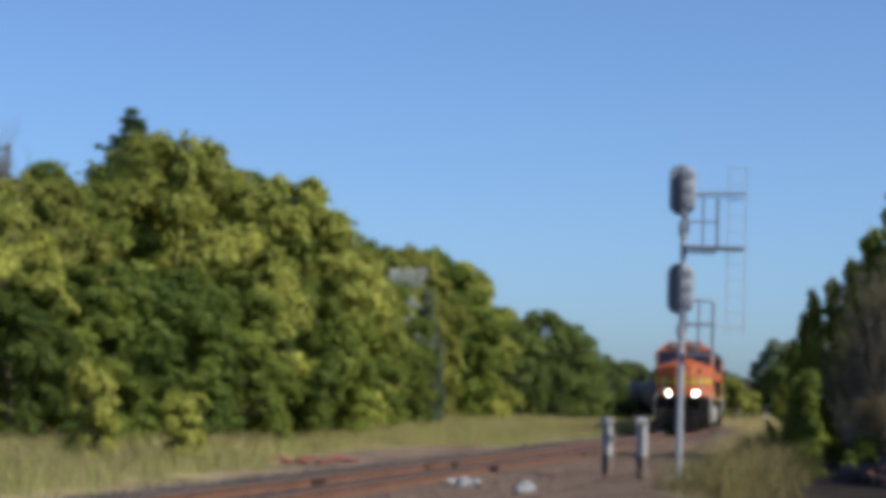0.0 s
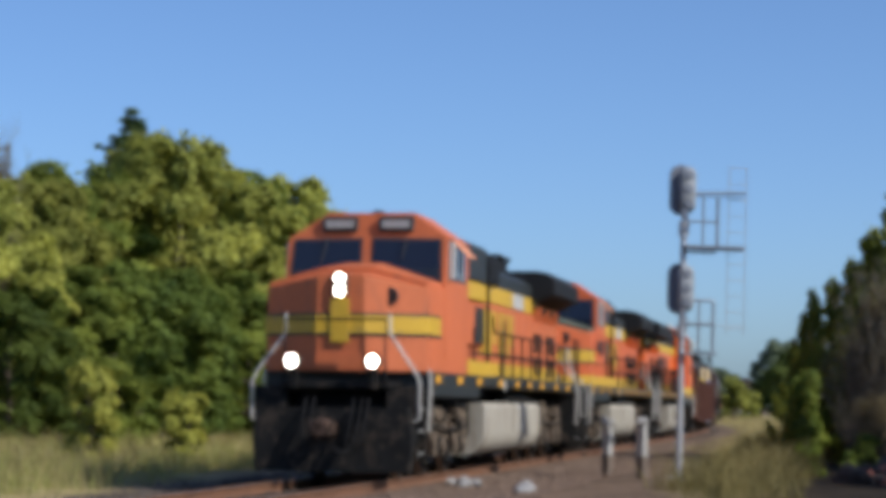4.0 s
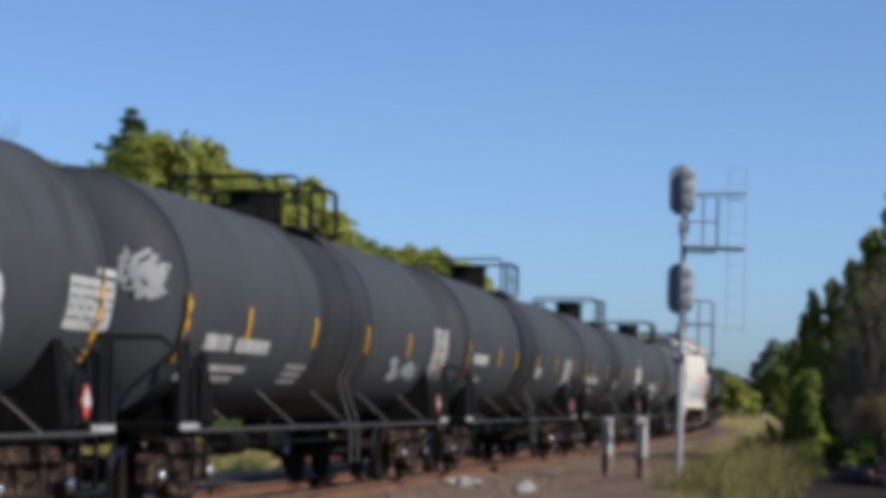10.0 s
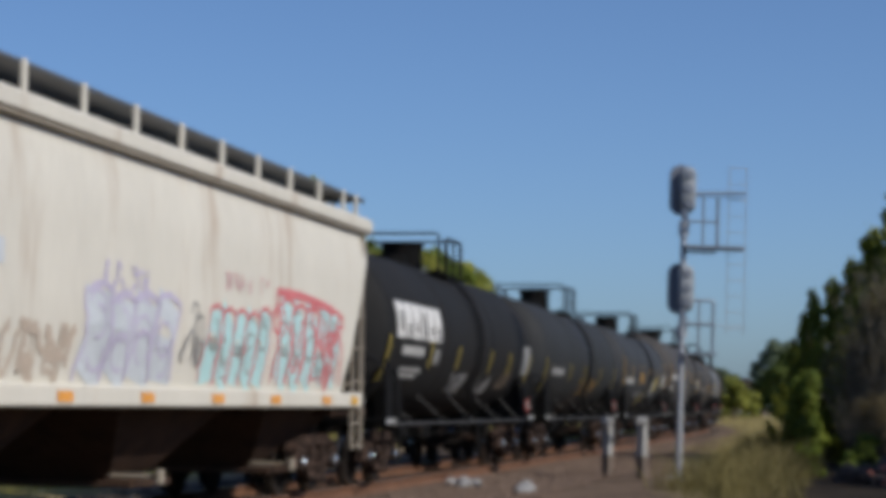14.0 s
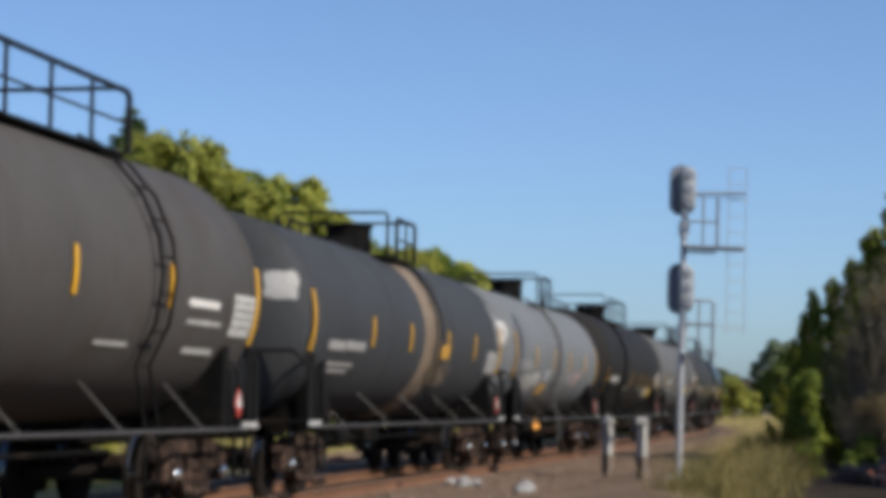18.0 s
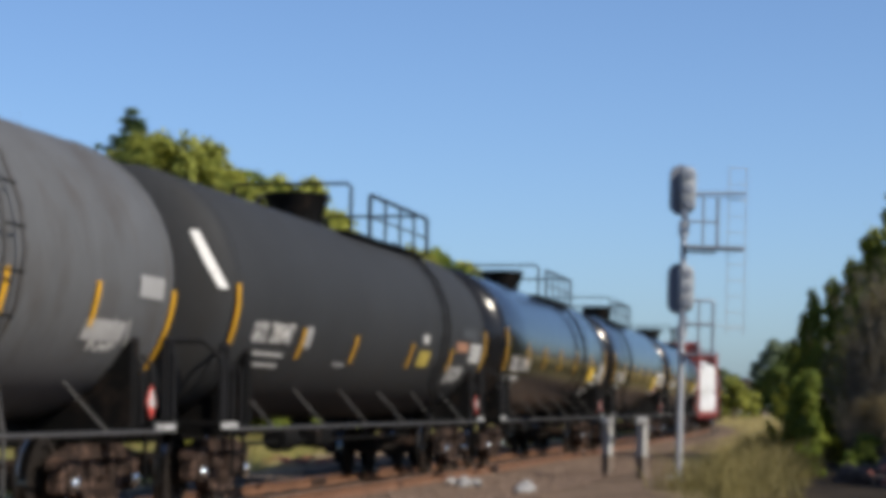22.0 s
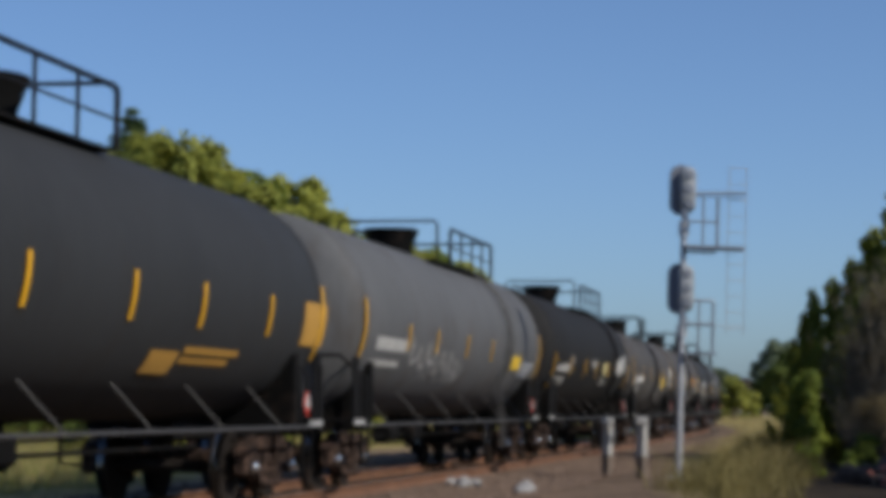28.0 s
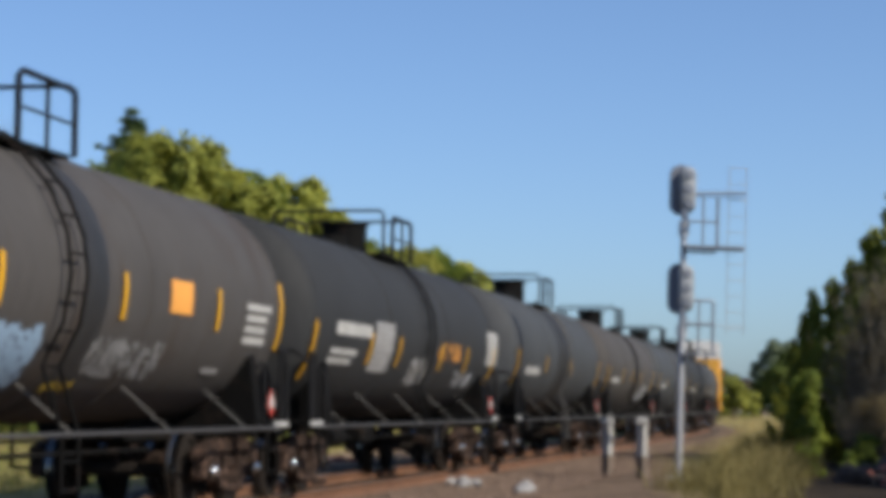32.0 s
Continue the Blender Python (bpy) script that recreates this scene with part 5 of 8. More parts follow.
        part("snow_plow", Shape().loft([[(X(xe + d * 0.02), y, z) for y, z in plow], [(X(xe + d * 0.12), y * 0.97, z) for y, z in plow]]), LOCO_BLACK, loco, "black pilot plow")
        coupler(loco, X(xe + d * 0.1), d)
        for y in (-0.5, -0.35, 0.35, 0.5, 0.62):
            part("air_hose", Shape().tube([(X(xe), y, 1.35), (X(xe + d * 0.25), y, 1.0), (X(xe + d * 0.35), y * 0.9, 0.62)], 0.025), HANDRAIL_BLACK, loco)
    # fuel tank and air reservoirs
    belly = [(1.42 - 0.42 * (1 - math.cos(a)), 0.74 - 0.44 * math.sin(a)) for a in [math.pi / 2 * k / 6 for k in range(7)]]
    ft = [(-1.36, 1.30), (-1.42, 1.22)] + [(-y, z) for y, z in belly] + belly[::-1] + [(1.42, 1.22), (1.36, 1.30)]
    part("fuel_tank", Shape().slab(ft, X(-3.6), X(3.5)), FUEL_GREY, loco, "dusty grey fuel tank", 25)
    part("tank_seam", slab_y(-0.02, 0.02, 1.40, 1.43, 0.74, 1.28), TRUCK_GREY, loco)
    part("air_reservoir", Shape().cyl((X(-3.2), 1.1 * ny, 1.40), (X(-0.3), 1.1 * ny, 1.40), 0.13, n=12), LOCO_BLACK, loco)
    if new_paint:
        for xa in (-1.7, 0.2):
            part("reservoir_drum", Shape().cyl((X(xa - 0.7), 1.30 * ny, 1.02), (X(xa + 0.75), 1.30 * ny, 1.02), 0.30, n=18), FUEL_GREY, loco, "dusty round reservoir")
            part("reservoir_band", Shape().cyl((X(xa - 0.12), 1.30 * ny, 1.02), (X(xa + 0.1), 1.30 * ny, 1.02), 0.306, n=18), WHITE_DULL, loco, "pale band on the reservoir")
    # trucks: plate frames with pedestal legs
    for d in (1, -1):
        tr = new("truck")
        tr.parent = loco
        tr.location = (X(6.35) * d, 0, 0)
        for sy in (1, -1):
            y0, y1 = (0.96, 1.10) if sy > 0 else (-1.10, -0.96)
            out = [(-2.75, 0.86), (-2.62, 0.36), (-2.42, 0.36), (-2.30, 0.72)]
            for c in (-2.05, 0.0, 2.05):
                if c > -2:
                    out += [(c - 0.62, 0.66), (c - 0.56, 0.36), (c - 0.26, 0.36), (c - 0.23, 0.70)]
                out += [(c + 0.23, 0.70), (c + 0.26, 0.36), (c + 0.56, 0.36), (c + 0.62, 0.66)]
            out += [(2.62, 0.74), (2.75, 0.86), (2.72, 1.04), (1.4, 1.10), (1.1, 0.98), (-0.5, 0.98), (-0.9, 1.10), (-2.6, 1.04)]
            part("side_frame", Shape().prism(out, y0, y1), TRUCK_GREY, tr, "dust-covered cast side frame", 25)
            for x in (-2.05, 0.0, 2.05):
                part("axle_box", Shape().box(x - 0.20, x + 0.20, min(y0, y1) - 0.02, max(y0, y1) + 0.05, 0.36, 0.70, 0.05), LOCO_BLACK, tr)
                part("bearing_cap", Shape().cyl((x, sy * 1.14, 0.53), (x, sy * 1.20, 0.53), 0.12, n=12), TRUCK_GREY, tr)
                part("coil_spring", Shape().cyl((x + 0.33, sy * 1.12, 1.0), (x + 0.33, sy * 1.12, 1.22), 0.09, n=10), TRUCK_GREY, tr)
            for x in (-1.05, 1.05):
                part("brake_cylinder", Shape().cyl((x - 0.18, sy * 1.16, 1.12), (x + 0.22, sy * 1.16, 1.12), 0.11, n=12), TRUCK_GREY, tr)
                part("brake_shoe", Shape().box(x - 0.10, x + 0.10, sy * 1.0 - 0.06, sy * 1.0 + 0.06, 0.22, 0.60, 0.02), LOCO_BLACK, tr)
                part("brake_hanger", Shape().tube([(x + 0.3, sy * 1.14, 0.95), (x + 0.05, sy * 1.14, 0.5)], 0.03), RUST_TRUCK, tr)
            fit = random.Random(17 + d)
            for k in range(9):
                x, z = fit.uniform(-2.5, 2.5), fit.uniform(0.85, 1.3)
                part("brake_fitting", Shape().box(x - fit.uniform(0.06, 0.2), x + fit.uniform(0.06, 0.2), min(sy * 1.08, sy * 1.2), max(sy * 1.08, sy * 1.2), z - fit.uniform(0.04, 0.12), z + fit.uniform(0.04, 0.1), 0.02), (TRUCK_GREY, LOCO_BLACK, TRUCK_GREY)[k % 3], tr)
            part("brake_rod", Shape().tube([(-2.3, sy * 1.18, 0.86), (-0.4, sy * 1.18, 0.80), (0.6, sy * 1.18, 0.90), (2.3, sy * 1.18, 0.84)], 0.03), LOCO_BLACK, tr)
            part("sand_pipe", Shape().tube([(-2.6, sy * 1.14, 1.3), (-2.75, sy * 1.12, 0.7), (-2.6, sy * 0.85, 0.15)], 0.025), HANDRAIL_BLACK, tr)
        for x in (-2.05, 0.0, 2.05):
            wheelset(tr, x, 0.53)
    # roof details
    part("horn", Shape().cyl((X(4.9), 0.2, 4.3), (X(5.2), 0.2, 4.5), 0.04, 0.09, n=8).cyl((X(4.9), -0.1, 4.3), (X(5.2), -0.1, 4.5), 0.04, 0.08, n=8), ROOF_BLACK, loco)
    part("antenna_dome", Shape().cyl((X(6.9), 0, 4.55), (X(6.9), 0, 4.66), 0.16, 0.10, n=10), ROOF_BLACK, loco)
    off = Matrix.Rotation(math.pi, 4, "Z") if reverse else Matrix()
    if lit:
        loco.scale = (1, 0.93, 1)
        off = Matrix.Translation((0, 0.105, 0))
    MOVING.append((loco, (s0 + s1) / 2, off))
    return loco


def gondola(s0, s1):
    half = (s0 - s1) / 2
    g = empty("gondola", "rusty brown gondola car with ribbed sides, loaded with pipe", "gondola car")
    zt, w = 2.48, 1.50
    posts = [half - 1.5, half - 2.76] + [half - 2.76 - 0.984 * (i + 1) for i in range(15)]
    belly = [(-half, 0.74), (-half + 1.6, 0.70), (-half + 5.0, 0.60), (half - 5.0, 0.60), (half - 1.6, 0.70), (half, 0.74)]
    low = lambda x: float(np.interp(x, [q[0] for q in belly], [q[1] for q in belly]))
    for sy in (1, -1):
        side = lambda a, b: (min(sy * a, sy * b), max(sy * a, sy * b))
        part("side_sheet", Shape().prism(belly + [(half, zt - 0.05), (-half, zt - 0.05)], *side(w - 0.04, w)), GONDOLA_SIDE, g, "flaking rust-red side panels", 0)
        part("top_chord", Shape().box(-half - 0.03, half + 0.03, *side(w - 0.1, w + 0.09), zt - 0.14, zt, 0.02), GONDOLA_POST, g)
        part("side_sill", Shape().prism(belly + [(x, z + 0.11) for x, z in reversed(belly)], *side(w - 0.1, w + 0.035)), GONDOLA_SIDE, g, "", 0)
        for x in posts:
            ya, yb = side(w - 0.01, w + 0.075)
            part("side_post", Shape().box(x - 0.06, x + 0.06, ya, yb, low(x) + 0.02, zt - 0.12, 0.02), GONDOLA_POST, g)
    part("deck", Shape().box(-half, half, -w + 0.04, w - 0.04, 0.95, 1.05), GONDOLA_DARK, g)
    for d in (1, -1):
        xa = d * half
        # end walls coloured near black to carry the shade of the neighbouring car
        part("end_wall", Shape().slab([(-w + 0.05, 0.7), (w - 0.05, 0.7), (w - 0.05, 2.92), (w - 0.22, 3.08), (0.7, 3.20), (-0.7, 3.20), (-w + 0.22, 3.08), (-w + 0.05, 2.92)], *sorted((xa, xa - d * 0.12))), GONDOLA_DARK, g, "tall ribbed end wall with an arched top", 0)
        for z in (1.25, 1.75, 2.25, 2.80):
            part("end_rib", Shape().box(min(xa, xa + d * 0.12), max(xa, xa + d * 0.12), -w + 0.05, w - 0.05, z - 0.08, z + 0.06, 0.03), GONDOLA_POST, g)
        k = 1.0 if d > 0 else 0.55
        for sy in (1, -1):
            ya, yb = sy * (w - 0.05), sy * (w + 0.04)
            part("corner_gusset", Shape().prism([(xa, zt - 0.02), (xa - d * 1.15 * k, zt - 0.02), (xa - d * 1.0 * k, zt + 0.10), (xa - d * 0.78 * k, zt + 0.32), (xa - d * 0.5 * k, zt + 0.45), (xa, zt + 0.48)], min(ya, yb), max(ya, yb)), GONDOLA_POST, g, "", 0)
            for x, z0, z1 in ((xa - d * 0.12, 1.46, 2.0), (xa - d * 0.46, 1.46, 2.0)):
                part("grab_iron", Shape().tube([(x, sy * w, z0), (x, sy * (w + 0.1), z0), (x, sy * (w + 0.1), z1), (x, sy * w, z1)], 0.028), GONDOLA_POST, g)
            part("sill_step", Shape().tube([(xa - d * 0.15, sy * w, 0.78), (xa - d * 0.15, sy * w, 0.36), (xa - d * 0.55, sy * w, 0.36), (xa - d * 0.55, sy * w, 0.78)], 0.022), SILL_BLACK, g)
        freight_truck(g, d * (half - 1.9))
        part("draft_sill", Shape().box(min(xa + d * 0.4, xa - d * 3.2), max(xa + d * 0.4, xa - d * 3.2), -0.3, 0.3, 0.7, 0.98), SILL_BLACK, g)
        coupler(g, xa + d * 0.3, d)
    part("center_sill", Shape().box(-half, half, -0.32, 0.32, 0.50, 0.95), SILL_BLACK, g)
    sf = side_flat(w)
    rnd = random.Random(5)
    # flaking primer in the bays: more and paler towards the rear and the floor
    edges = [half] + posts + [-half]
    for i in range(len(edges) - 1):
        x, room = (edges[i] + edges[i + 1]) / 2, (edges[i] - edges[i + 1]) / 2 - 0.08
        amount = 0.12 + 0.88 * min(1.0, max(0.0, (i - 2) / 7))
        for m, k, zc in ((FLAKE_PINK, 13, 1.40), (FLAKE_PALE, 13, 1.20), (WHITE_DULL, 2 if i > 11 else 0, 1.0)):
            sh = Shape()
            lean = rnd.uniform(-0.5, 0.5) * room
            for _ in range(int(k * amount * rnd.uniform(0.5, 1.4)) + 1):
                rx, rz = rnd.uniform(0.03, 0.13), rnd.uniform(0.07, 0.30)
                fx_ = min(x + room - rx, max(x - room + rx, rnd.gauss(x + lean, 0.22)))
                blob(sh, sf, fx_, min(2.15, max(0.78 + rz, rnd.gauss(zc, 0.34))), rx, rz, rnd, rnd.uniform(0.003, 0.007), 12)
            tagged(part("peeling_paint", sh, m, g, "peeling paint flakes between the posts"), kind="stuff")
        if i in (3, 6, 9, 12, 13):
            part("paint_streak", ribbon(Shape(), sf, [(x + 0.1, 1.0), (x + 0.12, 1.2), (x + 0.08, 1.45), (x + 0.1, 1.6)], 0.045, 0.009), FLAKE_AMBER, g, "old orange paint streak")
    # white sprayed letters running down two bays
    for x, z1, sd in ((edges[8] - 0.5, 2.22, 3), (edges[9] - 0.5, 2.0, 8)):
        tagged(part("graffiti", scrawl(sf, x - 0.24, x + 0.24, z1 - 0.85, z1, 26, sd, 0.05), WHITE_DULL, g, "white sprayed graffiti"), kind="stuff")
    for x, z, rx, rz in ((edges[10] - 0.35, 2.1, 0.13, 0.1), (edges[16] - 0.5, 1.05, 0.2, 0.18), (edges[5] - 0.7, 1.86, 0.12, 0.1), (edges[6] - 0.6, 1.84, 0.14, 0.17), (edges[8] - 0.5, 1.0, 0.14, 0.12)):
        part("paint_patch", blob(Shape(), sf, x, z, rx, rz, rnd, 0.010), WHITE_DULL, g, "white paint patch")
    for z0, z1 in ((1.87, 2.13), (1.51, 1.77)):
        panel = part("marking", bar(sf, half - 2.72, half - 1.86, z0, z1, 2), WHITE_DULL, g, "white painted panel")
        for x in (0.14, 0.40, 0.60):
            part("faded_figure", ribbon(Shape(), sf, [(half - 1.86 - x, z0 + 0.06), (half - 1.92 - x, z0 + 0.13), (half - 1.84 - x, z1 - 0.05)], 0.025, 0.016), GREY_MARK, panel, "unreadable grey figure")
    part("marking", bar(sf, half - 2.66, half - 1.95, 1.36, 1.43, 2), FLAKE_PINK, g, "worn line of lettering")
    part("marking", bar(sf, half - 0.80, half - 0.64, 0.94, 1.46, 2), FLAKE_AMBER, g, "orange painted panel")
    part("marking", bar(sf, -half + 0.32, -half + 0.50, 0.95, 1.75, 2), FLAKE_AMBER, g, "orange painted panel")
    mid = (s0 + s1) / 2
    MOVING.append((g, mid, Matrix()))
    # load
    for k, (y, z, m) in enumerate([(-0.95, 2.30, PIPE_GREY), (-0.45, 2.34, PIPE_GREY), (0.08, 2.42, PIPE_GREY), (0.62, 2.40, PIPE_GREY), (1.08, 2.34, PIPE_GREY)]):
        p = empty("steel_pipe", "long grey steel pipe lying in the gondola", "pipe", "pipes in the gondola")
        part("tube", Shape().cyl((-half + 1.2, 0, 0), (half - 1.4, 0, 0), 0.23, n=14), m, p)
        part("end_cap", Shape().cyl((half - 1.42, 0, 0), (half - 1.3, 0, 0), 0.236, n=14), PIPE_BLUE, p, "blue plastic end cap")
        part("end_cap", Shape().cyl((-half + 1.08, 0, 0), (-half + 1.22, 0, 0), 0.236, n=14), PIPE_BLUE, p, "blue plastic end cap")
        for x in (-1.9, -2.9, -3.6, -4.1, 2.6):
            part("band", Shape().cyl((x - 0.05, 0, 0), (x + 0.05, 0, 0), 0.237, n=14), WHITE_DULL, p, "white binding band")
        MOVING.append((p, mid, Matrix.Translation((0, y, z))))
    for x, top, lean, m in ((6.91, 0.14, -3, PIPE_BLUE), (6.11, 0.20, -3, PIPE_BLUE), (0.0, 0.60, -15, PLACARD_YEL), (-1.36, 0.58, -8, PLACARD_YEL), (-5.22, 0.64, -2, PIPE_GREY), (-7.05, 0.62, -20, PIPE_BLUE)):
        st = empty("wooden_stake", "pale sawn timber stake standing against the pipes", "timber stake", "stakes in the gondola")
        part("post", Shape().box(-0.08, 0.08, -0.05, 0.05, -1.2, top, 0.01), WOOD_FRESH, st)
        if top > 0.5:
            part("strap", Shape().box(-0.11, 0.11, -0.06, 0.06, -0.06, 0.04), m, st, "coloured strap")
        MOVING.append((st, mid, Matrix.Translation((x, 1.30, 2.56)) @ Matrix.Rotation(radians(lean), 4, "Y")))
    for x, m in ((3.3, PIPE_PURPLE), (2.75, WHITE_DULL), (2.3, PIPE_PURPLE), (1.75, WHITE_DULL)):
        st = empty("load_strap", "purple webbing strap over the pipes" if m is PIPE_PURPLE else "white webbing strap over the pipes", "strap")
        part("webbing", Shape().loft([[(-0.2, y, z), (0.2, y, z), (0.2, y, z + 0.05), (-0.2, y, z + 0.05)] for y, z in ((-1.35, -0.1), (-0.95, 0.16), (0.1, 0.27), (0.65, 0.25), (1.08, 0.19), (1.34, -0.1))]), m, st)
        MOVING.append((st, mid, Matrix.Translation((x, 0, 2.42))))


def hopper(s0, s1):
    half = (s0 - s1) / 2
    g = empty("covered_hopper", "dirty off-white covered hopper car with faded graffiti", "hopper car")
    w = 1.50
    prof = [(-w * 0.95, 1.38), (-w, 1.9), (-w * 1.0, 3.3), (-w * 0.94, 3.82), (-1.1, 4.02), (0, 4.12), (1.1, 4.02), (w * 0.94, 3.82), (w * 1.0, 3.3), (w, 1.9), (w * 0.95, 1.38)]

    def surface(x, z, off):
        return (x, float(np.interp(z, [1.38, 1.9, 3.3, 3.82], [w * 0.95, w, w, w * 0.94])) + off, z)

    # body: ends lean in towards the bottom
    slope = lambda z: 0.75 + max(0, 3.15 - z) * 1.25
    rings = []
    for u in (-1, -0.999, -0.6, 0, 0.6, 0.999, 1):
        rings.append([((half if u > 0 else -half) - slope(z) * (1 if u > 0 else -1) if abs(u) > 0.9 else half * u, y * 0.965, z) for y, z in prof])
    part("body", Shape().loft(rings), HOPPER_WHITE, g, "", 30)
    for d in (1, -1):
        part("slope_sheet", Shape().loft([[(d * (half - slope(z) + 0.03), -1.42, z), (d * (half - slope(z) + 0.03), 1.42, z), (d * (half - slope(z) + 0.09), 1.42, z), (d * (half - slope(z) + 0.09), -1.42, z)] for z in (1.40, 2.2, 3.15, 3.3)]), GONDOLA, g, "dark rusty sloping end sheet", 0)
        part("roof_end", Shape().slab([(-1.40, 3.76), (1.40, 3.76), (1.08, 4.0), (0, 4.1), (-1.08, 4.0)], *sorted((d * (half - 0.9), d * (half - 0.225)))), HOPPER_WHITE, g, "", 0)
    # ends of the side sheet curve inward between the sill and the roof, deeper at the rear
    fore = [(3.86, 0.10), (3.67, 0.16), (3.29, 0.32), (2.91, 0.61), (2.59, 0.94), (2.31, 1.04), (1.96, 0.95), (1.61, 0.69), (1.46, 0.52), (1.38, 0.45)]
    rear = [(3.86, 0.10), (3.67, 0.13), (3.29, 0.26), (2.91, 0.46), (2.59, 0.68), (2.31, 0.90), (1.96, 1.16), (1.61, 1.40), (1.46, 1.46), (1.38, 1.48)]
    nc = len(fore)
    for sy in (1, -1):
        sheet = []
        for o in (0.0, 0.035):
            sheet.append([(-half + c, sy * (surface(0, z, 0)[1] - o), z) for z, c in rear] + [(half - c, sy * (surface(0, z, 0)[1] - o), z) for z, c in reversed(fore)])
        sh = Shape()
        for ring in sheet:
            sh.add([q for k in range(nc) for q in (ring[k], ring[2 * nc - 1 - k])], [(2 * k, 2 * k + 1, 2 * k + 3, 2 * k + 2) for k in range(nc - 1)])
        sh.add(sheet[0] + sheet[1], [(k, (k + 1) % (2 * nc), 2 * nc + (k + 1) % (2 * nc), 2 * nc + k) for k in range(2 * nc)])
        part("side_sheet", sh, HOPPER_WHITE, g, "", 30)
        part("side_sill", Shape().box(-half + 0.4, half - 0.1, *sorted((sy * 1.40, sy * 1.50)), 1.20, 1.41, 0.02), HOPPER_WHITE, g)
        part("top_chord", Shape().box(-half, half, *sorted((sy * 1.36, sy * 1.53)), 3.72, 3.92, 0.03), HOPPER_WHITE, g)
        part("chord_lip", Shape().box(-half + 0.1, half - 0.1, *sorted((sy * 1.43, sy * 1.515)), 3.69, 3.718), HOPPER_SHADE, g)
        for x in [half - 0.02, half - 0.63] + [half - 1.86 - 1.54 * i for i in range(9)] + [-half + 0.9, -half + 0.12]:
            part("walk_bracket", Shape().box(x - 0.035, x + 0.035, *sorted((sy * 1.27, sy * 1.32)), 3.90, 4.28, 0.008), HOPPER_WHITE, g)
        part("running_board", Shape().box(-half - 0.55, half + 0.1, *sorted((sy * 0.66, sy * 1.28)), 4.225, 4.275, 0.01), ROOF_MESH, g, "dark steel grating walkway")
        part("sill_bracket", Shape().box(half - 1.56, half - 1.12, *sorted((sy * 1.42, sy * 1.47)), 0.97, 1.22, 0.01), HOPPER_WHITE, g)
    for d in (1, -1):
        xe = d * (half - 0.22)
        part("end_sheet", Shape().slab([(-1.22, 3.27), (1.22, 3.27), (1.22, 3.86), (1.08, 3.98), (0.6, 4.12), (0, 4.18), (-0.6, 4.12), (-1.08, 3.98), (-1.22, 3.86)], *sorted((xe, xe + d * 0.03))), HOPPER_WHITE, g, "off-white upper end sheet", 0)
        part("end_walkway", Shape().box(*sorted((d * (half - 0.1), d * (half + 0.28))), -1.28, 1.28, 4.225, 4.275, 0.01), ROOF_MESH, g)
        for y in (-0.9, 0, 0.9):
            part("walkway_brace", Shape().tube([(d * (half - 0.2), y, 3.9), (d * (half + 0.2), y, 4.22)], 0.025), ROOF_MESH, g)
    part("hatch_trough", Shape().box(-half + 0.7, half - 0.7, -0.42, 0.42, 4.08, 4.24, 0.04), ROOF_MESH, g, "dark trough hatch along the roof")
    for i in range(8):
        x = -half + 1.2 + (2 * half - 2.4) * i / 7
        part("roof_hatch", Shape().box(x - 0.9, x + 0.9, -0.38, 0.38, 4.24, 4.30, 0.02), ROOF_MESH, g)
    for i in range(3):
        c = -half + half * 2 * (i + 0.5) / 3
        rings = [[(c - a, -b, z), (c + a, -b, z), (c + a, b, z), (c - a, b, z)] for a, b, z in ((2.2, 1.36, 1.40), (0.75, 0.75, 0.55), (0.6, 0.6, 0.42))]
        part("hopper_chute", Shape().loft(rings), HOPPER_RUST, g, "rusty discharge chute", 20)
        part("outlet_gate", Shape().box(c - 0.7, c + 0.7, -0.95, 0.95, 0.34, 0.42, 0.01), HOPPER_RUST, g)
        part("gate_shaft", Shape().cyl((c + 0.5, -1.2, 0.46), (c + 0.5, 1.2, 0.46), 0.03).box(c + 0.42, c + 0.58, 1.18, 1.24, 0.38, 0.54, 0.01), HOPPER_SHADE, g, "dusty gate operating shaft")
    for d in (1, -1):
        xa = d * half
        ladder_x = xa - d * (0.02 if d > 0 else 0.42)
        part("end_shelf", Shape().box(*sorted((xa + d * 0.20, xa - d * 1.9)), -1.40, 1.40, 1.10, 1.18), HOPPER_RUST, g)
        for sy in (1, -1):
            post = part("corner_post", Shape().box(ladder_x - 0.03, ladder_x + 0.03, sy * 1.46 - 0.035, sy * 1.46 + 0.035, 1.0 if d > 0 else 0.6, 3.80, 0.008), HOPPER_WHITE if d > 0 else HOPPER_SHADE, g)
            part("ladder_rail", Shape().tube([(ladder_x - d * 0.44, sy * 1.44, 0.62), (ladder_x - d * 0.42, sy * 1.44, 2.62), (ladder_x - d * 0.62, sy * 1.46, 2.78)], 0.028), HOPPER_SHADE, g)
            part("inner_post", Shape().box(xa - d * 0.08 - 0.035, xa - d * 0.08 + 0.035, sy * 0.84 - 0.03, sy * 0.84 + 0.03, 1.14, 3.44), HOPPER_SHADE, g)
            for z in (0.66, 0.98, 1.57, 2.05, 2.51):
                rung = Shape().tube([(ladder_x, sy * 1.46, z), (ladder_x - d * 0.44, sy * 1.46, z)], 0.018)
                if z > 1.2:
                    rung.tube([(xa - d * 0.06, sy * 0.84, z), (xa - d * 0.04, sy * 1.44, z)], 0.02)
                part("ladder_rung", rung, HOPPER_SHADE, g)
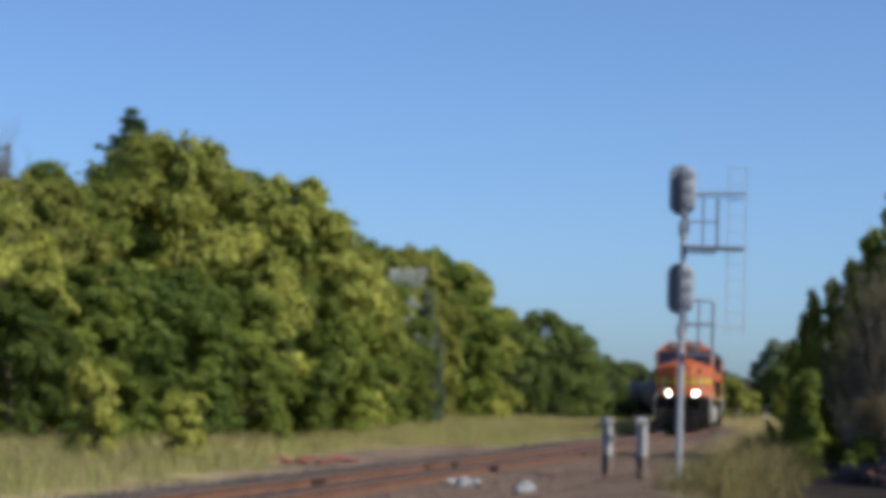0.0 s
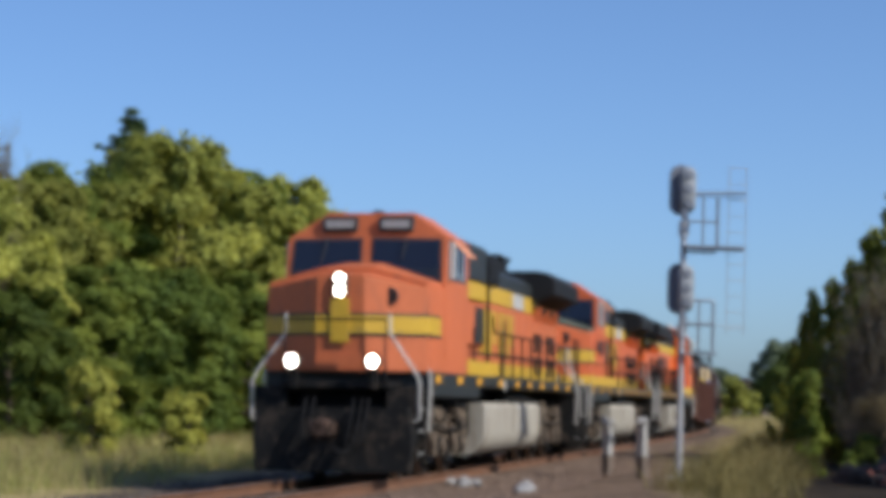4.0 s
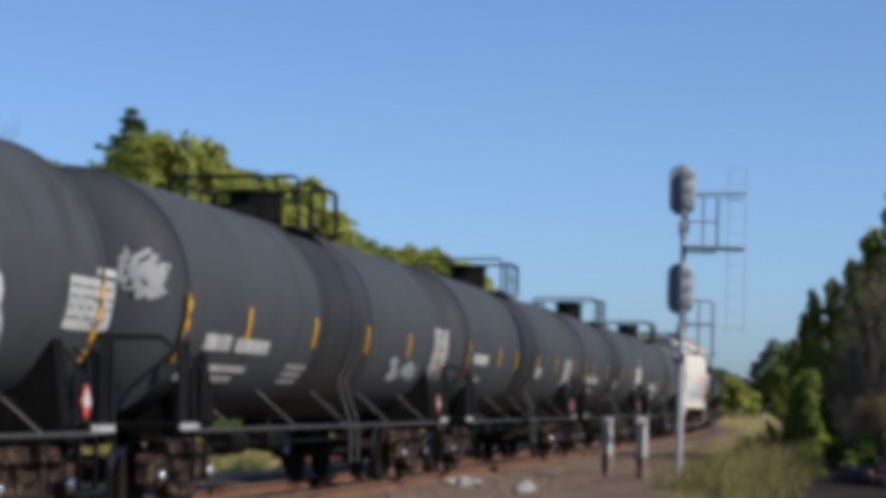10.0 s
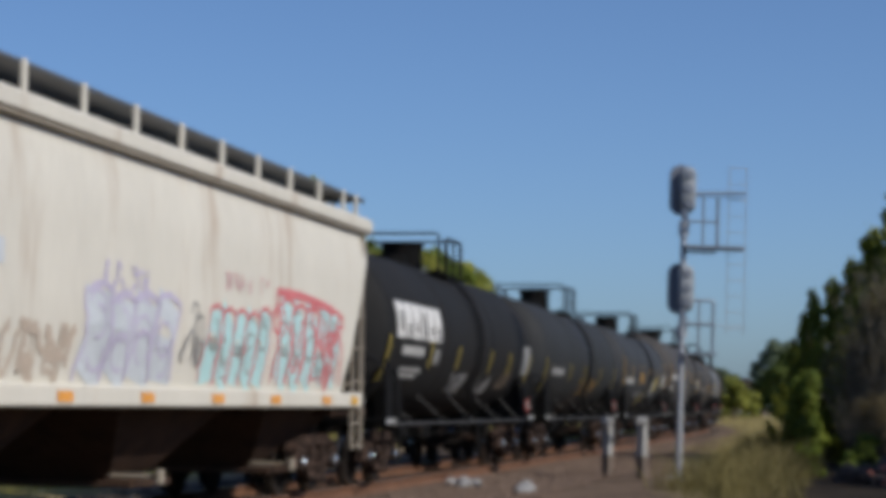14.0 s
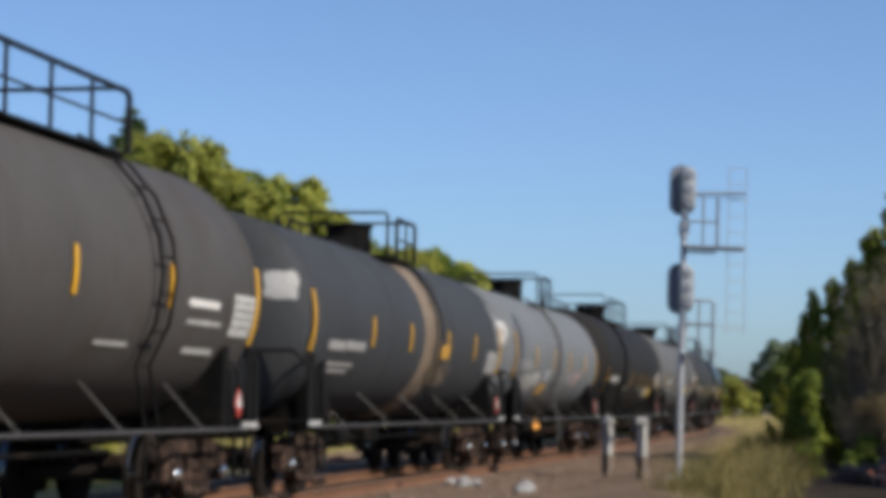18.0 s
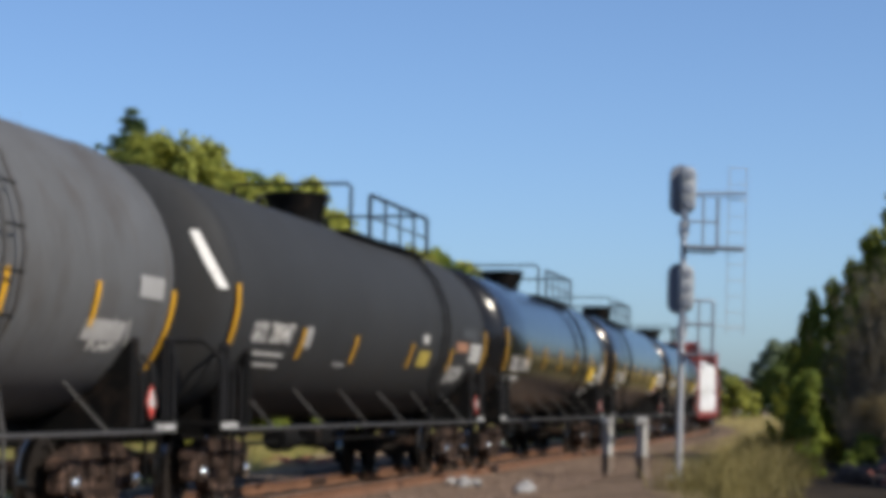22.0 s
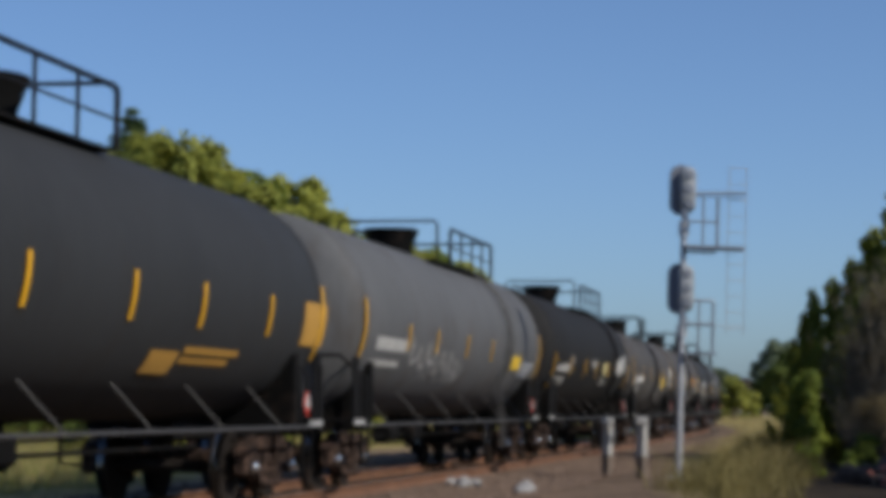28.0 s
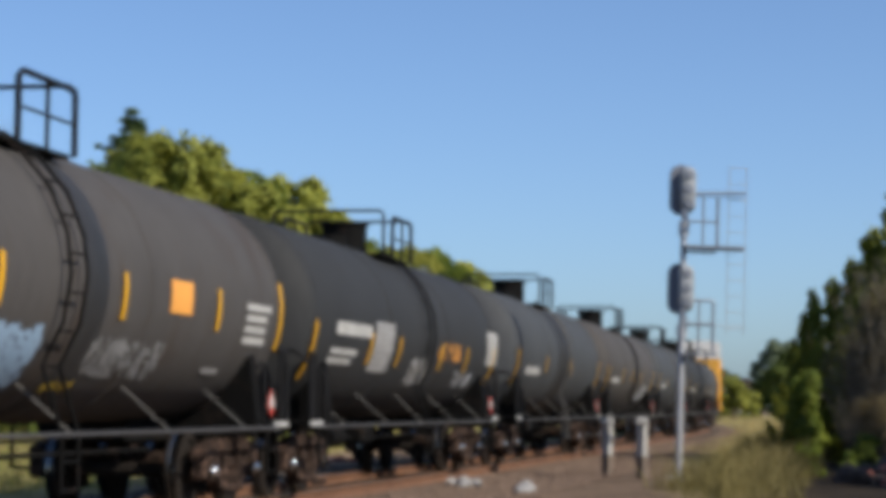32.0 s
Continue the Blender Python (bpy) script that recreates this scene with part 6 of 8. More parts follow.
        cyl_ = part("brake_cylinder", Shape().cyl((xa - d * 0.55, 0.35, 1.52), (xa - d * 0.55, 1.0, 1.50), 0.17, n=14).cyl((xa - d * 0.55, 1.0, 1.50), (xa - d * 0.55, 1.25, 1.48), 0.09, 0.05, n=10).tube([(xa - d * 0.5, 1.2, 1.48), (xa - d * 0.4, 1.36, 1.56), (xa - d * 0.4, 1.38, 1.2)], 0.03), HOPPER_SHADE, g, "dusty tan brake cylinder")
        part("cylinder_foot", Shape().box(*sorted((xa - d * 0.7, xa - d * 0.4)), 0.5, 0.85, 1.18, 1.38), HOPPER_SHADE, cyl_)
        es = part("end_sign", Shape().box(*sorted((xe_ := xa - d * 0.188, xe_ + d * 0.01)), 0.85, 1.20, 3.56, 3.84), WHITE, g, "pale notice panel")
        for z in (3.60, 3.72):
            part("notice_line", Shape().box(*sorted((xa - d * 0.178, xa - d * 0.172)), 0.88, 1.17, z, z + 0.07), GREY_MARK, es, "unreadable grey lettering")
        freight_truck(g, d * (half - 1.35))
        part("draft_sill", Shape().box(*sorted((xa + d * 0.5, xa - d * 3.0)), -0.3, 0.3, 0.72, 1.08), HOPPER_RUST, g)
        coupler(g, xa + d * 0.35, d)
    # sprayed pieces along the lower half
    spray = lambda sh, m, lab: tagged(part("graffiti", sh, m, g, lab), kind="stuff")
    for x0, x1, z0, z1, k, sd, lean in ((-2.68, -0.15, 1.44, 2.36, 5, 3, -0.25), (-6.3, -3.15, 1.50, 2.54, 5, 6, -0.30)):
        fill, line, inner = fat_tag(surface, x0, x1, z0, z1, k, sd, lean)
        spray(fill, G_CYAN, "pale cyan bubble letters")
        spray(line, G_RED, "red outlines of the letters")
        spray(inner, G_INK, "grey lines in the letters")
    spray(ribbon(ribbon(Shape(), surface, [(-3.05, 2.3), (-3.1, 2.62), (-4.2, 2.62), (-5.3, 2.56), (-6.0, 2.5)], 0.055, 0.008), surface, [(-5.7, 1.45), (-6.0, 1.7), (-5.8, 2.0), (-6.25, 2.2)], 0.08, 0.008), G_RED, "thick red spray line")
    spray(scrawl(surface, -2.7, -0.85, 2.52, 2.76, 14, 5, 0.03), PLACARD_PINK, "faded salmon lettering")
    spray(scrawl(surface, -6.6, -2.9, 1.45, 2.5, 16, 9, 0.03), G_RED, "thin red spray lines")
    fill, line, inner = fat_tag(surface, 1.0, 3.7, 1.43, 2.36, 4, 11, -0.2)
    spray(fill, G_WASH, "washed-out blue bubble letters")
    spray(line, G_LILAC, "lilac outlines of the letters")
    spray(inner, G_LILAC, "lilac lines in the letters")
    spray(scrawl(surface, 1.7, 3.2, 2.2, 2.62, 9, 7, 0.03), G_LILAC, "faint lilac spray lines")
    spray(scrawl(surface, -0.1, 0.75, 1.62, 2.36, 6, 14, 0.02), G_INK, "thin black tag")
    spray(scrawl(surface, 3.9, 5.85, 1.42, 1.98, 15, 8, 0.035), G_BROWN, "faded brown spray lines")
    for x0, x1, m in ((7.15, 7.59, STRIPE), (6.14, 6.66, STRIPE), (4.0, 4.4, PLACARD_ORANGE), (1.65, 2.05, PLACARD_ORANGE), (-0.85, -0.4, PLACARD_ORANGE), (-3.3, -2.85, PLACARD_ORANGE), (-5.9, -5.45, PLACARD_ORANGE), (-7.5, -7.1, STRIPE)):
        part("sill_reflector", bar(lambda x, z, off: (x, 1.50 + off, z), x0, x1, 1.25, 1.35, 2), m, g, "orange reflector on the sill")
    for x0, z0, z1 in ((6.64, 2.41, 2.63), (6.82, 1.98, 2.18)):
        for k in range(4):
            part("marking", bar(surface, x0 - 0.24 * k - 0.19, x0 - 0.24 * k, z0, z1, 2), G_WASH, g, "faded blue-grey lettering block")
    MOVING.append((g, (s0 + s1) / 2, Matrix()))


def centerbeam(s0, s1):
    half = (s0 - s1) / 2
    g = empty("centerbeam_flatcar", "oxide red centerbeam flatcar with bulkheads, loaded with wrapped lumber", "flatcar")
    part("deck", Shape().box(-half, half, -1.42, 1.42, 0.84, 1.02, 0.02), RED_CAR, g)
    for sy in (1, -1):
        part("side_sill", Shape().box(-half, half, min(sy * 1.36, sy * 1.46), max(sy * 1.36, sy * 1.46), 0.72, 0.99, 0.02), RED_CAR, g)
        for i in range(14):
            x = -half + 0.8 + (2 * half - 1.6) * i / 13
            part("stake_pocket", Shape().box(x - 0.09, x + 0.09, sy * 1.46 - 0.02, sy * 1.46 + 0.05, 0.76, 0.92), RED_CAR, g)
    part("center_sill", Shape().box(-half, half, -0.35, 0.35, 0.45, 0.84), SILL_BLACK, g)
    part("top_chord", Shape().box(-half, half, -0.30, 0.30, 3.98, 4.18, 0.04), RED_CAR, g)
    for i in range(13):
        x = -half + 0.9 + (2 * half - 1.8) * i / 12
        part("beam_post", Shape().slab([(-0.34, 1.0), (0.34, 1.0), (0.10, 4.0), (-0.10, 4.0)], x - 0.10, x + 0.10), RED_CAR, g)
    for i in range(12):
        x = -half + 0.9 + (2 * half - 1.8) * i / 12
        x2 = -half + 0.9 + (2 * half - 1.8) * (i + 1) / 12
        part("web_panel", Shape().box(x + 0.1, x2 - 0.1, -0.03, 0.03, 3.2, 4.0), RED_CAR, g)
    for d in (1, -1):
        xa = d * half
        part("bulkhead", Shape().box(min(xa, xa - d * 0.14), max(xa, xa - d * 0.14), -1.40, 1.40, 0.9, 4.22, 0.04), RED_CAR, g, "tall red end bulkhead")
        for sy in (1, -1):
            part("bulkhead_post", Shape().box(min(xa + d * 0.12, xa - d * 0.26), max(xa + d * 0.12, xa - d * 0.26), sy * 1.38 - 0.08, sy * 1.38 + 0.08, 0.9, 4.24, 0.03), RED_CAR, g)
        for z in (1.6, 2.5, 3.4):
            part("bulkhead_rib", Shape().box(min(xa, xa + d * 0.15), max(xa, xa + d * 0.15), -1.3, 1.3, z - 0.08, z + 0.08, 0.02), RED_CAR, g)
        freight_truck(g, d * (half - 1.4))
        coupler(g, xa + d * 0.35, d)
        part("bulkhead_notice", Shape().box(xa - d * 1.3 if d > 0 else xa + 0.25, xa - d * 0.25 if d > 0 else xa + 1.3, 0.305, 0.312, 4.02, 4.12), WHITE_DULL, g, "faded lettering block")
    # corner panels with writing at the rear
    part("rear_panel", Shape().box(-half + 0.02, -half + 1.6, 1.30, 1.36, 3.55, 4.22, 0.03), RED_CAR, g, "red corner panel with faded lettering")
    for z in (3.68, 3.82, 3.98):
        part("marking", Shape().box(-half + 0.2, -half + 1.35, 1.362, 1.368, z, z + 0.06), WHITE_DULL, g)
    mid = (s0 + s1) / 2
    MOVING.append((g, mid, Matrix()))
    rnd = random.Random(9)
    # wrapped lumber packs: two tiers of stacks on each side
    for sy in (1, -1):
        edge = -half + 0.35
        for k, (ln, tiers) in enumerate(((9.6, (0.98, 1.46)), (5.3, (0.94, 1.52)), (5.3, (0.94, 1.18)))):
            z = 1.03
            for hgt in tiers:
                pk = empty("lumber_pack", "white plastic-wrapped lumber pack strapped on the flatcar", "lumber pack", "lumber packs on the flatcar")
                me = wrap_mesh(ln - 0.05, 0.98, hgt - 0.01, rnd.randrange(1000))
                part("wrapping", me, None, pk)
                for u in (0.2, 0.5, 0.8):
                    xs = -ln / 2 + ln * u
                    part("strap", Shape().box(xs - 0.02, xs + 0.02, -0.50, 0.50, 0.0, hgt - 0.01), WHITE_DULL, pk)
                jit = rnd.uniform(-0.05, 0.05)
                MOVING.append((pk, mid, Matrix.Translation((edge + ln / 2 + jit, sy * (0.86 + rnd.uniform(-0.03, 0.03)), z))))
                z += hgt
            edge += ln + 0.02


def wrap_mesh(ln, wd, ht, seed):
    """A pack in loose plastic: a rounded block with puckered sides."""
    noise_off = seed * 1.7
    nx, ny, nz = 26, 6, 6
    sh = Shape()
    pts = {}

    def P(i, j, k):
        if (i, j, k) not in pts:
            x, y, z = -ln / 2 + ln * i / nx, -wd / 2 + wd * j / ny, ht * k / nz
            n1 = noise.noise(Vector((x * 1.3 + noise_off, y * 2, z * 2.2)))
            n2 = noise.noise(Vector((x * 4 + noise_off, y * 5, z * 6 + 9)))
            b = 0.035 * n1 + 0.018 * n2
            if j in (0, ny):
                y += (1 if j == ny else -1) * (b - (0.03 if k in (0, nz) else 0))
            if k == nz:
                z += b
            if i in (0, nx):
                x += (1 if i == nx else -1) * b
            pts[(i, j, k)] = len(sh.v)
            sh.v.append((x, y, z))
        return pts[(i, j, k)]

    for i in range(nx):
        for k in range(nz):
            for j in (0, ny):
                sh.f.append((P(i, j, k), P(i + 1, j, k), P(i + 1, j, k + 1), P(i, j, k + 1)))
        for j in range(ny):
            for k in (0, nz):
                sh.f.append((P(i, j, k), P(i + 1, j, k), P(i + 1, j + 1, k), P(i, j + 1, k)))
    for j in range(ny):
        for k in range(nz):
            for i in (0, nx):
                sh.f.append((P(i, j, k), P(i, j + 1, k), P(i, j + 1, k + 1), P(i, j, k + 1)))
    return mesh_of("wrapping", sh, WRAP, 60)


def boxcar(s0, s1):
    half = (s0 - s1) / 2
    g = empty("boxcar", "tall yellow boxcar with a white roof", "boxcar")
    part("body", Shape().box(-half, half, -1.4, 1.4, 0.95, 4.12, 0.04), BOX_YELLOW, g)
    part("roof", Shape().slab([(-1.45, 4.10), (1.45, 4.10), (1.45, 5.0), (0.9, 5.15), (-0.9, 5.15), (-1.45, 5.0)], -half - 0.03, half + 0.03), WHITE, g, "white roof and upper side")
    for i in range(12):
        x = -half + 0.4 + (2 * half - 0.8) * i / 11
        part("side_post", Shape().box(x - 0.06, x + 0.06, 1.4, 1.45, 1.0, 4.1, 0.02), BOX_YELLOW, g)
    part("sliding_door", Shape().box(-1.6, 1.6, 1.4, 1.47, 1.05, 4.05, 0.02), BOX_YELLOW, g)
    part("underframe", Shape().box(-half, half, -0.4, 0.4, 0.6, 0.96), SILL_BLACK, g)
    for d in (1, -1):
        freight_truck(g, d * (half - 1.7))
        coupler(g, d * (half + 0.3), d)
    MOVING.append((g, (s0 + s1) / 2, Matrix()))


# ---- the train, from the front
locomotive(-49.9, -71.9, "", lit=True)
locomotive(-71.9, -93.2, "4980")
locomotive(-93.2, -114.3, "6520", new_paint=True, reverse=True)
gondola(-114.7, -133.7)
W, D, GM = WHITE, WHITE_DULL, GREY_MARK
tank_car(-136.2, -151.0, "grey", False, (0.18, 0.407, 0.625, 0.81), [("plate", 0.045, 0.115, 1.73, 1.98, D), ("plate", 0.13, 0.215, 1.72, 2.0, D), ("scrawl", -0.005, 0.04, 1.6, 2.1, GM, 12), ("bars", 0.04, 0.2, 1.42, 1.66, 2), ("scrawl", 0.49, 0.55, 1.55, 2.98, GM, 40), ("plate", 0.70, 0.78, 1.51, 2.10, D), ("scrawl", 0.684, 0.862, 1.51, 2.36, G_WHITE, 20), ("plate", 0.941, 1.023, 1.93, 2.42, D), ("plate", 0.990, 1.026, 2.46, 2.53, D)], "white paint splashes", tape=(1.70, 2.44, 2.0, 2.38), ladder=0.6, stain=(0.40, 0.63))
tank_car(-153.8, -168.4, "grey", False, (0.166, 0.386, 0.603, 0.81), [("bars", 0.059, 0.129, 1.75, 2.03, 1, D), ("bars", 0.145, 0.242, 1.76, 2.01, 1, D), ("bars", 0.029, 0.202, 1.46, 1.69, 2), ("bars", 0.326, 0.396, 1.48, 1.76, 3, GM), ("scrawl", 0.733, 0.890, 1.63, 1.99, G_WHITE, 14), ("plate", 0.954, 1.034, 1.66, 2.53, D), ("head", 0.70, 1.2, 2.35, 2.95, GM, 9)], "white lettering and stencils", tape=(1.70, 2.44, 2.0, 2.38), stain=(0.40, 0.63))
tank_car(-171.0, -185.9, "grey", False, (0.238, 0.388, 0.594, 0.80), [("bars", 0.05, 0.15, 1.92, 2.2, 1, D), ("bars", 0.05, 0.13, 1.55, 1.78, 2), ("plate", 0.60, 0.64, 1.88, 2.1, D), ("plate", 0.91, 0.965, 1.75, 2.35, D)], "pale data panels", tape=(1.70, 2.44, 2.0, 2.38), stain=(0.40, 0.63))
tank_car(-188.3, -203.1, "grey", False, (0.137, 0.367, 0.641, 0.822), [("bars", 0.071, 0.140, 1.76, 2.02, 1, D), ("bars", 0.160, 0.235, 1.76, 2.02, 1, D), ("bars", 0.048, 0.216, 1.46, 1.70, 2), ("plate", 0.525, 0.598, 1.75, 1.99, D), ("scrawl", 0.463, 0.627, 1.40, 1.66, GM, 18), ("plate", 0.950, 1.039, 2.01, 2.49, W), ("scrawl", 0.921, 1.023, 1.65, 1.93, G_WHITE, 8)], "white stencils", tape=(1.70, 2.44, 2.0, 2.38), stain=(0.40, 0.63))
tank_car(-206.2, -220.75, "grey", False, (0.239, 0.415, 0.651, 0.811), [("text", 0.066, 0.135, 1.77, 2.0, "SHPX", W), ("bars", 0.153, 0.226, 1.78, 2.01, 1, W), ("bars", 0.06, 0.222, 1.44, 1.68, 2), ("scrawl", 0.265, 0.337, 1.44, 1.96, G_WHITE, 34), ("scrawl", 0.556, 0.635, 1.51, 1.91, G_WHITE, 24), ("bars", 0.86, 0.923, 1.66, 1.77, 1, D), ("scrawl", 0.954, 1.018, 1.58, 2.37, G_WHITE, 34), ("bars", 0.66, 0.746, 1.5, 1.57, 1, GM), ("scrawl", 0.124, 0.183, 1.36, 1.5, GM, 10), ("head", 0.75, 1.17, 2.4, 3.0, D, 10)], "white paint splashes", tape=(1.5, 2.27, 1.8, 2.23), stain=(0.50, 0.58))
hopper(-222.5, -239.0)
tank_car(-240.9, -255.3, "soot", False, (0.237, 0.416, 0.657, 0.818), [("name", 0.038, 0.294, 2.31, 2.87, W), ("bars", 0.075, 0.193, 1.96, 2.19, 1, D), ("bars", 0.088, 0.205, 1.66, 1.85, 2), ("plate", 0.262, 0.285, 1.95, 2.19, GM), ("scrawl", 0.411, 0.523, 1.46, 1.84, GM, 16), ("scrawl", 0.604, 0.71, 1.48, 1.81, GM, 16), ("scrawl", 0.764, 0.855, 1.59, 1.94, TAN_DULL, 16), ("plate", 0.941, 1.0, 1.91, 2.49, GM)], "a white name panel", worn=True, tape=(1.62, 2.32, 1.88, 2.3))
tank_car(-258.1, -272.5, "dark", False, (0.3, 0.5, 0.75), [("scrawl", 0.5, 0.7, 1.5, 2.0, PLACARD_TAN, 10), ("bars", 0.08, 0.22, 1.9, 2.15, 1, GM)], "faint rusty marks", worn=True, tape=(1.6, 2.35, 1.85, 2.3), stain=(0.44, 0.56))
tank_car(-275.3, -290.15, "slate", False, (0.173, 0.374, 0.58, 0.808), [("bars", 0.055, 0.222, 1.88, 2.15, 1, D), ("plate", 0.388, 0.435, 2.02, 2.34, PLACARD_TAN), ("plate", 0.729, 0.784, 1.82, 2.24, PLACARD_DULL), ("plate", 0.662, 0.726, 1.73, 2.1, GM), ("plate", 0.931, 1.004, 1.96, 2.36, D), ("bars", 0.886, 0.955, 1.95, 2.03, 1, GM), ("scrawl", 0.509, 0.579, 1.32, 1.73, PLACARD_DULL, 34), ("bars", 0.361, 0.445, 1.53, 1.74, 2, GM), ("bars", 0.528, 0.608, 1.57, 1.71, 2, GM), ("bars", 0.694, 0.773, 1.62, 1.7, 1, GM)], "tan placards and grey stencils", tape=(1.93, 2.81, 2.13, 2.58), ladder=-0.8)
tank_car(-292.3, -309.6, "brown", True, (0.167, 0.293, 0.445, 0.644, 0.81), [("text", 0.027, 0.09, 2.22, 2.48, "CBTX", W), ("bars", 0.097, 0.153, 2.22, 2.48, 1, W), ("bars", 0.017, 0.13, 1.81, 2.05, 2), ("plate", 0.426, 0.482, 1.79, 2.04, PLACARD_CREAM), ("bars", 0.85, 0.913, 2.24, 2.37, 1, W), ("bars", 0.852, 0.923, 2.07, 2.15, 1, D), ("bars", 0.865, 0.926, 1.75, 1.85, 1, D), ("plate", 0.946, 0.995, 2.02, 2.49, D), ("bars", 0.702, 0.757, 1.78, 1.85, 1, D)], "white lettering", tape=(1.99, 2.84, 2.24, 2.69), ladder=-5.0)
# the dense grey head strokes of this car paint a light sheen patch
tank_car(-312.8, -327.95, "slate", False, (0.239, 0.422, 0.636, 0.813), [("plate", 0.589, 0.648, 2.05, 2.28, PLACARD_TAN), ("bars", 0.067, 0.132, 1.93, 2.13, 1, GM), ("bars", 0.136, 0.212, 1.95, 2.15, 1, GM), ("bars", 0.083, 0.183, 1.66, 1.84, 2, GM), ("plate", 0.911, 0.985, 1.88, 2.28, GM), ("scrawl", 0.97, 1.005, 2.0, 3.2, GM, 9), ("scrawl", 0.577, 0.675, 1.55, 2.0, TAN_DULL, 20), ("head", 0.82, 1.2, 2.62, 3.0, GM, 40)], "a tan belt stain", tape=(1.92, 2.77, 2.1, 2.54), ladder=-0.8, stain=(0.50, 0.585, TAN_DULL))
hanging = tank_car(-330.1, -344.4, "light", False, (0.209, 0.417, 0.611, 0.819), [("head", 0.80, 1.22, 2.3, 3.0, D, 8), ("plate", 0.038, 0.175, 2.00, 2.24, SMUDGE), ("scrawl", 0.042, 0.172, 2.02, 2.22, PRINT_GREY, 22), ("scrawl", 0.103, 0.229, 1.53, 1.96, D, 24), ("scrawl", 0.205, 0.30, 1.66, 2.0, WHITE_DULL, 30), ("scrawl", 0.338, 0.413, 1.80, 2.07, G_WHITE, 14), ("plate", 0.318, 0.390, 1.51, 1.75, PLACARD_TAN), ("scrawl", 0.50, 0.66, 1.62, 2.0, SMUDGE, 26), ("scrawl", 0.58, 0.66, 1.78, 2.08, D, 10), ("scrawl", 0.69, 0.77, 1.76, 2.1, PLACARD_PINK, 12), ("bars", 0.038, 0.154, 1.76, 1.85, 1, GM)], "white tags and an orange panel", ladder=0.8)
part("round_reflector", Shape().cyl((-0.02, 0.74, 0.77), (0.03, 0.80, 0.77), 0.09, n=14).tube([(0, 0.76, 0.88), (0, 0.76, 1.0)], 0.02), PLACARD_ORANGE, hanging, "bright orange round reflector below the sill")
tank_car(-346.8, -363.5, "soot", True, (0.26, 0.416, 0.578, 0.723, 0.876), [("bars", 0.06, 0.18, 1.88, 2.12, 1, D), ("bars", 0.326, 0.372, 1.76, 1.84, 1, GM), ("bars", 0.614, 0.682, 1.78, 1.84, 1, GM), ("plate", 0.711, 0.795, 1.7, 1.86, GM), ("plate", 0.74, 0.79, 1.58, 1.69, GM), ("plate", 0.806, 0.859, 1.63, 1.87, PLACARD_YEL), ("plate", 0.925, 0.977, 1.95, 2.43, GM), ("plate", 0.895, 0.922, 2.2, 2.32, GM)], "short yellow stripes set low", tape=(1.66, 2.3, 1.86, 2.28), deck=(4.5, -1.5), ladder=4.6)
tank_car(-366.5, -383.0, "ash", True, (0.18, 0.316, 0.425, 0.559, 0.722, 0.861), [("bars", 0.05, 0.13, 2.0, 2.25, 1, D), ("bars", 0.141, 0.16, 2.02, 2.25, 1, D), ("bars", 0.179, 0.199, 2.05, 2.29, 1, GM), ("bars", 0.06, 0.17, 1.74, 1.92, 2, GM), ("plate", 0.368, 0.4, 2.61, 2.85, GM), ("plate", 0.67, 0.72, 1.78, 2.01, PLACARD_YEL), ("plate", 0.855, 0.925, 1.84, 2.04, GM), ("scrawl", 0.85, 0.95, 1.74, 2.07, D, 10), ("bars", 0.56, 0.615, 1.77, 1.93, 3, G_WHITE), ("plate", 0.935, 0.98, 2.3, 2.52, GM), ("bars", 0.4, 0.5, 1.72, 1.8, 1, GM)], "white stencils", tape=(1.62, 2.41, 1.97, 2.39), deck=(0.5, -4.0), ladder=-3.6)
tank_car(-385.4, -402.2, "dark", True, (0.193, 0.373, 0.607, 0.811), [("text", 0.052, 0.09, 1.99, 2.23, "GATX", W), ("text", 0.099, 0.162, 2.0, 2.25, "200447", W), ("bars", 0.059, 0.153, 1.81, 1.88, 1, D), ("bars", 0.07, 0.152, 1.68, 1.75, 1, D), ("plate", 0.202, 0.22, 1.98, 2.25, GM), ("bars", 0.321, 0.36, 1.76, 1.82, 1, GM), ("plate", 0.655, 0.681, 2.25, 2.39, D), ("plate", 0.649, 0.7, 1.88, 2.13, PLACARD_DULL), ("plate", 0.832, 0.896, 2.2, 2.36, PLACARD_RUST), ("plate", 0.914, 0.98, 2.03, 2.36, D), ("scrawl", 0.827, 0.909, 1.63, 1.94, D, 26), ("plate", 0.86, 0.95, 2.42, 2.62, TANK["grey"]), ("headbar", 1.04, 1.38, 3.22, 2.56, W)], "white lettering and data panels", tape=(1.94, 2.62, 1.84, 2.22), ladder=-4.1)
TAIL_A = [("plate", 0.812, 0.868, 1.92, 2.25, PLACARD_YEL), ("bars", 0.872, 0.911, 1.98, 2.11, 1, W), ("bars", 0.856, 0.927, 1.78, 1.91, 1, D), ("bars", 0.808, 0.870, 1.63, 1.71, 1, GM), ("bars", 0.797, 0.842, 1.51, 1.61, 1, GM), ("plate", 0.938, 0.994, 1.88, 2.34, D), ("plate", 0.941, 0.965, 2.35, 2.42, D)]
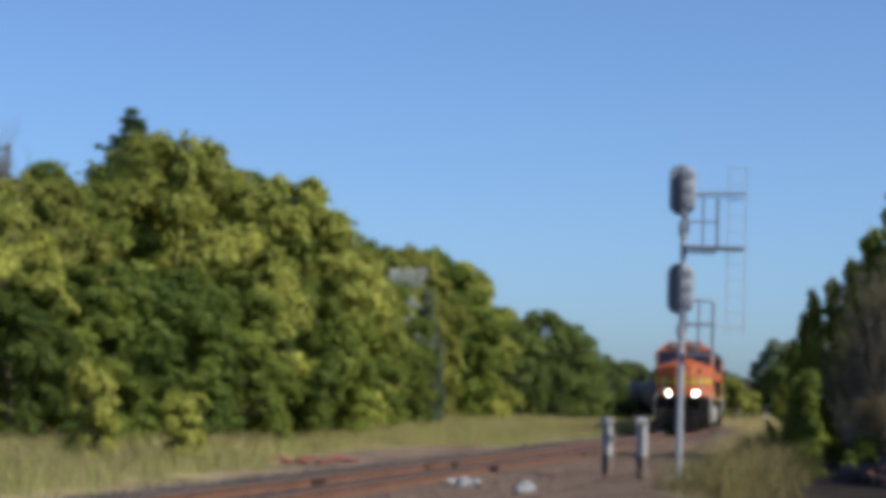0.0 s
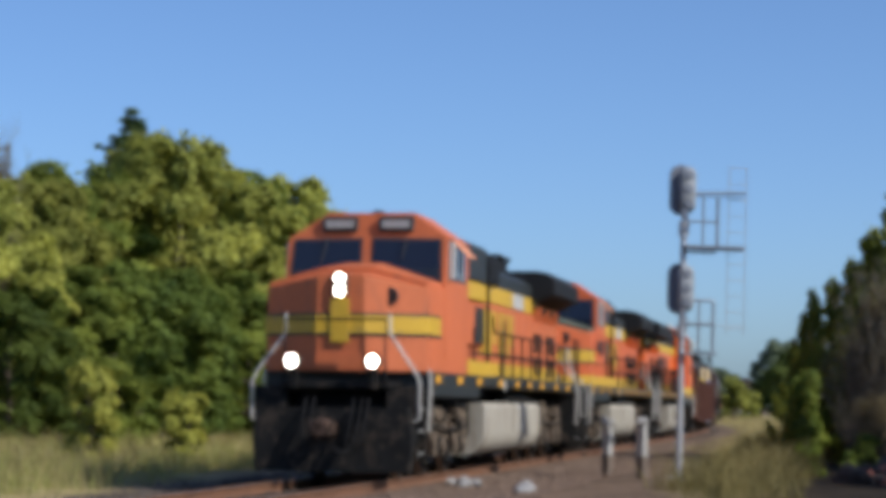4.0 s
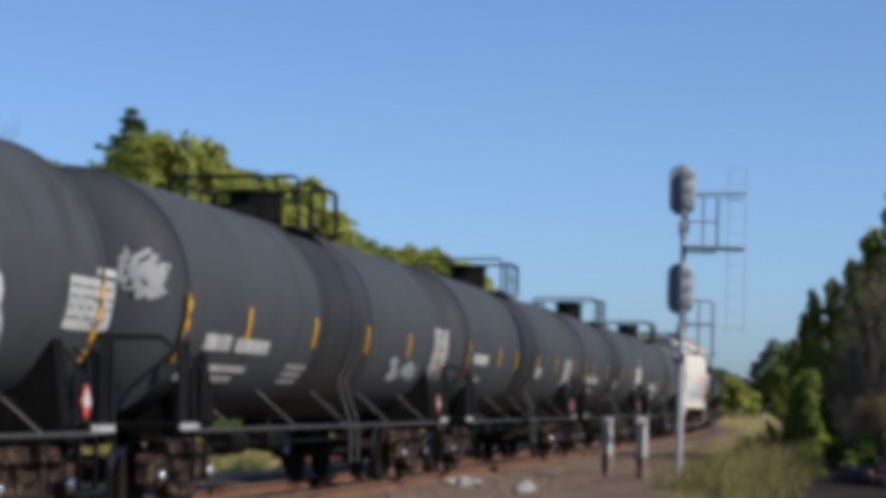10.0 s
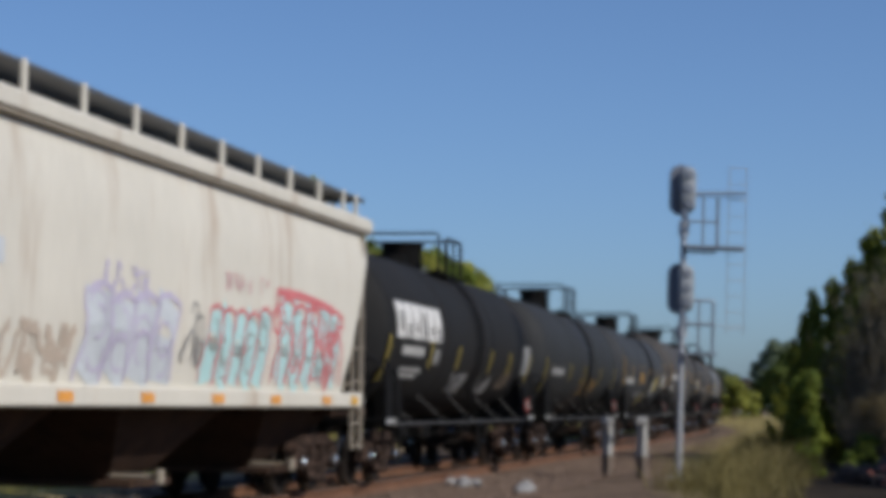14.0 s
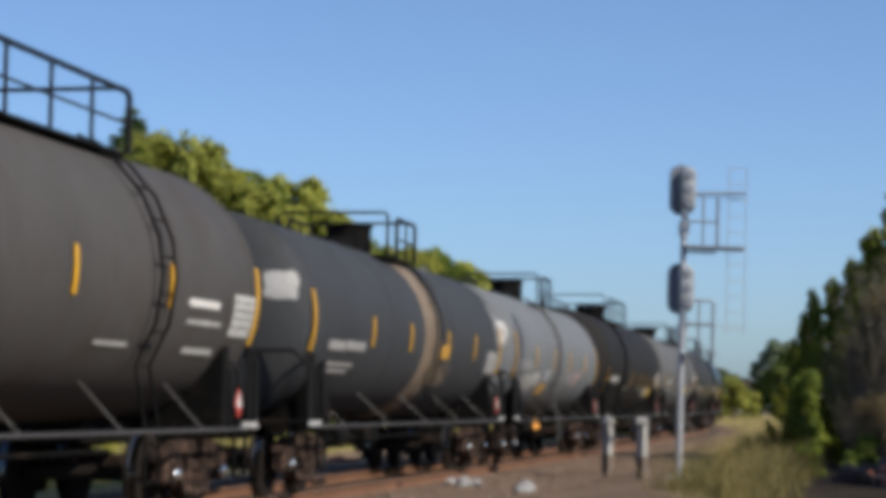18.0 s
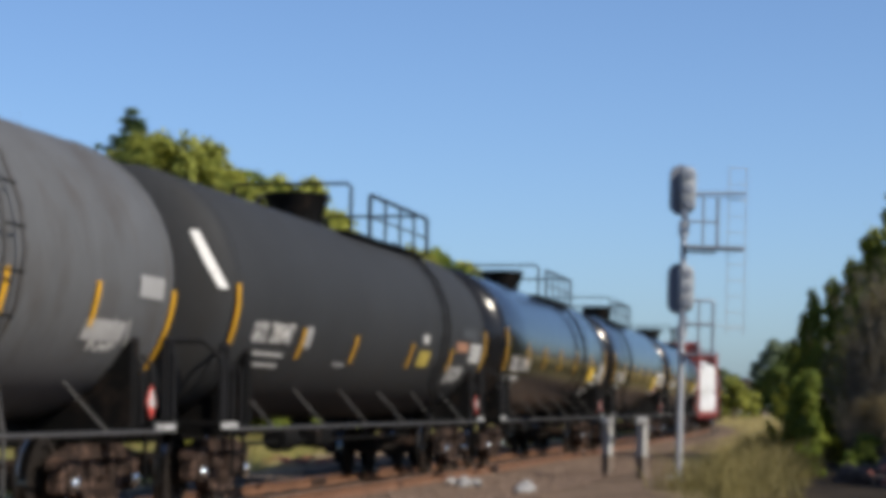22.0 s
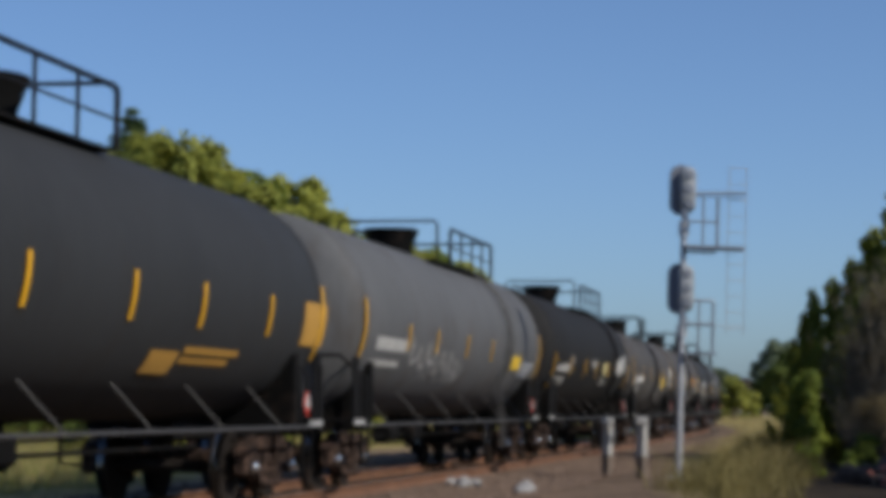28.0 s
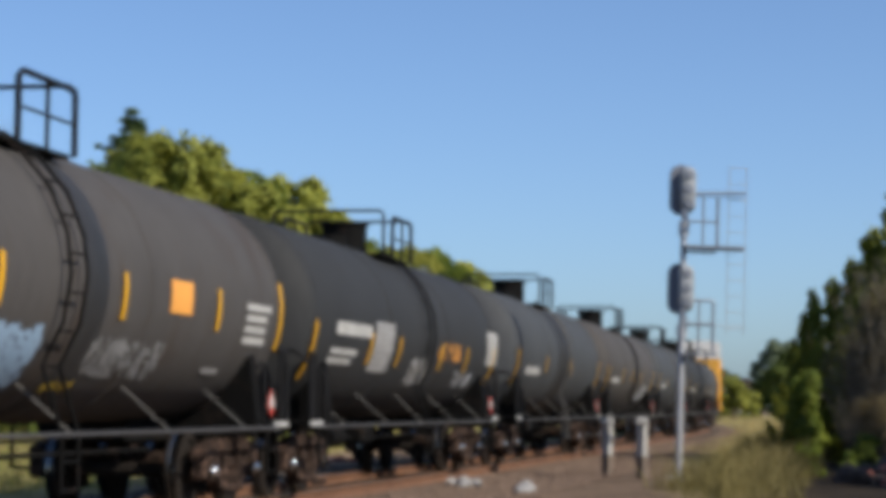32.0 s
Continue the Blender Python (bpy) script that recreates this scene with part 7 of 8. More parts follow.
TAIL_B = [("plate", 0.756, 0.800, 1.86, 2.27, PLACARD_YEL), ("plate", 0.842, 0.905, 2.26, 2.41, W), ("plate", 0.828, 0.898, 2.05, 2.16, W), ("scrawl", 0.824, 0.872, 1.69, 2.02, PLACARD_PINK, 22), ("plate", 0.938, 1.000, 1.96, 2.42, D), ("bars", 0.731, 0.779, 1.67, 1.78, 1, GM)]
for s0, s1, tx, mirror in ((-404.9, -422.1, "310891", False), (-424.8, -442.0, "310887", True), (-444.8, -461.9, "310890", False)):
    tank_car(s0, s1, "black", True, (0.17, 0.318, 0.47, 0.64, 0.815), [("text", 0.042, 0.099, 1.97, 2.26, "TILX", W), ("text", 0.102, 0.194, 1.97, 2.26, tx, W), ("bars", 0.04, 0.13, 1.55, 1.87, 2), *(TAIL_B if mirror else TAIL_A)], "yellow stripes and white lettering", deck=(4.5, -1.5) if mirror else None, ladder=4.8 if mirror else -3.4)
centerbeam(-463.8, -485.1)
tank_car(-487.9, -504.2, "dark", True, (0.18, 0.354, 0.53, 0.674, 0.844), [("bars", 0.05, 0.2, 1.88, 2.14, 1, PLACARD_TAN), ("plate", 0.946, 1.015, 2.01, 2.56, PLACARD_TAN), ("plate", 0.599, 0.656, 1.56, 1.80, PLACARD_TAN), ("bars", 0.665, 0.793, 1.64, 1.86, 2, PLACARD_TAN)], "tan lettering and placards", deck=(4.5, -1.5), ladder=4.6)
tank_car(-506.8, -524.1, "ash", True, (0.185, 0.321, 0.488, 0.643), [("bars", 0.055, 0.179, 1.96, 2.26, 1, D), ("bars", 0.047, 0.168, 1.78, 1.92, 1, D), ("scrawl", 0.24, 0.48, 1.62, 2.0, SMUDGE, 16), ("cursive", 0.2, 0.48, 1.72, 2.34, D, 7), ("plate", 0.798, 0.857, 1.99, 2.26, PLACARD_YEL), ("bars", 0.862, 0.963, 1.84, 2.14, 3, G_WHITE)], "pale handwriting sprayed along the side", tape=(1.91, 2.78, 2.11, 2.51), ladder=-4.1)
tank_car(-526.8, -543.2, "soot", True, (0.185, 0.36, 0.516, 0.684), [("bars", 0.04, 0.086, 2.0, 2.22, 1, D), ("bars", 0.092, 0.173, 1.99, 2.26, 1, D), ("bars", 0.04, 0.139, 1.75, 1.94, 2, D), ("plate", 0.187, 0.201, 2.26, 2.46, D), ("plate", 0.455, 0.49, 2.26, 2.46, D), ("plate", 0.61, 0.657, 2.13, 2.44, PLACARD_CREAM), ("scrawl", 0.615, 0.652, 1.83, 2.08, D, 16), ("scrawl", 0.81, 0.88, 2.17, 2.6, W, 34), ("plate", 0.89, 0.945, 2.25, 2.72, D)], "yellow placard and white stencils", tape=(1.69, 2.48, 2.02, 2.44), ladder=-4.1)
tank_car(-546.2, -561.35, "brown", False, (0.221, 0.421, 0.644, 0.779), [("plate", 0.064, 0.134, 1.98, 2.23, D), ("bars", 0.136, 0.24, 2.0, 2.24, 1, W), ("bars", 0.064, 0.176, 1.6, 1.86, 2, D), ("plate", 0.734, 0.793, 1.92, 2.3, PLACARD_YEL), ("plate", 0.934, 0.99, 2.35, 2.65, D), ("plate", 0.934, 0.98, 2.02, 2.28, D), ("scrawl", 0.40, 0.45, 1.43, 2.1, SMUDGE, 4), ("plate", 0.66, 0.71, 1.86, 2.06, SMUDGE), ("plate", 0.655, 0.70, 1.62, 1.8, SMUDGE), ("plate", 0.72, 0.75, 1.44, 1.58, SMUDGE_DARK), ("plate", 0.78, 0.84, 1.42, 1.56, SMUDGE_DARK), ("plate", 0.87, 0.90, 1.44, 1.56, SMUDGE_DARK)], "yellow paint marks", tape=(1.95, 2.83, 2.16, 2.58), ladder=-0.3, stain=(0.53, 0.575))
tank_car(-563.9, -578.85, "brown", False, (0.208, 0.389, 0.605, 0.822), [("plate", 0.058, 0.131, 1.62, 1.86, D), ("plate", 0.164, 0.259, 1.63, 1.84, D), ("bars", 0.085, 0.21, 1.38, 1.53, 2, GM), ("scrawl", 0.302, 0.372, 1.74, 2.76, D, 60), ("scrawl", 0.267, 0.482, 1.37, 1.95, G_BLUE, 60), ("plate", 0.705, 0.755, 2.2, 2.55, PLACARD_ORANGE), ("scrawl", 0.569, 0.719, 1.48, 1.89, SMUDGE, 34), ("scrawl", 0.527, 0.584, 1.34, 1.46, PLACARD_YEL, 14), ("bars", 0.901, 0.97, 1.91, 2.43, 4, D), ("bars", 0.832, 0.872, 1.55, 1.65, 1, GM)], "blue and white tags", tape=(1.97, 2.74, 2.07, 2.53), ladder=0.0, stain=(0.53, 0.575))
tank_car(-580.7, -595.0, "dark", False, (0.243, 0.386, 0.632, 0.802), [("bars", 0.086, 0.243, 2.12, 2.40, 1, D), ("bars", 0.076, 0.185, 1.77, 2.03, 2, D), ("plate", 0.260, 0.349, 1.75, 2.48, GM), ("scrawl", 0.618, 0.755, 2.02, 2.33, PLACARD_ORANGE, 16), ("scrawl", 0.472, 0.571, 1.57, 2.02, GM, 16), ("scrawl", 0.755, 0.881, 1.57, 1.86, G_WHITE, 14), ("plate", 0.953, 1.028, 2.03, 2.65, D)], "grey and orange paint patches", tape=(1.59, 2.35, 1.85, 2.3))
tank_car(-598.2, -612.6, "grey", False, (0.3, 0.6), [("bars", 0.1, 0.24, 1.85, 2.1, 1, D)], "few markings", tape=(1.70, 2.44, 2.0, 2.38), stain=(0.44, 0.56))
tank_car(-615.2, -629.6, "brown", False, (0.3, 0.5, 0.7), [("bars", 0.1, 0.24, 1.85, 2.1, 1, D), ("scrawl", 0.7, 0.9, 1.4, 2.0, G_WHITE, 14)], "few markings", tape=(1.70, 2.44, 2.0, 2.38))
tank_car(-632.3, -647.0, "grey", False, (0.3, 0.6), [("bars", 0.1, 0.24, 1.85, 2.1, 1, D)], "few markings", tape=(1.70, 2.44, 2.0, 2.38))
tank_car(-649.7, -664.2, "dark", False, (0.3, 0.6), [("bars", 0.1, 0.24, 1.85, 2.1, 1, D)], "few markings", tape=(1.70, 2.44, 2.0, 2.38))
tank_car(-666.9, -681.4, "grey", False, (0.3, 0.6), [("bars", 0.1, 0.24, 1.85, 2.1, 1, D)], "few markings", tape=(1.70, 2.44, 2.0, 2.38))
boxcar(-684.4, -700.0)

# ---------------------------------------------------------------- ground
def side_many(px, py):
    sel = (_s > -700) & (_s < 400)
    tx, ty, th = _x[sel][::2], _y[sel][::2], _h[sel][::2]
    out = np.empty(len(px))
    for a in range(0, len(px), 2000):
        dx, dy = px[a:a + 2000, None] - tx, py[a:a + 2000, None] - ty
        i = np.argmin(dx * dx + dy * dy, axis=1)
        k = np.arange(len(i))
        out[a:a + 2000] = dx[k, i] * -np.sin(th[i]) + dy[k, i] * np.cos(th[i])
    return out


def make_ground():
    xs = np.concatenate([-np.geomspace(4000, 26, 26), np.arange(-24, 34.1, 0.5), np.geomspace(36, 4000, 26)])
    ys = np.concatenate([-np.geomspace(4000, 20, 16), np.arange(-16, 28, 4.0), np.arange(28, 130, 1.0), np.geomspace(131, 4000, 40)])
    gx, gy = np.meshgrid(xs, ys)
    px, py = gx.ravel(), gy.ravel()
    d = side_many(px, py)
    z = ground_z(d)
    for i in range(len(z)):
        w = min(1.0, max(0.0, (abs(d[i]) - 1.7) / 2))
        z[i] += w * 0.06 * noise.noise(Vector((px[i] * 0.6, py[i] * 0.6, 0))) + w * 0.12 * noise.noise(Vector((px[i] * 0.11, py[i] * 0.11, 3)))
    n, m = len(xs), len(ys)
    faces = [(j * n + i, j * n + i + 1, (j + 1) * n + i + 1, (j + 1) * n + i) for j in range(m - 1) for i in range(n - 1)]
    me = bpy.data.meshes.new("ground")
    me.from_pydata(np.column_stack([px, py, z]).tolist(), [], faces)
    me.shade_smooth()
    me.materials.append(GROUND)
    at = me.attributes.new("gravel", "FLOAT", "POINT")
    g = np.empty(len(px))
    for i in range(len(px)):
        k = 0.9 * noise.noise(Vector((px[i] * 0.5, py[i] * 0.5, 7)))
        e = np.interp(py[i], [37, 49, 64, 78, 86], [-4.0, -5.0, -6.8, -7.2, -4.2])
        far = np.interp(py[i], [62, 75], [0.0, 100.0])
        q = np.interp(py[i], [48, 62], [5.2, 3.0])
        g[i] = np.interp(d[i] + k, [e - 0.9, e + 0.7, q, q + 1.2, 6.8 + far, 7.6 + far], [0, 1, 1, 0, 0, 1])
    at.data.foreach_set("value", g)
    # the near-black band along the track stands in for the train's shade
    at = me.attributes.new("soil_shade", "FLOAT", "POINT")
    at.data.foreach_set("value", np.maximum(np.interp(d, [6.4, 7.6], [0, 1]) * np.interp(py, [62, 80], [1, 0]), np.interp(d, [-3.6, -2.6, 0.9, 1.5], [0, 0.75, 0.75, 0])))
    at = me.attributes.new("sand", "FLOAT", "POINT")
    at.data.foreach_set("value", np.interp(d, [-12, -9.5, -3.2, -2.0], [0, 1, 1, 0]) * g)
    tagged(new("ground", me), "gravel shoulder and dry grassy earth beside the railway, shade painted under the train", "ground", kind="structure")


make_ground()

# ---------------------------------------------------------------- track
def make_track():
    tr = empty("railway_track", "single rusty railway track on wooden ties and stone ballast", "railway track", kind="structure")
    prof = [(-0.07, -0.17), (0.07, -0.17), (0.07, -0.155), (0.012, -0.135), (0.010, -0.045), (0.036, -0.032), (0.036, -0.006), (0.028, 0.0), (-0.028, 0.0), (-0.036, -0.006), (-0.036, -0.032), (-0.010, -0.045), (-0.012, -0.135), (-0.07, -0.155)]
    for sd in (0.752, -0.752):
        rings = []
        for s in np.concatenate([np.arange(-420, -150, 10.0), np.arange(-150, 60, 2.0), np.arange(60, 121, 20.0)]):
            rings.append([tuple(track(s, sd + a)[0] + Vector((0, 0, b))) for a, b in prof])
        part("rail", Shape().loft(rings), RAIL_RUST, tr, "rust-brown steel rail", 35)
        rings = []
        for s in np.concatenate([np.arange(-420, -150, 10.0), np.arange(-150, 60, 2.0), np.arange(60, 121, 20.0)]):
            rings.append([tuple(track(s, sd + a)[0] + Vector((0, 0, b))) for a, b in ((-0.024, 0.0), (0.024, 0.0), (0.024, 0.003), (-0.024, 0.003))])
        part("running_surface", Shape().loft(rings), RAIL_TOP, tr, "polished running surface")
    # joint bars
    for s, sd in ((11.0, -0.752), (14.6, 0.752), (-1.0, 0.752), (24.0, -0.752)):
        p, h = track(s, sd)
        sh = Shape()
        for e in (-0.04, 0.04):
            sh.box(-0.45, 0.45, e - 0.02, e + 0.02, -0.13, -0.035, 0.01)
            for k in range(4):
                sh.cyl((-0.3 + 0.2 * k, e - 0.05, -0.085), (-0.3 + 0.2 * k, e + 0.05, -0.085), 0.022, n=6)
        ob = part("joint_bar", sh, GONDOLA_DARK, tr, "dark bolted joint bar")
        ob.matrix_local = Matrix.Translation(p) @ Matrix.Rotation(h, 4, "Z")
    # ties
    rnd = random.Random(3)
    meshes = []
    for k in range(4):
        sh = Shape().box(-0.115, 0.115, -1.3, 1.3, -0.36, -0.172, 0.012)
        sh.v = [(x + rnd.uniform(-0.008, 0.008), y + rnd.uniform(-0.02, 0.02), z + rnd.uniform(-0.008, 0.004)) for x, y, z in sh.v]
        meshes.append(mesh_of("tie", sh, TIE_WOOD, 30))
    plate = mesh_of("tie_plate", Shape().box(-0.09, 0.09, -0.19, 0.19, -0.176, -0.166, 0.004), RAIL_RUST, 30)
    s = 36.0
    while s > -110:
        p, h = track(s)
        ob = part("tie", meshes[rnd.randrange(4)], None, tr)
        ob.matrix_local = Matrix.Translation(p) @ Matrix.Rotation(h + rnd.uniform(-0.012, 0.012), 4, "Z")
        if -8 < s < 34:
            for sd in (0.752, -0.752):
                pl = part("tie_plate", plate, None, ob)
                pl.location = (0, sd, 0)
        s -= 0.5


make_track()

# ---------------------------------------------------------------- loose stone, grass and leaves as joined stuff
def scatter_stones(name, label, mat, n, span, seed):
    """Crushed stone between two distances from the centreline."""
    rng = np.random.default_rng(seed)
    s = 34 - rng.random(n) ** 1.2 * 70
    d = span[0] + (span[1] - span[0]) * rng.random(n)
    tx, ty, th = np.interp(s, _s, _x), np.interp(s, _s, _y), np.interp(s, _s, _h)
    x, y = tx - np.sin(th) * d, ty + np.cos(th) * d
    z = ground_z(d) - 0.005
    r = rng.uniform(0.022, 0.06, n)
    base = np.array([(1, 0, 0), (0, 1, 0), (-1, 0, 0), (0, -1, 0), (0, 0, 1), (0, 0, -0.6)], float)
    tri = np.array([(0, 1, 4), (1, 2, 4), (2, 3, 4), (3, 0, 4), (1, 0, 5), (2, 1, 5), (3, 2, 5), (0, 3, 5)])
    a = rng.uniform(0, 6.28, n)
    v = base[None] * rng.uniform(0.55, 1.25, (n, 6, 1)) * r[:, None, None]
    c, sn = np.cos(a)[:, None], np.sin(a)[:, None]
    vx, vy = v[:, :, 0] * c - v[:, :, 1] * sn, v[:, :, 0] * sn + v[:, :, 1] * c
    V = np.stack([vx + x[:, None], vy + y[:, None], v[:, :, 2] + z[:, None] + r[:, None] * 0.3], 2).reshape(-1, 3)
    F = (tri[None] + (np.arange(n) * 6)[:, None, None]).reshape(-1, 3)
    me = bpy.data.meshes.new(name)
    me.from_pydata(V.tolist(), [], F.tolist())
    me.materials.append(mat)
    tagged(new(name, me), label, "ballast", kind="stuff")


def grass(name, label, mat, n, s_range, d_range, height, seed, power=1.0, clump=0.5):
    """Bent blades in tussocks."""
    rng = np.random.default_rng(seed)
    m = max(1, n // 24)
    cs = s_range[1] - rng.random(m) ** power * (s_range[1] - s_range[0])
    cd = rng.uniform(*d_range, m)
    k = rng.integers(0, m, n)
    s = cs[k] + rng.normal(0, clump, n)
    d = cd[k] + rng.normal(0, clump * 0.6, n)
    lo, hi = min(d_range), max(d_range)
    d = np.clip(d, lo, hi)
    if hi < 0:
        keep = d < np.interp(s, [-36, -22, -15, 0, 15, 26], [-3.0, -4.4, -7.0, -6.7, -4.9, -3.9]) + 0.5 * np.sin(s * 0.9) * np.sin(s * 0.37) - rng.random(n) ** 2 * 2.0
    else:
        keep = ((d < 7.2 + 0.4 * np.sin(s * 1.3)) | (s < -20)) & ((d > 5.6 + 0.5 * np.sin(s * 0.8) + 1.0 * (rng.random(n) - 0.5)) | (s < -9) | (hi < 4.5))
    s, d, k = s[keep], d[keep], k[keep]
    n = len(s)
    tx, ty, th = np.interp(s, _s, _x), np.interp(s, _s, _y), np.interp(s, _s, _h)
    x, y = tx - np.sin(th) * d, ty + np.cos(th) * d
    z = ground_z(d) - 0.05
    hgt = rng.uniform(height[0] * 0.6, height[1], n) * (0.6 + 0.7 * rng.random(m)[k])
    w = rng.uniform(0.004, 0.009, n) * (1 + hgt * 0.4)
    a = rng.uniform(0, 6.28, n)
    bend = rng.uniform(0.08, 0.95, n) * hgt
    ba = rng.uniform(0, 6.28, n)
    cx, cy = np.cos(a) * w, np.sin(a) * w
    bx, by = np.cos(ba) * bend, np.sin(ba) * bend
    P = np.empty((n, 5, 3))
    P[:, 0] = np.stack([x - cx, y - cy, z], 1)
    P[:, 1] = np.stack([x + cx, y + cy, z], 1)
    P[:, 2] = np.stack([x + cx * 0.8 + bx * 0.35, y + cy * 0.8 + by * 0.35, z + hgt * 0.6], 1)
    P[:, 3] = np.stack([x - cx * 0.8 + bx * 0.35, y - cy * 0.8 + by * 0.35, z + hgt * 0.6], 1)
    P[:, 4] = np.stack([x + bx, y + by, z + hgt], 1)
    o = np.arange(n)[:, None] * 5
    F = (o + np.array([[0, 1, 2, 3]])).tolist() + (o + np.array([[3, 2, 4]])).tolist()
    me = bpy.data.meshes.new(name)
    me.from_pydata(P.reshape(-1, 3).tolist(), [], F)
    me.materials.append(mat)
    tagged(new(name, me), label, "grass", kind="stuff")


scatter_stones("ballast", "loose brown-grey crushed stone ballast beside the ties", STONE, 15000, (0.80, 3.4), 4)
scatter_stones("far_ballast", "loose grey crushed stone on the far shoulder of the track", STONE_GREY, 6000, (-3.6, -0.80), 5)
scatter_stones("dark_ballast", "darker ballast between the rails", STONE_DARK, 12000, (-0.72, 0.72), 6)
grass("meadow_grass", "uneven yellow-green grass between gravel and trees", GRASS_GREEN, 130000, (-140, 30), (-16.0, -3.0), (0.22, 0.55), 11, 1.0)
grass("dry_grass", "tall dry straw-coloured grass along the meadow edge", GRASS_DRY, 80000, (-140, 30), (-15.0, -3.0), (0.28, 0.65), 12, 1.0)
grass("shoulder_grass", "tall olive and straw grass beside the signal mast", GRASS_OLIVE, 78000, (-60, 26), (4.7, 9.0), (0.25, 0.7), 13, 0.9)
grass("dead_grass", "pale dead grass tufts beside the ballast", GRASS_DRY, 32000, (-150, 26), (3.9, 14.0), (0.25, 0.7), 14, 0.9)
grass("sparse_tufts", "thin dry tufts at the foot of the ballast", GRASS_DRY, 9000, (-110, 26), (2.5, 5.2), (0.08, 0.28), 15, 0.9, 0.3)


# ---------------------------------------------------------------- trees
def leaf_cloud(lobes, n, size, seed, flat=0.0, droop=0.0):
    """Leaves spread through the outer part of a set of lobes (x, y, z, rx, rz and, where it has one, the way its bough faces)."""
    rng = np.random.default_rng(seed)
    wts = np.array([l[3] ** 2 * (l[4] / l[3]) ** 0.7 for l in lobes])
    idx = rng.choice(len(lobes), n, p=wts / wts.sum())
    L = np.array([tuple(l[:5]) for l in lobes])[idx]
    way = np.array([tuple(l[5:8]) if len(l) > 5 else (0.0, 0.0, 0.0) for l in lobes])[idx]
    u = rng.normal(size=(n, 3)) + way * 0.75
    u /= np.linalg.norm(u, axis=1)[:, None]
    rad = rng.uniform(0.3, 1.0, n) ** 0.45 * np.where(rng.random(n) < 0.22, rng.uniform(1.0, 1.5, n), 1.0)
    # ragged outline: radius varies with direction
    rad *= 1 + 0.22 * np.sin(u[:, 0] * 7 + idx) * np.sin(u[:, 2] * 6 + idx * 1.7)
    c = L[:, :3] + u * np.stack([L[:, 3], L[:, 3], L[:, 4]], 1) * rad[:, None]
    c[:, 2] = np.maximum(c[:, 2], 0.05)
    face = u * 0.7 + way * 0.4 + rng.normal(size=(n, 3)) * 0.55 + np.array([0, 0, 0.3])
    a = np.cross(face, rng.normal(size=(n, 3)))
    a[:, 2] -= droop
    a /= np.linalg.norm(a, axis=1)[:, None]
    b = np.cross(a, face)
    b /= np.linalg.norm(b, axis=1)[:, None] + 1e-9
    sz = size * rng.uniform(0.6, 1.4, n)[:, None]
    P = np.stack([c - a * sz * 0.6, c + b * sz * 0.36, c + a * sz * 0.7, c - b * sz * 0.36], 1)
    F = (np.arange(n)[:, None] * 4 + np.array([[0, 1, 2, 3]]))
    return P.reshape(-1, 3), F


def cloud_mesh(name, lobes, n, size, seed, mat, **k):
    P, F = leaf_cloud(lobes, n, size, seed, **k)
    me = bpy.data.meshes.new(name)
    me.from_pydata(P.tolist(), [], F.tolist())
    me.materials.append(mat)
    return me


def trunk_shape(h, r, seed, lobes):
    rnd = random.Random(seed)
    sh = Shape()
    x = y = 0.0
    pts = []
    for i in range(6):
        pts.append((x, y, h * 0.75 * i / 5 - 0.2))
        x += rnd.uniform(-0.15, 0.15)
        y += rnd.uniform(-0.15, 0.15)
    for i in range(5):
        sh.cyl(pts[i], pts[i + 1], r * (1 - i * 0.17), r * (1 - (i + 1) * 0.17), 8)
    for lb in lobes[:9]:
        k = rnd.randrange(1, 5)
        a = Vector(pts[k])
        b = Vector(lb[:3])
        mid = (a + b) / 2 + Vector((0, 0, 0.2))
        sh.cyl(a, mid, r * 0.4, r * 0.25, 6)
        sh.cyl(mid, b, r * 0.25, r * 0.08, 6)
    return sh


def broadleaf_variant(seed, h, w):
    """Boughs that billow out of the crown, each a cluster of small lobes, with hollows between and arching sprays at the edge."""
    rnd = random.Random(seed)
    lobes = []
    boughs = 46
    for i in range(boughs):
        t = (i + 0.5) / boughs
        z = h * (0.07 + 0.76 * t) + rnd.uniform(-0.3, 0.3)
        ring = w * 0.5 * (0.80 + 0.30 * math.sin(math.pi * (0.1 + 0.75 * t))) * (1.0 if t < 0.62 else 1.0 - (t - 0.62) * 2.0)
        a = i * 2.4 + rnd.uniform(-0.5, 0.5)
        q = ring * rnd.uniform(0.50, 0.84)
        centre = Vector((q * math.cos(a), q * math.sin(a), z))
        out = Vector((math.cos(a), math.sin(a), -0.15 + 1.1 * t)).normalized()
        size = w * rnd.uniform(0.08, 0.145)
        for k in range(9):
            v = (Vector((rnd.gauss(0, 1), rnd.gauss(0, 1), rnd.gauss(0, 0.8))).normalized() + out * 0.8).normalized()
            c = centre + v * size * rnd.uniform(0.55, 1.0)
            f = (v + out * 0.6).normalized()
            lobes.append((c.x, c.y, c.z, size * rnd.uniform(0.34, 0.60), size * rnd.uniform(0.26, 0.46), f.x, f.y, f.z))
        # two or three sprays that arch out and hang
        for k in range(3):
            v = (out + Vector((rnd.uniform(-0.7, 0.7), rnd.uniform(-0.7, 0.7), rnd.uniform(-0.1, 0.9)))).normalized()
            reach = size * rnd.uniform(1.2, 1.8)
            for m in range(5):
                g = 0.5 + 0.125 * m
                c = centre + v * reach * g - Vector((0, 0, size * 0.55 * max(0.0, g - 0.55) ** 1.5 * 4))
                lobes.append((c.x, c.y, c.z, size * 0.15, size * 0.12, v.x, v.y, v.z))
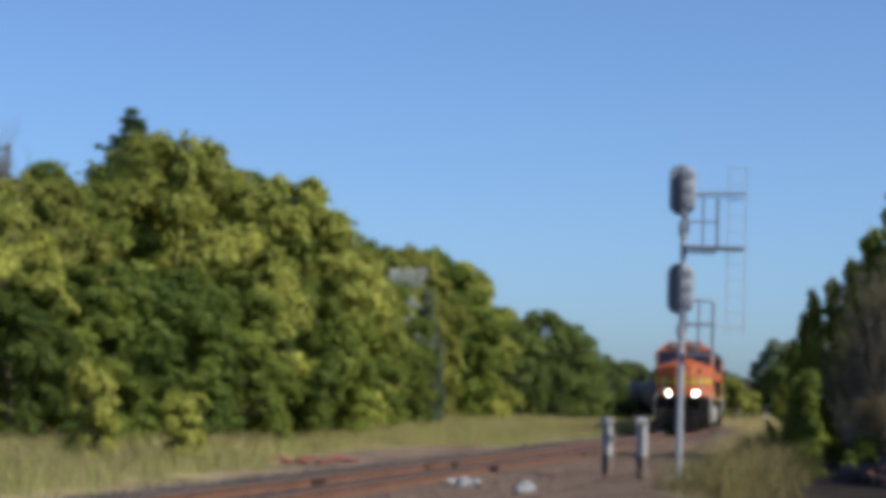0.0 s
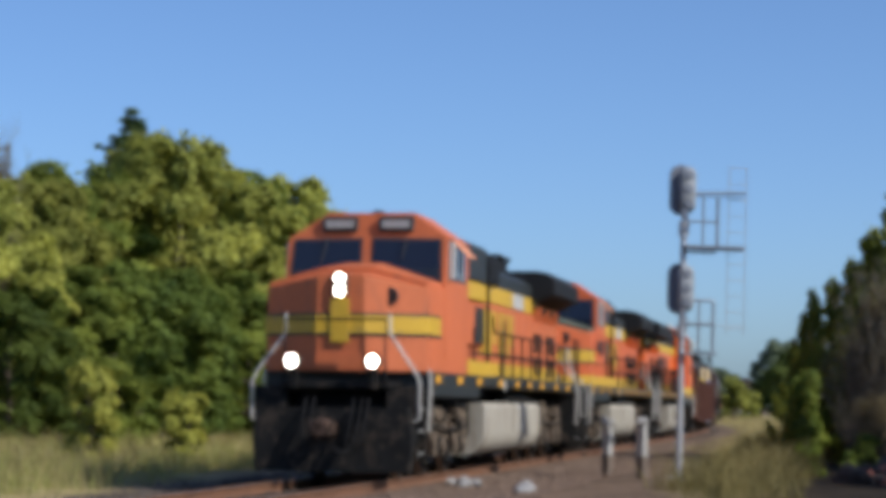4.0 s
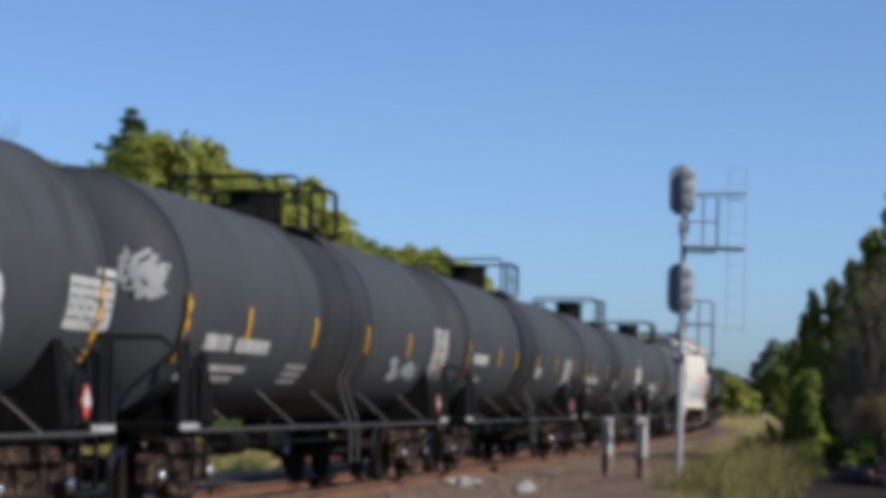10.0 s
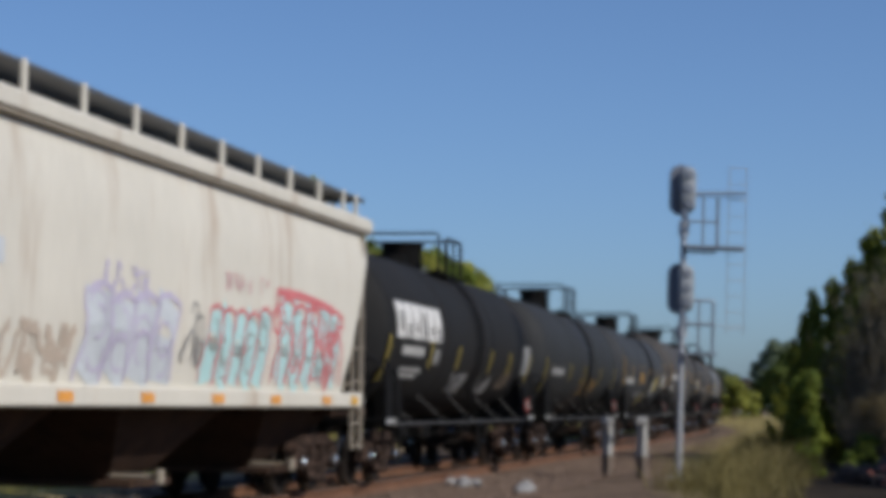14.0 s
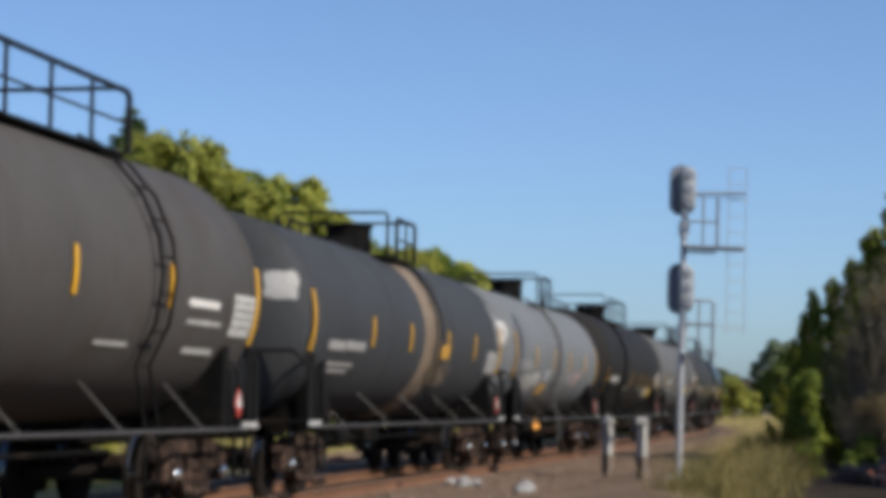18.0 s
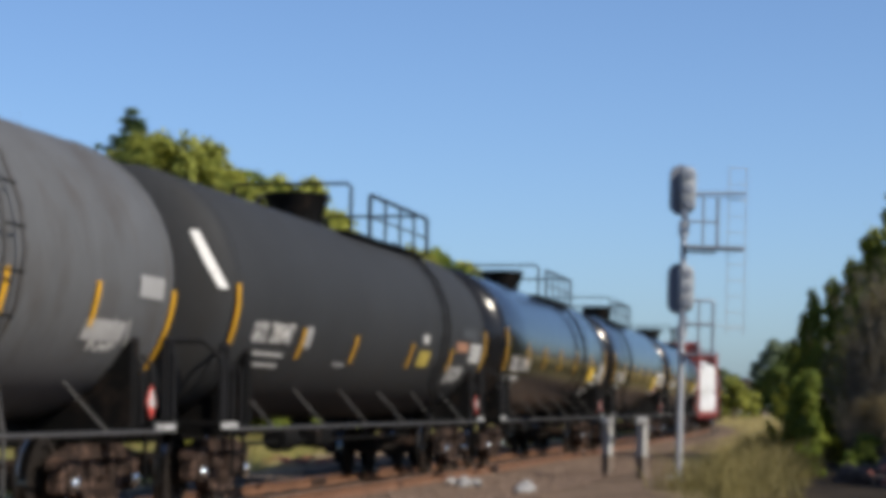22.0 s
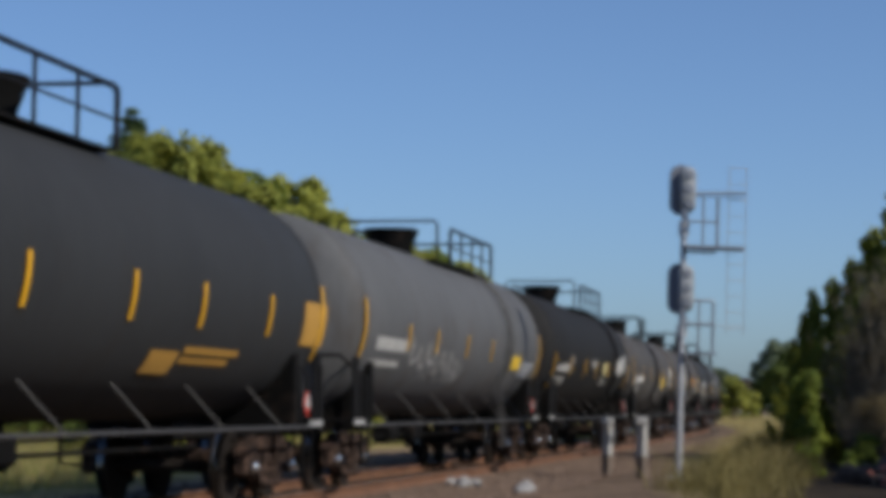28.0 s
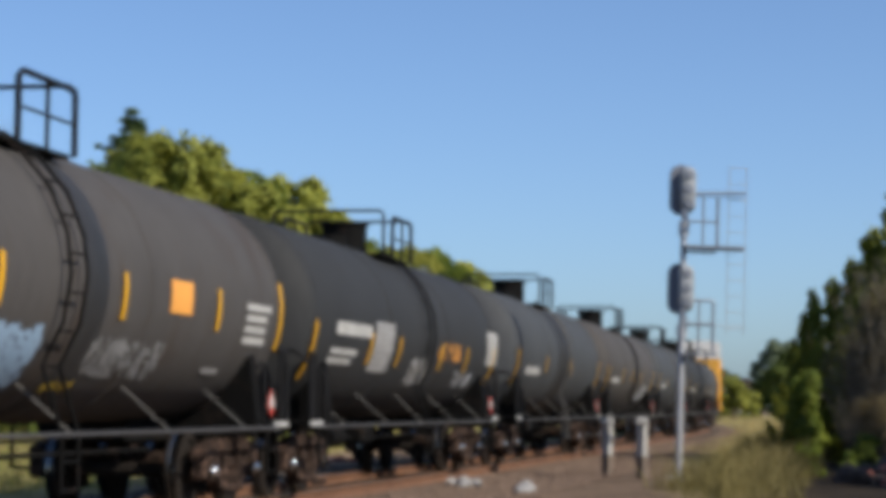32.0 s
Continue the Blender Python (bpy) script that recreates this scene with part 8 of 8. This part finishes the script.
    lobes.append((0, 0, h * 0.46, w * 0.20, h * 0.30))
    return lobes


VARIANTS = {}


def tree(name, x, y, h, kind, label, mat, spin, category="tree", width=None):
    """A tree of one of a few builds, scaled to its height."""
    d, _ = side_of(x, y)
    key = (kind, mat.name)
    if key not in VARIANTS:
        seed = len(VARIANTS) * 7 + 1
        if kind.startswith("broad"):
            lobes = broadleaf_variant(seed, 10.0, 7.2)
            VARIANTS[key] = (cloud_mesh("crown", lobes, 46000, 0.17, seed, mat), mesh_of("trunk", trunk_shape(10.0, 0.22, seed, lobes), BARK))
        elif kind == "spruce":
            lobes = []
            rnd = random.Random(seed)
            for i in range(34):
                t = i / 33
                for k in range(6):
                    reach = 2.1 * (1 - t) ** 0.75 * rnd.uniform(0.45, 1.25) + 0.04
                    a = k * 1.05 + i * 0.5 + rnd.uniform(-0.4, 0.4)
                    for q in (0.35, 0.65, 0.92):
                        lobes.append((reach * q * math.cos(a), reach * q * math.sin(a), 10 * (0.10 + 0.89 * t) - 0.22 * reach * q, 0.06 + 0.28 * (1 - t), 0.08 + 0.16 * (1 - t)))
            VARIANTS[key] = (cloud_mesh("crown", lobes, 16000, 0.16, seed, mat, droop=0.3), mesh_of("trunk", trunk_shape(12.0, 0.2, seed, []), BARK))
        elif kind == "juniper":
            rnd = random.Random(seed)
            lobes = []
            for i in range(34):
                t = i / 33
                a = i * 2.4 + rnd.uniform(-0.4, 0.4)
                q = 2.9 * (1 - t) ** 0.6 * rnd.uniform(0.45, 1.0)
                c = Vector((q * math.cos(a), q * math.sin(a), 10 * (0.05 + 0.86 * t)))
                out = Vector((math.cos(a), math.sin(a), 0.5)).normalized()
                wide = (1.15 - 0.6 * t) * rnd.uniform(0.7, 1.2)
                lobes.append((c.x, c.y, c.z, wide * 0.8, rnd.uniform(0.5, 0.9), out.x, out.y, out.z))
                # plumes that point up and outward
                for k in range(5):
                    v = (out + Vector((rnd.uniform(-0.6, 0.6), rnd.uniform(-0.6, 0.6), rnd.uniform(0.2, 1.4)))).normalized()
                    for m in range(4):
                        e = c + v * wide * (0.6 + 0.32 * m)
                        lobes.append((e.x, e.y, e.z, wide * (0.26 - 0.05 * m), wide * (0.30 - 0.05 * m), v.x, v.y, v.z))
            VARIANTS[key] = (cloud_mesh("crown", lobes, 20000, 0.20, seed, mat), mesh_of("trunk", trunk_shape(10.0, 0.25, seed, lobes), BARK))
        elif kind == "brush":
            rnd = random.Random(seed)
            sh = Shape()
            for i in range(150):
                a = rnd.uniform(0, 6.28)
                r0 = rnd.uniform(0, 0.8)
                p = Vector((r0 * math.cos(a), r0 * math.sin(a), 0))
                dirv = Vector((math.cos(a) * rnd.uniform(0.05, 0.55), math.sin(a) * rnd.uniform(0.05, 0.55), 1)).normalized()
                ln = rnd.uniform(4, 10)
                q = p
                for k in range(4):
                    nx = q + (dirv + Vector((rnd.uniform(-0.2, 0.2), rnd.uniform(-0.2, 0.2), 0))) * ln / 4
                    sh.cyl(q, nx, 0.05 * (1 - k * 0.22), 0.05 * (0.78 - k * 0.22), 4, caps=False)
                    for _ in range(3):
                        e = nx + Vector((rnd.uniform(-0.7, 0.7), rnd.uniform(-0.7, 0.7), rnd.uniform(0.1, 0.9)))
                        sh.cyl(nx, e, 0.022, 0.008, 3, caps=False)
                    q = nx
            lobes = [(rnd.uniform(-1, 1), rnd.uniform(-1, 1), rnd.uniform(1.5, 8.5), 0.9, 1.1) for _ in range(22)]
            VARIANTS[key] = (cloud_mesh("crown", lobes, 9000, 0.17, seed, mat), mesh_of("trunk", sh, BARK_GREY, 0))
        else:
            rnd = random.Random(seed)
            lobes = []
            for i in range(30):
                a = i * 2.4 + rnd.uniform(-0.5, 0.5)
                z = rnd.uniform(0.8, 8.6)
                q = rnd.uniform(0.6, 3.6) * (1.15 - 0.06 * z)
                f = Vector((math.cos(a), math.sin(a), 0.4)).normalized()
                lobes.append((q * math.cos(a), q * math.sin(a), z, rnd.uniform(0.6, 1.3), rnd.uniform(0.5, 1.2), f.x, f.y, f.z))
            VARIANTS[key] = (cloud_mesh("crown", lobes, 5200, 0.55, seed, mat), mesh_of("trunk", trunk_shape(7.0, 0.25, seed, lobes), BARK))
    crown, trunk = VARIANTS[key]
    t = empty(name, label, category)
    k = h / 10.0
    kw = k if width is None else width
    part("trunk", trunk, None, t)
    part("crown", crown, None, t)
    for ch in t.children:
        ch.scale = (kw, kw, k)
        ch.rotation_euler = (0, 0, spin)
    t.location = (x, y, float(ground_z(d)) - 0.05)
    return t


rnd = random.Random(21)
LAB = "leafy yellow-green deciduous tree in the wood beyond the track"
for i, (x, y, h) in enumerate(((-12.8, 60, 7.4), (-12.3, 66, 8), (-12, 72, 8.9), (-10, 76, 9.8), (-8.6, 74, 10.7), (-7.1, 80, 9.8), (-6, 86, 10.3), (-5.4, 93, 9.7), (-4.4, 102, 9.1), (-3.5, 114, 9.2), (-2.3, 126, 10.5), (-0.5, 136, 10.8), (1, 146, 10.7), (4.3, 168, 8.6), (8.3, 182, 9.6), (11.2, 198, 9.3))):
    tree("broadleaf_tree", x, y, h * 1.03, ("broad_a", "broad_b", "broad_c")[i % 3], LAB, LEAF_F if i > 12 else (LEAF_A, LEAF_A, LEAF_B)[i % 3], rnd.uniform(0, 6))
# two of the farthest get grey-green leaves, with distance haze put into the colour
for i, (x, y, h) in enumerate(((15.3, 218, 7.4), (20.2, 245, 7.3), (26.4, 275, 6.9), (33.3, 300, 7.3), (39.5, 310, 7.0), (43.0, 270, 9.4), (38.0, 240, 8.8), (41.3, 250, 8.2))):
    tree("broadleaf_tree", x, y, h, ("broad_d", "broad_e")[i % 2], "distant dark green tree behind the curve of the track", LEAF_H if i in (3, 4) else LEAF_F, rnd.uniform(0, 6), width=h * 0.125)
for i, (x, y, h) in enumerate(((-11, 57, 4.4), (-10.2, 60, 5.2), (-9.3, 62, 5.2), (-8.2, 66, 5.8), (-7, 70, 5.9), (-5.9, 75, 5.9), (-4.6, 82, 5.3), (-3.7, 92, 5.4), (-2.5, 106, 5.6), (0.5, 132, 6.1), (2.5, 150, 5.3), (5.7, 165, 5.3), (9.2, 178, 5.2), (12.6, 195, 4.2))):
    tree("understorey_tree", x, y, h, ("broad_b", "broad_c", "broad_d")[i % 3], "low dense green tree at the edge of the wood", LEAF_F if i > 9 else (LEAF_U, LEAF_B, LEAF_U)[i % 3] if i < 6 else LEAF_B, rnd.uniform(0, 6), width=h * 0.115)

tree("spruce", -11.9, 85, 11.8, "spruce", "dark pointed spruce rising above the broadleaf trees", LEAF_C, 0.4, width=2.6)
def dead_tree(x, y, h):
    """Bleached trunk with a few level limbs, each hung with fine twigs."""
    r = random.Random(5)
    t = empty("dead_tree", "pale bleached dead tree standing among the green trees", "tree")
    sh = Shape().tube([(0, 0, -0.2), (0.1, 0, h * 0.4), (-0.05, 0, h * 0.8), (0.05, 0, h)], 0.06)
    for i in range(150):
        z = h * r.uniform(0.35, 0.98)
        e = (r.uniform(-0.4, 0.55), r.uniform(-0.3, 0.3), z - r.uniform(0.1, 0.7))
        sh.tube([(0, 0, z), e], 0.018)
    part("trunk", sh, BARK_PALE, t)
    for z, ln, d in ((h - 0.1, 1.7, -1), (h - 0.35, 1.5, -1), (h - 0.05, 0.8, 1), (h - 0.5, 0.7, 1)):
        sh = Shape().tube([(0, 0, z - 0.15), (d * ln * 0.4, -0.1, z), (d * ln, -0.1, z + 0.12)], 0.035)
        for i in range(int(45 * ln)):
            q = d * ln * r.uniform(0.05, 1.0)
            sh.tube([(q, -0.1, z), (q + r.uniform(-0.2, 0.2), r.uniform(-0.3, 0.2), z + r.uniform(-0.45, 0.22))], 0.016)
        part("limb", sh, BARK_PALE, t)
    t.location = (x, y, float(ground_z(side_of(x, y)[0])))


dead_tree(-1.55, 107, 7.5)
tree("cedar", -0.75, 108, 7.0, "juniper", "grey-green cedar standing among the broadleaf trees", LEAF_H, 1.2, width=0.33)
tree("brush", -11.9, 60, 8.4, "brush", "thin half-bare tree at the edge of the wood", TWIG, 2.0, "tree", 0.16)
# dense junipers, brush and shrubs on the bank to the right
# the last six stand out of view, added only to shade the bank
for x, y, h, wd in ((10.9, 66, 5.1, 0.35), (11.3, 65, 5.4, 0.43), (11.7, 64, 5.9, 0.49), (12.1, 63, 6.7, 0.61), (12.5, 61, 7.7, 0.74), (10.4, 62, 3.4, 0.41), (11.0, 61, 3.9, 0.49), (11.1, 69, 4.3, 0.38), (11.6, 60, 4.4, 0.54), (14.0, 64, 8.3, 0.81), (11.3, 41.6, 4.2, 0.60), (10.6, 39.6, 3.6, 0.55), (12.0, 44.5, 4.6, 0.60), (12.6, 43, 4.6, 0.68), (13.4, 47, 5.0, 0.7), (14.2, 51, 5.6, 0.78)):
    tree("juniper", x, y, h, "juniper", "dense dark green juniper on the bank, or unseen beside it for shade", LEAF_E, rnd.uniform(0, 6), width=wd * 0.84)
for x, y, h in ((10.9, 56, 4.9), (10.6, 57, 3.7), (11.2, 55, 5.3), (10.55, 54.5, 2.0)):
    tree("brush", x, y, h, "brush", "leafless grey-brown brush on the bank", TWIG, rnd.uniform(0, 6), "bush", 0.26)
for x, y, h in ((9.95, 53, 1.0), (9.7, 51.5, 0.8), (9.1, 50.5, 0.6), (8.9, 47, 0.6)):
    tree("shrub", x, y, h, "shrub", "low dark green growth among the boulders", LEAF_U, rnd.uniform(0, 6), "bush", h * 0.11)
tree("shrub", 9.5, 59, 2.9, "shrub", "bright green shrub at the foot of the junipers", LEAF_B, 1.0, "bush", 0.155)
tree("shrub", 9.2, 58, 1.5, "shrub", "dark green shrub at the foot of the junipers", LEAF_E, 1.6, "bush", 0.14)
tree("shrub", 7.8, 48, 0.85, "shrub", "low olive shrub in the grass", LEAF_B, 2.0, "bush", 0.085)
tree("shrub", -5.95, 52, 1.9, "shrub", "small yellow-green shrub at the meadow edge", LEAF_G, 3.0, "bush", 0.17)
tree("shrub", -7.75, 50, 2.5, "shrub", "yellow-green shrub at the meadow edge", LEAF_G, 4.0, "bush", 0.17)
tree("shrub", -3.6, 86, 2.2, "shrub", "grey-green shrub in the meadow", LEAF_A, 5.0, "bush", 0.3)


# ---------------------------------------------------------------- signal mast, posts, stones
def signal_mast():
    sg = empty("signal_mast", "silver-painted railway signal mast with two heads seen from behind", "railway signal")
    part("mast", Shape().cyl((0, 0, 0), (0, 0, 6.9), 0.085, 0.075, 14), SIGNAL_SILVER, sg)
    part("base", Shape().box(-0.28, 0.28, -0.28, 0.28, -0.25, 0.08, 0.03), SIGNAL_SILVER, sg)
    def oval(cx, rx, zc, flat, cap, y, c):
        """Ring of an upright oval with straight sides."""
        return [(cx + rx * math.cos(a) * c, y, zc + (flat * (1 if math.sin(a) >= 0 else -1) + cap * math.sin(a)) * c) for a in [2 * math.pi * (i + 0.5) / 28 for i in range(28)]]

    for z in (7.16, 4.70):
        hd = part("signal_head", Shape().loft([oval(-0.07, 0.27, z, 0.36, 0.27, 0.16 + y, c) for y, c in ((0.0, 0.97), (0.02, 1.0), (0.05, 1.0))]), SIGNAL_BLACK, sg, "dark grey oval background plate")
        part("housing", Shape().loft([oval(0.09, 0.20, z, 0.36, 0.22, 0.15 + y, c) for y, c in ((0.0, 1.0), (-0.14, 1.0), (-0.22, 0.9), (-0.25, 0.7))]), SIGNAL_HOUSING, hd, "dull silver rounded lamp housing")
        for k in (-0.36, 0.0, 0.36):
            part("hood", Shape().cyl((-0.07, 0.20, z + k), (-0.10, 0.55, z + k), 0.12, 0.13, 12), SIGNAL_BLACK, hd)
            part("lamp_door", Shape().cyl((0.09, -0.10, z + k), (0.09, -0.125, z + k), 0.115, 0.10, 14), SIGNAL_GREY, hd, "round rear door of the lamp")
        part("hinge", Shape().box(-0.10, -0.07, -0.06, 0.10, z - 0.45, z + 0.45), SIGNAL_BLACK, hd)
        part("bracket", Shape().tube([(0, 0, z - 0.62), (0.0, 0.12, z - 0.5)], 0.035).tube([(0, 0, z + 0.3), (0, 0.12, z + 0.3)], 0.035), SIGNAL_SILVER, hd)
        part("conduit", Shape().tube([(0.04, -0.08, z - 0.55), (0.10, -0.14, z - 0.85), (0.05, -0.09, z - 1.15)], 0.022), SIGNAL_GREY, hd)
    part("clamp", Shape().cyl((0, 0, 6.0), (0, 0, 6.35), 0.13, n=12), SIGNAL_SILVER, sg)
    part("clamp", Shape().cyl((0, 0, 3.5), (0, 0, 3.8), 0.13, n=12), SIGNAL_SILVER, sg)

    def rail(pts, r=0.03, nm="platform_rail"):
        part(nm, Shape().tube(pts, r), SIGNAL_GREY, sg)

    part("platform", Shape().box(0.0, 1.50, -0.30, 0.30, 5.70, 5.77), SIGNAL_GREY, sg, "grated service platform")
    rail([(0, 0, 7.06), (1.55, 0, 7.12)], 0.04)
    rail([(0.05, -0.28, 6.35), (0.78, -0.28, 6.35)], 0.03)
    rail([(0.42, -0.28, 5.7), (0.42, -0.28, 6.98)], 0.028)
    rail([(0.78, -0.28, 5.7), (0.78, -0.28, 6.98)], 0.038)
    part("platform_arm", Shape().box(0, 0.8, -0.06, 0.06, 5.59, 5.64), SIGNAL_GREY, sg)
    rail([(0, 0, 4.42), (0.73, 0, 4.42), (0.77, 0, 4.41), (0.78, 0, 4.36), (0.78, 0, 3.1)], 0.036)
    rail([(0, 0, 3.84), (0.78, 0, 3.84)], 0.03)
    rail([(0.42, 0, 4.42), (0.42, 0, 3.1)], 0.028)
    part("platform", Shape().box(0.0, 0.85, -0.25, 0.25, 3.06, 3.10), SIGNAL_GREY, sg)
    for x in (1.14, 1.58):
        part("ladder_rail", Shape().tube([(x, 0.1, 3.6), (x, 0.1, 7.78)], 0.012), SIGNAL_PALE, sg)
    for i in range(11):
        part("rung", Shape().tube([(1.14, 0.1, 3.75 + i * 0.40), (1.58, 0.1, 3.75 + i * 0.40)], 0.010), SIGNAL_PALE, sg)
    for z in (3.80, 5.68, 7.0):
        part("ladder_bracket", Shape().tube([(0, 0, z), (1.56, 0.1, z)], 0.012), SIGNAL_PALE, sg)
    sg.matrix_world = Matrix.Translation((4.79, 45.44, -0.2)) @ Matrix.Rotation(radians(1.1), 4, "Y") @ Matrix.Rotation(radians(6), 4, "Z") @ Matrix.Diagonal((0.82, 0.82, 0.82, 1))


signal_mast()


def marker_post(x, y, z, h):
    p = empty("marker_post", "weathered white square post with a cap and a brown foot", "post", "posts beside the track")
    sq = lambda r, za, zb: Shape().loft([[(r * math.cos(a), r * math.sin(a), zz) for a in [math.pi / 2 * (k + 0.05) for k in range(4)]] for zz in (za, zb)])
    part("shaft", sq(0.118, h * 0.36, h - 0.1), POST_WHITE, p, "", 0)
    part("foot", sq(0.120, -0.3, h * 0.36), POST_BROWN, p, "brown lower part", 0)
    part("cap", Shape().box(-0.14, 0.12, -0.12, 0.12, h - 0.16, h, 0.03), POST_WHITE, p)
    p.matrix_world = Matrix.Translation((x, y, z))


marker_post(3.46, 46.84, -0.2, 1.22)
marker_post(4.07, 45.6, -0.2, 1.24)


def rock_mesh(seed, mat, flat=0.7):
    rnd = random.Random(seed)
    bm = bmesh.new()
    bmesh.ops.create_icosphere(bm, subdivisions=2, radius=0.5)
    off = Vector((seed * 3.1, 0, 0))
    for v in bm.verts:
        k = 1 + 0.45 * noise.noise(v.co * 2.2 + off) + 0.2 * noise.noise(v.co * 5 + off)
        v.co = Vector((v.co.x * k, v.co.y * k * 0.8, v.co.z * k * flat))
    me = bpy.data.meshes.new("rock")
    bm.to_mesh(me)
    bm.free()
    me.materials.append(mat)
    return me


PALE_ROCK = material("pale_broken_concrete", (0.27, 0.265, 0.265), 0.85, vary=0.25, bump=0.6)
rocks = [rock_mesh(i, PALE_ROCK) for i in range(3)]
for i, (x, y, sc) in enumerate(((0.22, 40.3, 0.28), (0.42, 40.1, 0.34), (0.60, 40.4, 0.26), (0.38, 39.7, 0.20), (1.42, 37.5, 0.38), (1.34, 37.2, 0.24))):
    d, _ = side_of(x, y)
    ob = tagged(new("broken_concrete", rocks[i % 3]), "pale lump of broken concrete lying on the ballast", "rubble", "rubble on the ballast")
    ob.matrix_world = Matrix.Translation((x, y, float(ground_z(d)) + sc * 0.22)) @ Matrix.Rotation(i * 1.3, 4, "Z") @ Matrix.Diagonal((sc, sc, sc, 1))
red = [rock_mesh(i + 10, RIPRAP_RED) for i in range(2)]
grey = [rock_mesh(i + 20, RIPRAP_GREY) for i in range(3)]
rr = random.Random(8)
for i in range(46):
    y = rr.uniform(41, 56)
    x = y * rr.uniform(0.181, 0.206)
    d, _ = side_of(x, y)
    sc = rr.uniform(0.3, 0.75)
    use_red = x > y * 0.190 and rr.random() < 0.5
    ob = tagged(new("boulder", (red if use_red else grey)[i % 2]), ("reddish" if use_red else "grey") + " riprap boulder on the bank", "boulder", "boulders on the bank")
    ob.matrix_world = Matrix.Translation((x, y, float(ground_z(d)) + sc * 0.15)) @ Matrix.Rotation(rr.uniform(0, 6), 4, "Z") @ Matrix.Diagonal((sc, sc, sc, 1))
for i in range(26):
    x, y = -3.2 + rr.uniform(-1.3, 1.0), 57.5 + rr.uniform(-2.2, 2.2)
    sc = rr.uniform(0.14, 0.42)
    d, _ = side_of(x, y)
    ob = tagged(new("sandstone_piece", red[i % 2]), "small red sandstone piece on the gravel", "stone", "red stones on the gravel")
    ob.matrix_world = Matrix.Translation((x, y, float(ground_z(d)) + sc * 0.15)) @ Matrix.Rotation(rr.uniform(0, 6), 4, "Z") @ Matrix.Diagonal((sc, sc, sc * 0.35, 1))


def distant_shed(x, y):
    sd = empty("shed", "small grey-white shed far behind the trees", "shed")
    part("wall", Shape().box(-1.6, 1.6, -1.5, 1.5, -0.3, 4.0), POST_WHITE, sd)
    part("roof", Shape().prism([(-1.9, 3.9), (1.9, 3.9), (0, 4.9)], -1.8, 1.8), RIPRAP_GREY, sd, "grey pitched roof")
    part("door", Shape().box(-0.5, 0.5, -1.55, -1.5, -0.1, 1.9), GREY_MARK, sd)
    sd.location = (x, y, -0.2)


distant_shed(35.4, 262)
# leaf colour greyed to paint the haze of distance
for x, y, h in ((38.2, 252, 10.2), (40.3, 246, 9.4), (32.2, 262, 6.8)):
    tree("broadleaf_tree", x, y, h, "broad_b", "haze-paled green tree beyond the dry field", LEAF_H, rnd.uniform(0, 6))
for x, y, h in ((25.3, 195, 4.4), (27.0, 205, 4.0), (29.7, 215, 3.2)):
    tree("shrub", x, y, h, "shrub", "green bush beyond the dry field", LEAF_A, rnd.uniform(0, 6), "bush", h * 0.09)
grass("field_grass", "dry golden grass of the field beyond the junipers", GRASS_DRY, 30000, (-190, -30), (3.5, 12.0), (0.35, 0.8), 16, 1.0, 0.8)

# unseen trees to the side and behind the camera, added for the tank reflections
for i in range(30):
    y = -50 + i * 9.5
    x = 42 + 0.19 * max(0, y) + rnd.uniform(-4, 4)
    h = rnd.uniform(8.5, 13.5)
    tree("broadleaf_tree", x, y, h, "broad_b", "unseen green tree added for the reflections in the tank shells", LEAF_B, rnd.uniform(0, 6), width=h * 0.13)

# ---------------------------------------------------------------- movement
def motions():
    """The train runs at an even speed along the track; the wheelsets roll."""
    for thing, mid, off in MOVING:
        rows = []
        for k in range(33):
            rows.append((k, ride(mid + run(k)) @ off))
        walk(thing, rows)
    first = {}
    for ws, radius in WHEELSETS:
        if radius not in first:
            step = SPEED / FPS / radius
            walk(ws, [(k / FPS, Matrix.Rotation(step * k, 4, "Y")) for k in range(32 * FPS + 1)])
            first[radius] = ws
        else:
            ws.rotation_mode = "QUATERNION"
            ad = ws.animation_data_create()
            ad.action = first[radius].animation_data.action
            ad.action_slot = first[radius].animation_data.action_slot


motions()
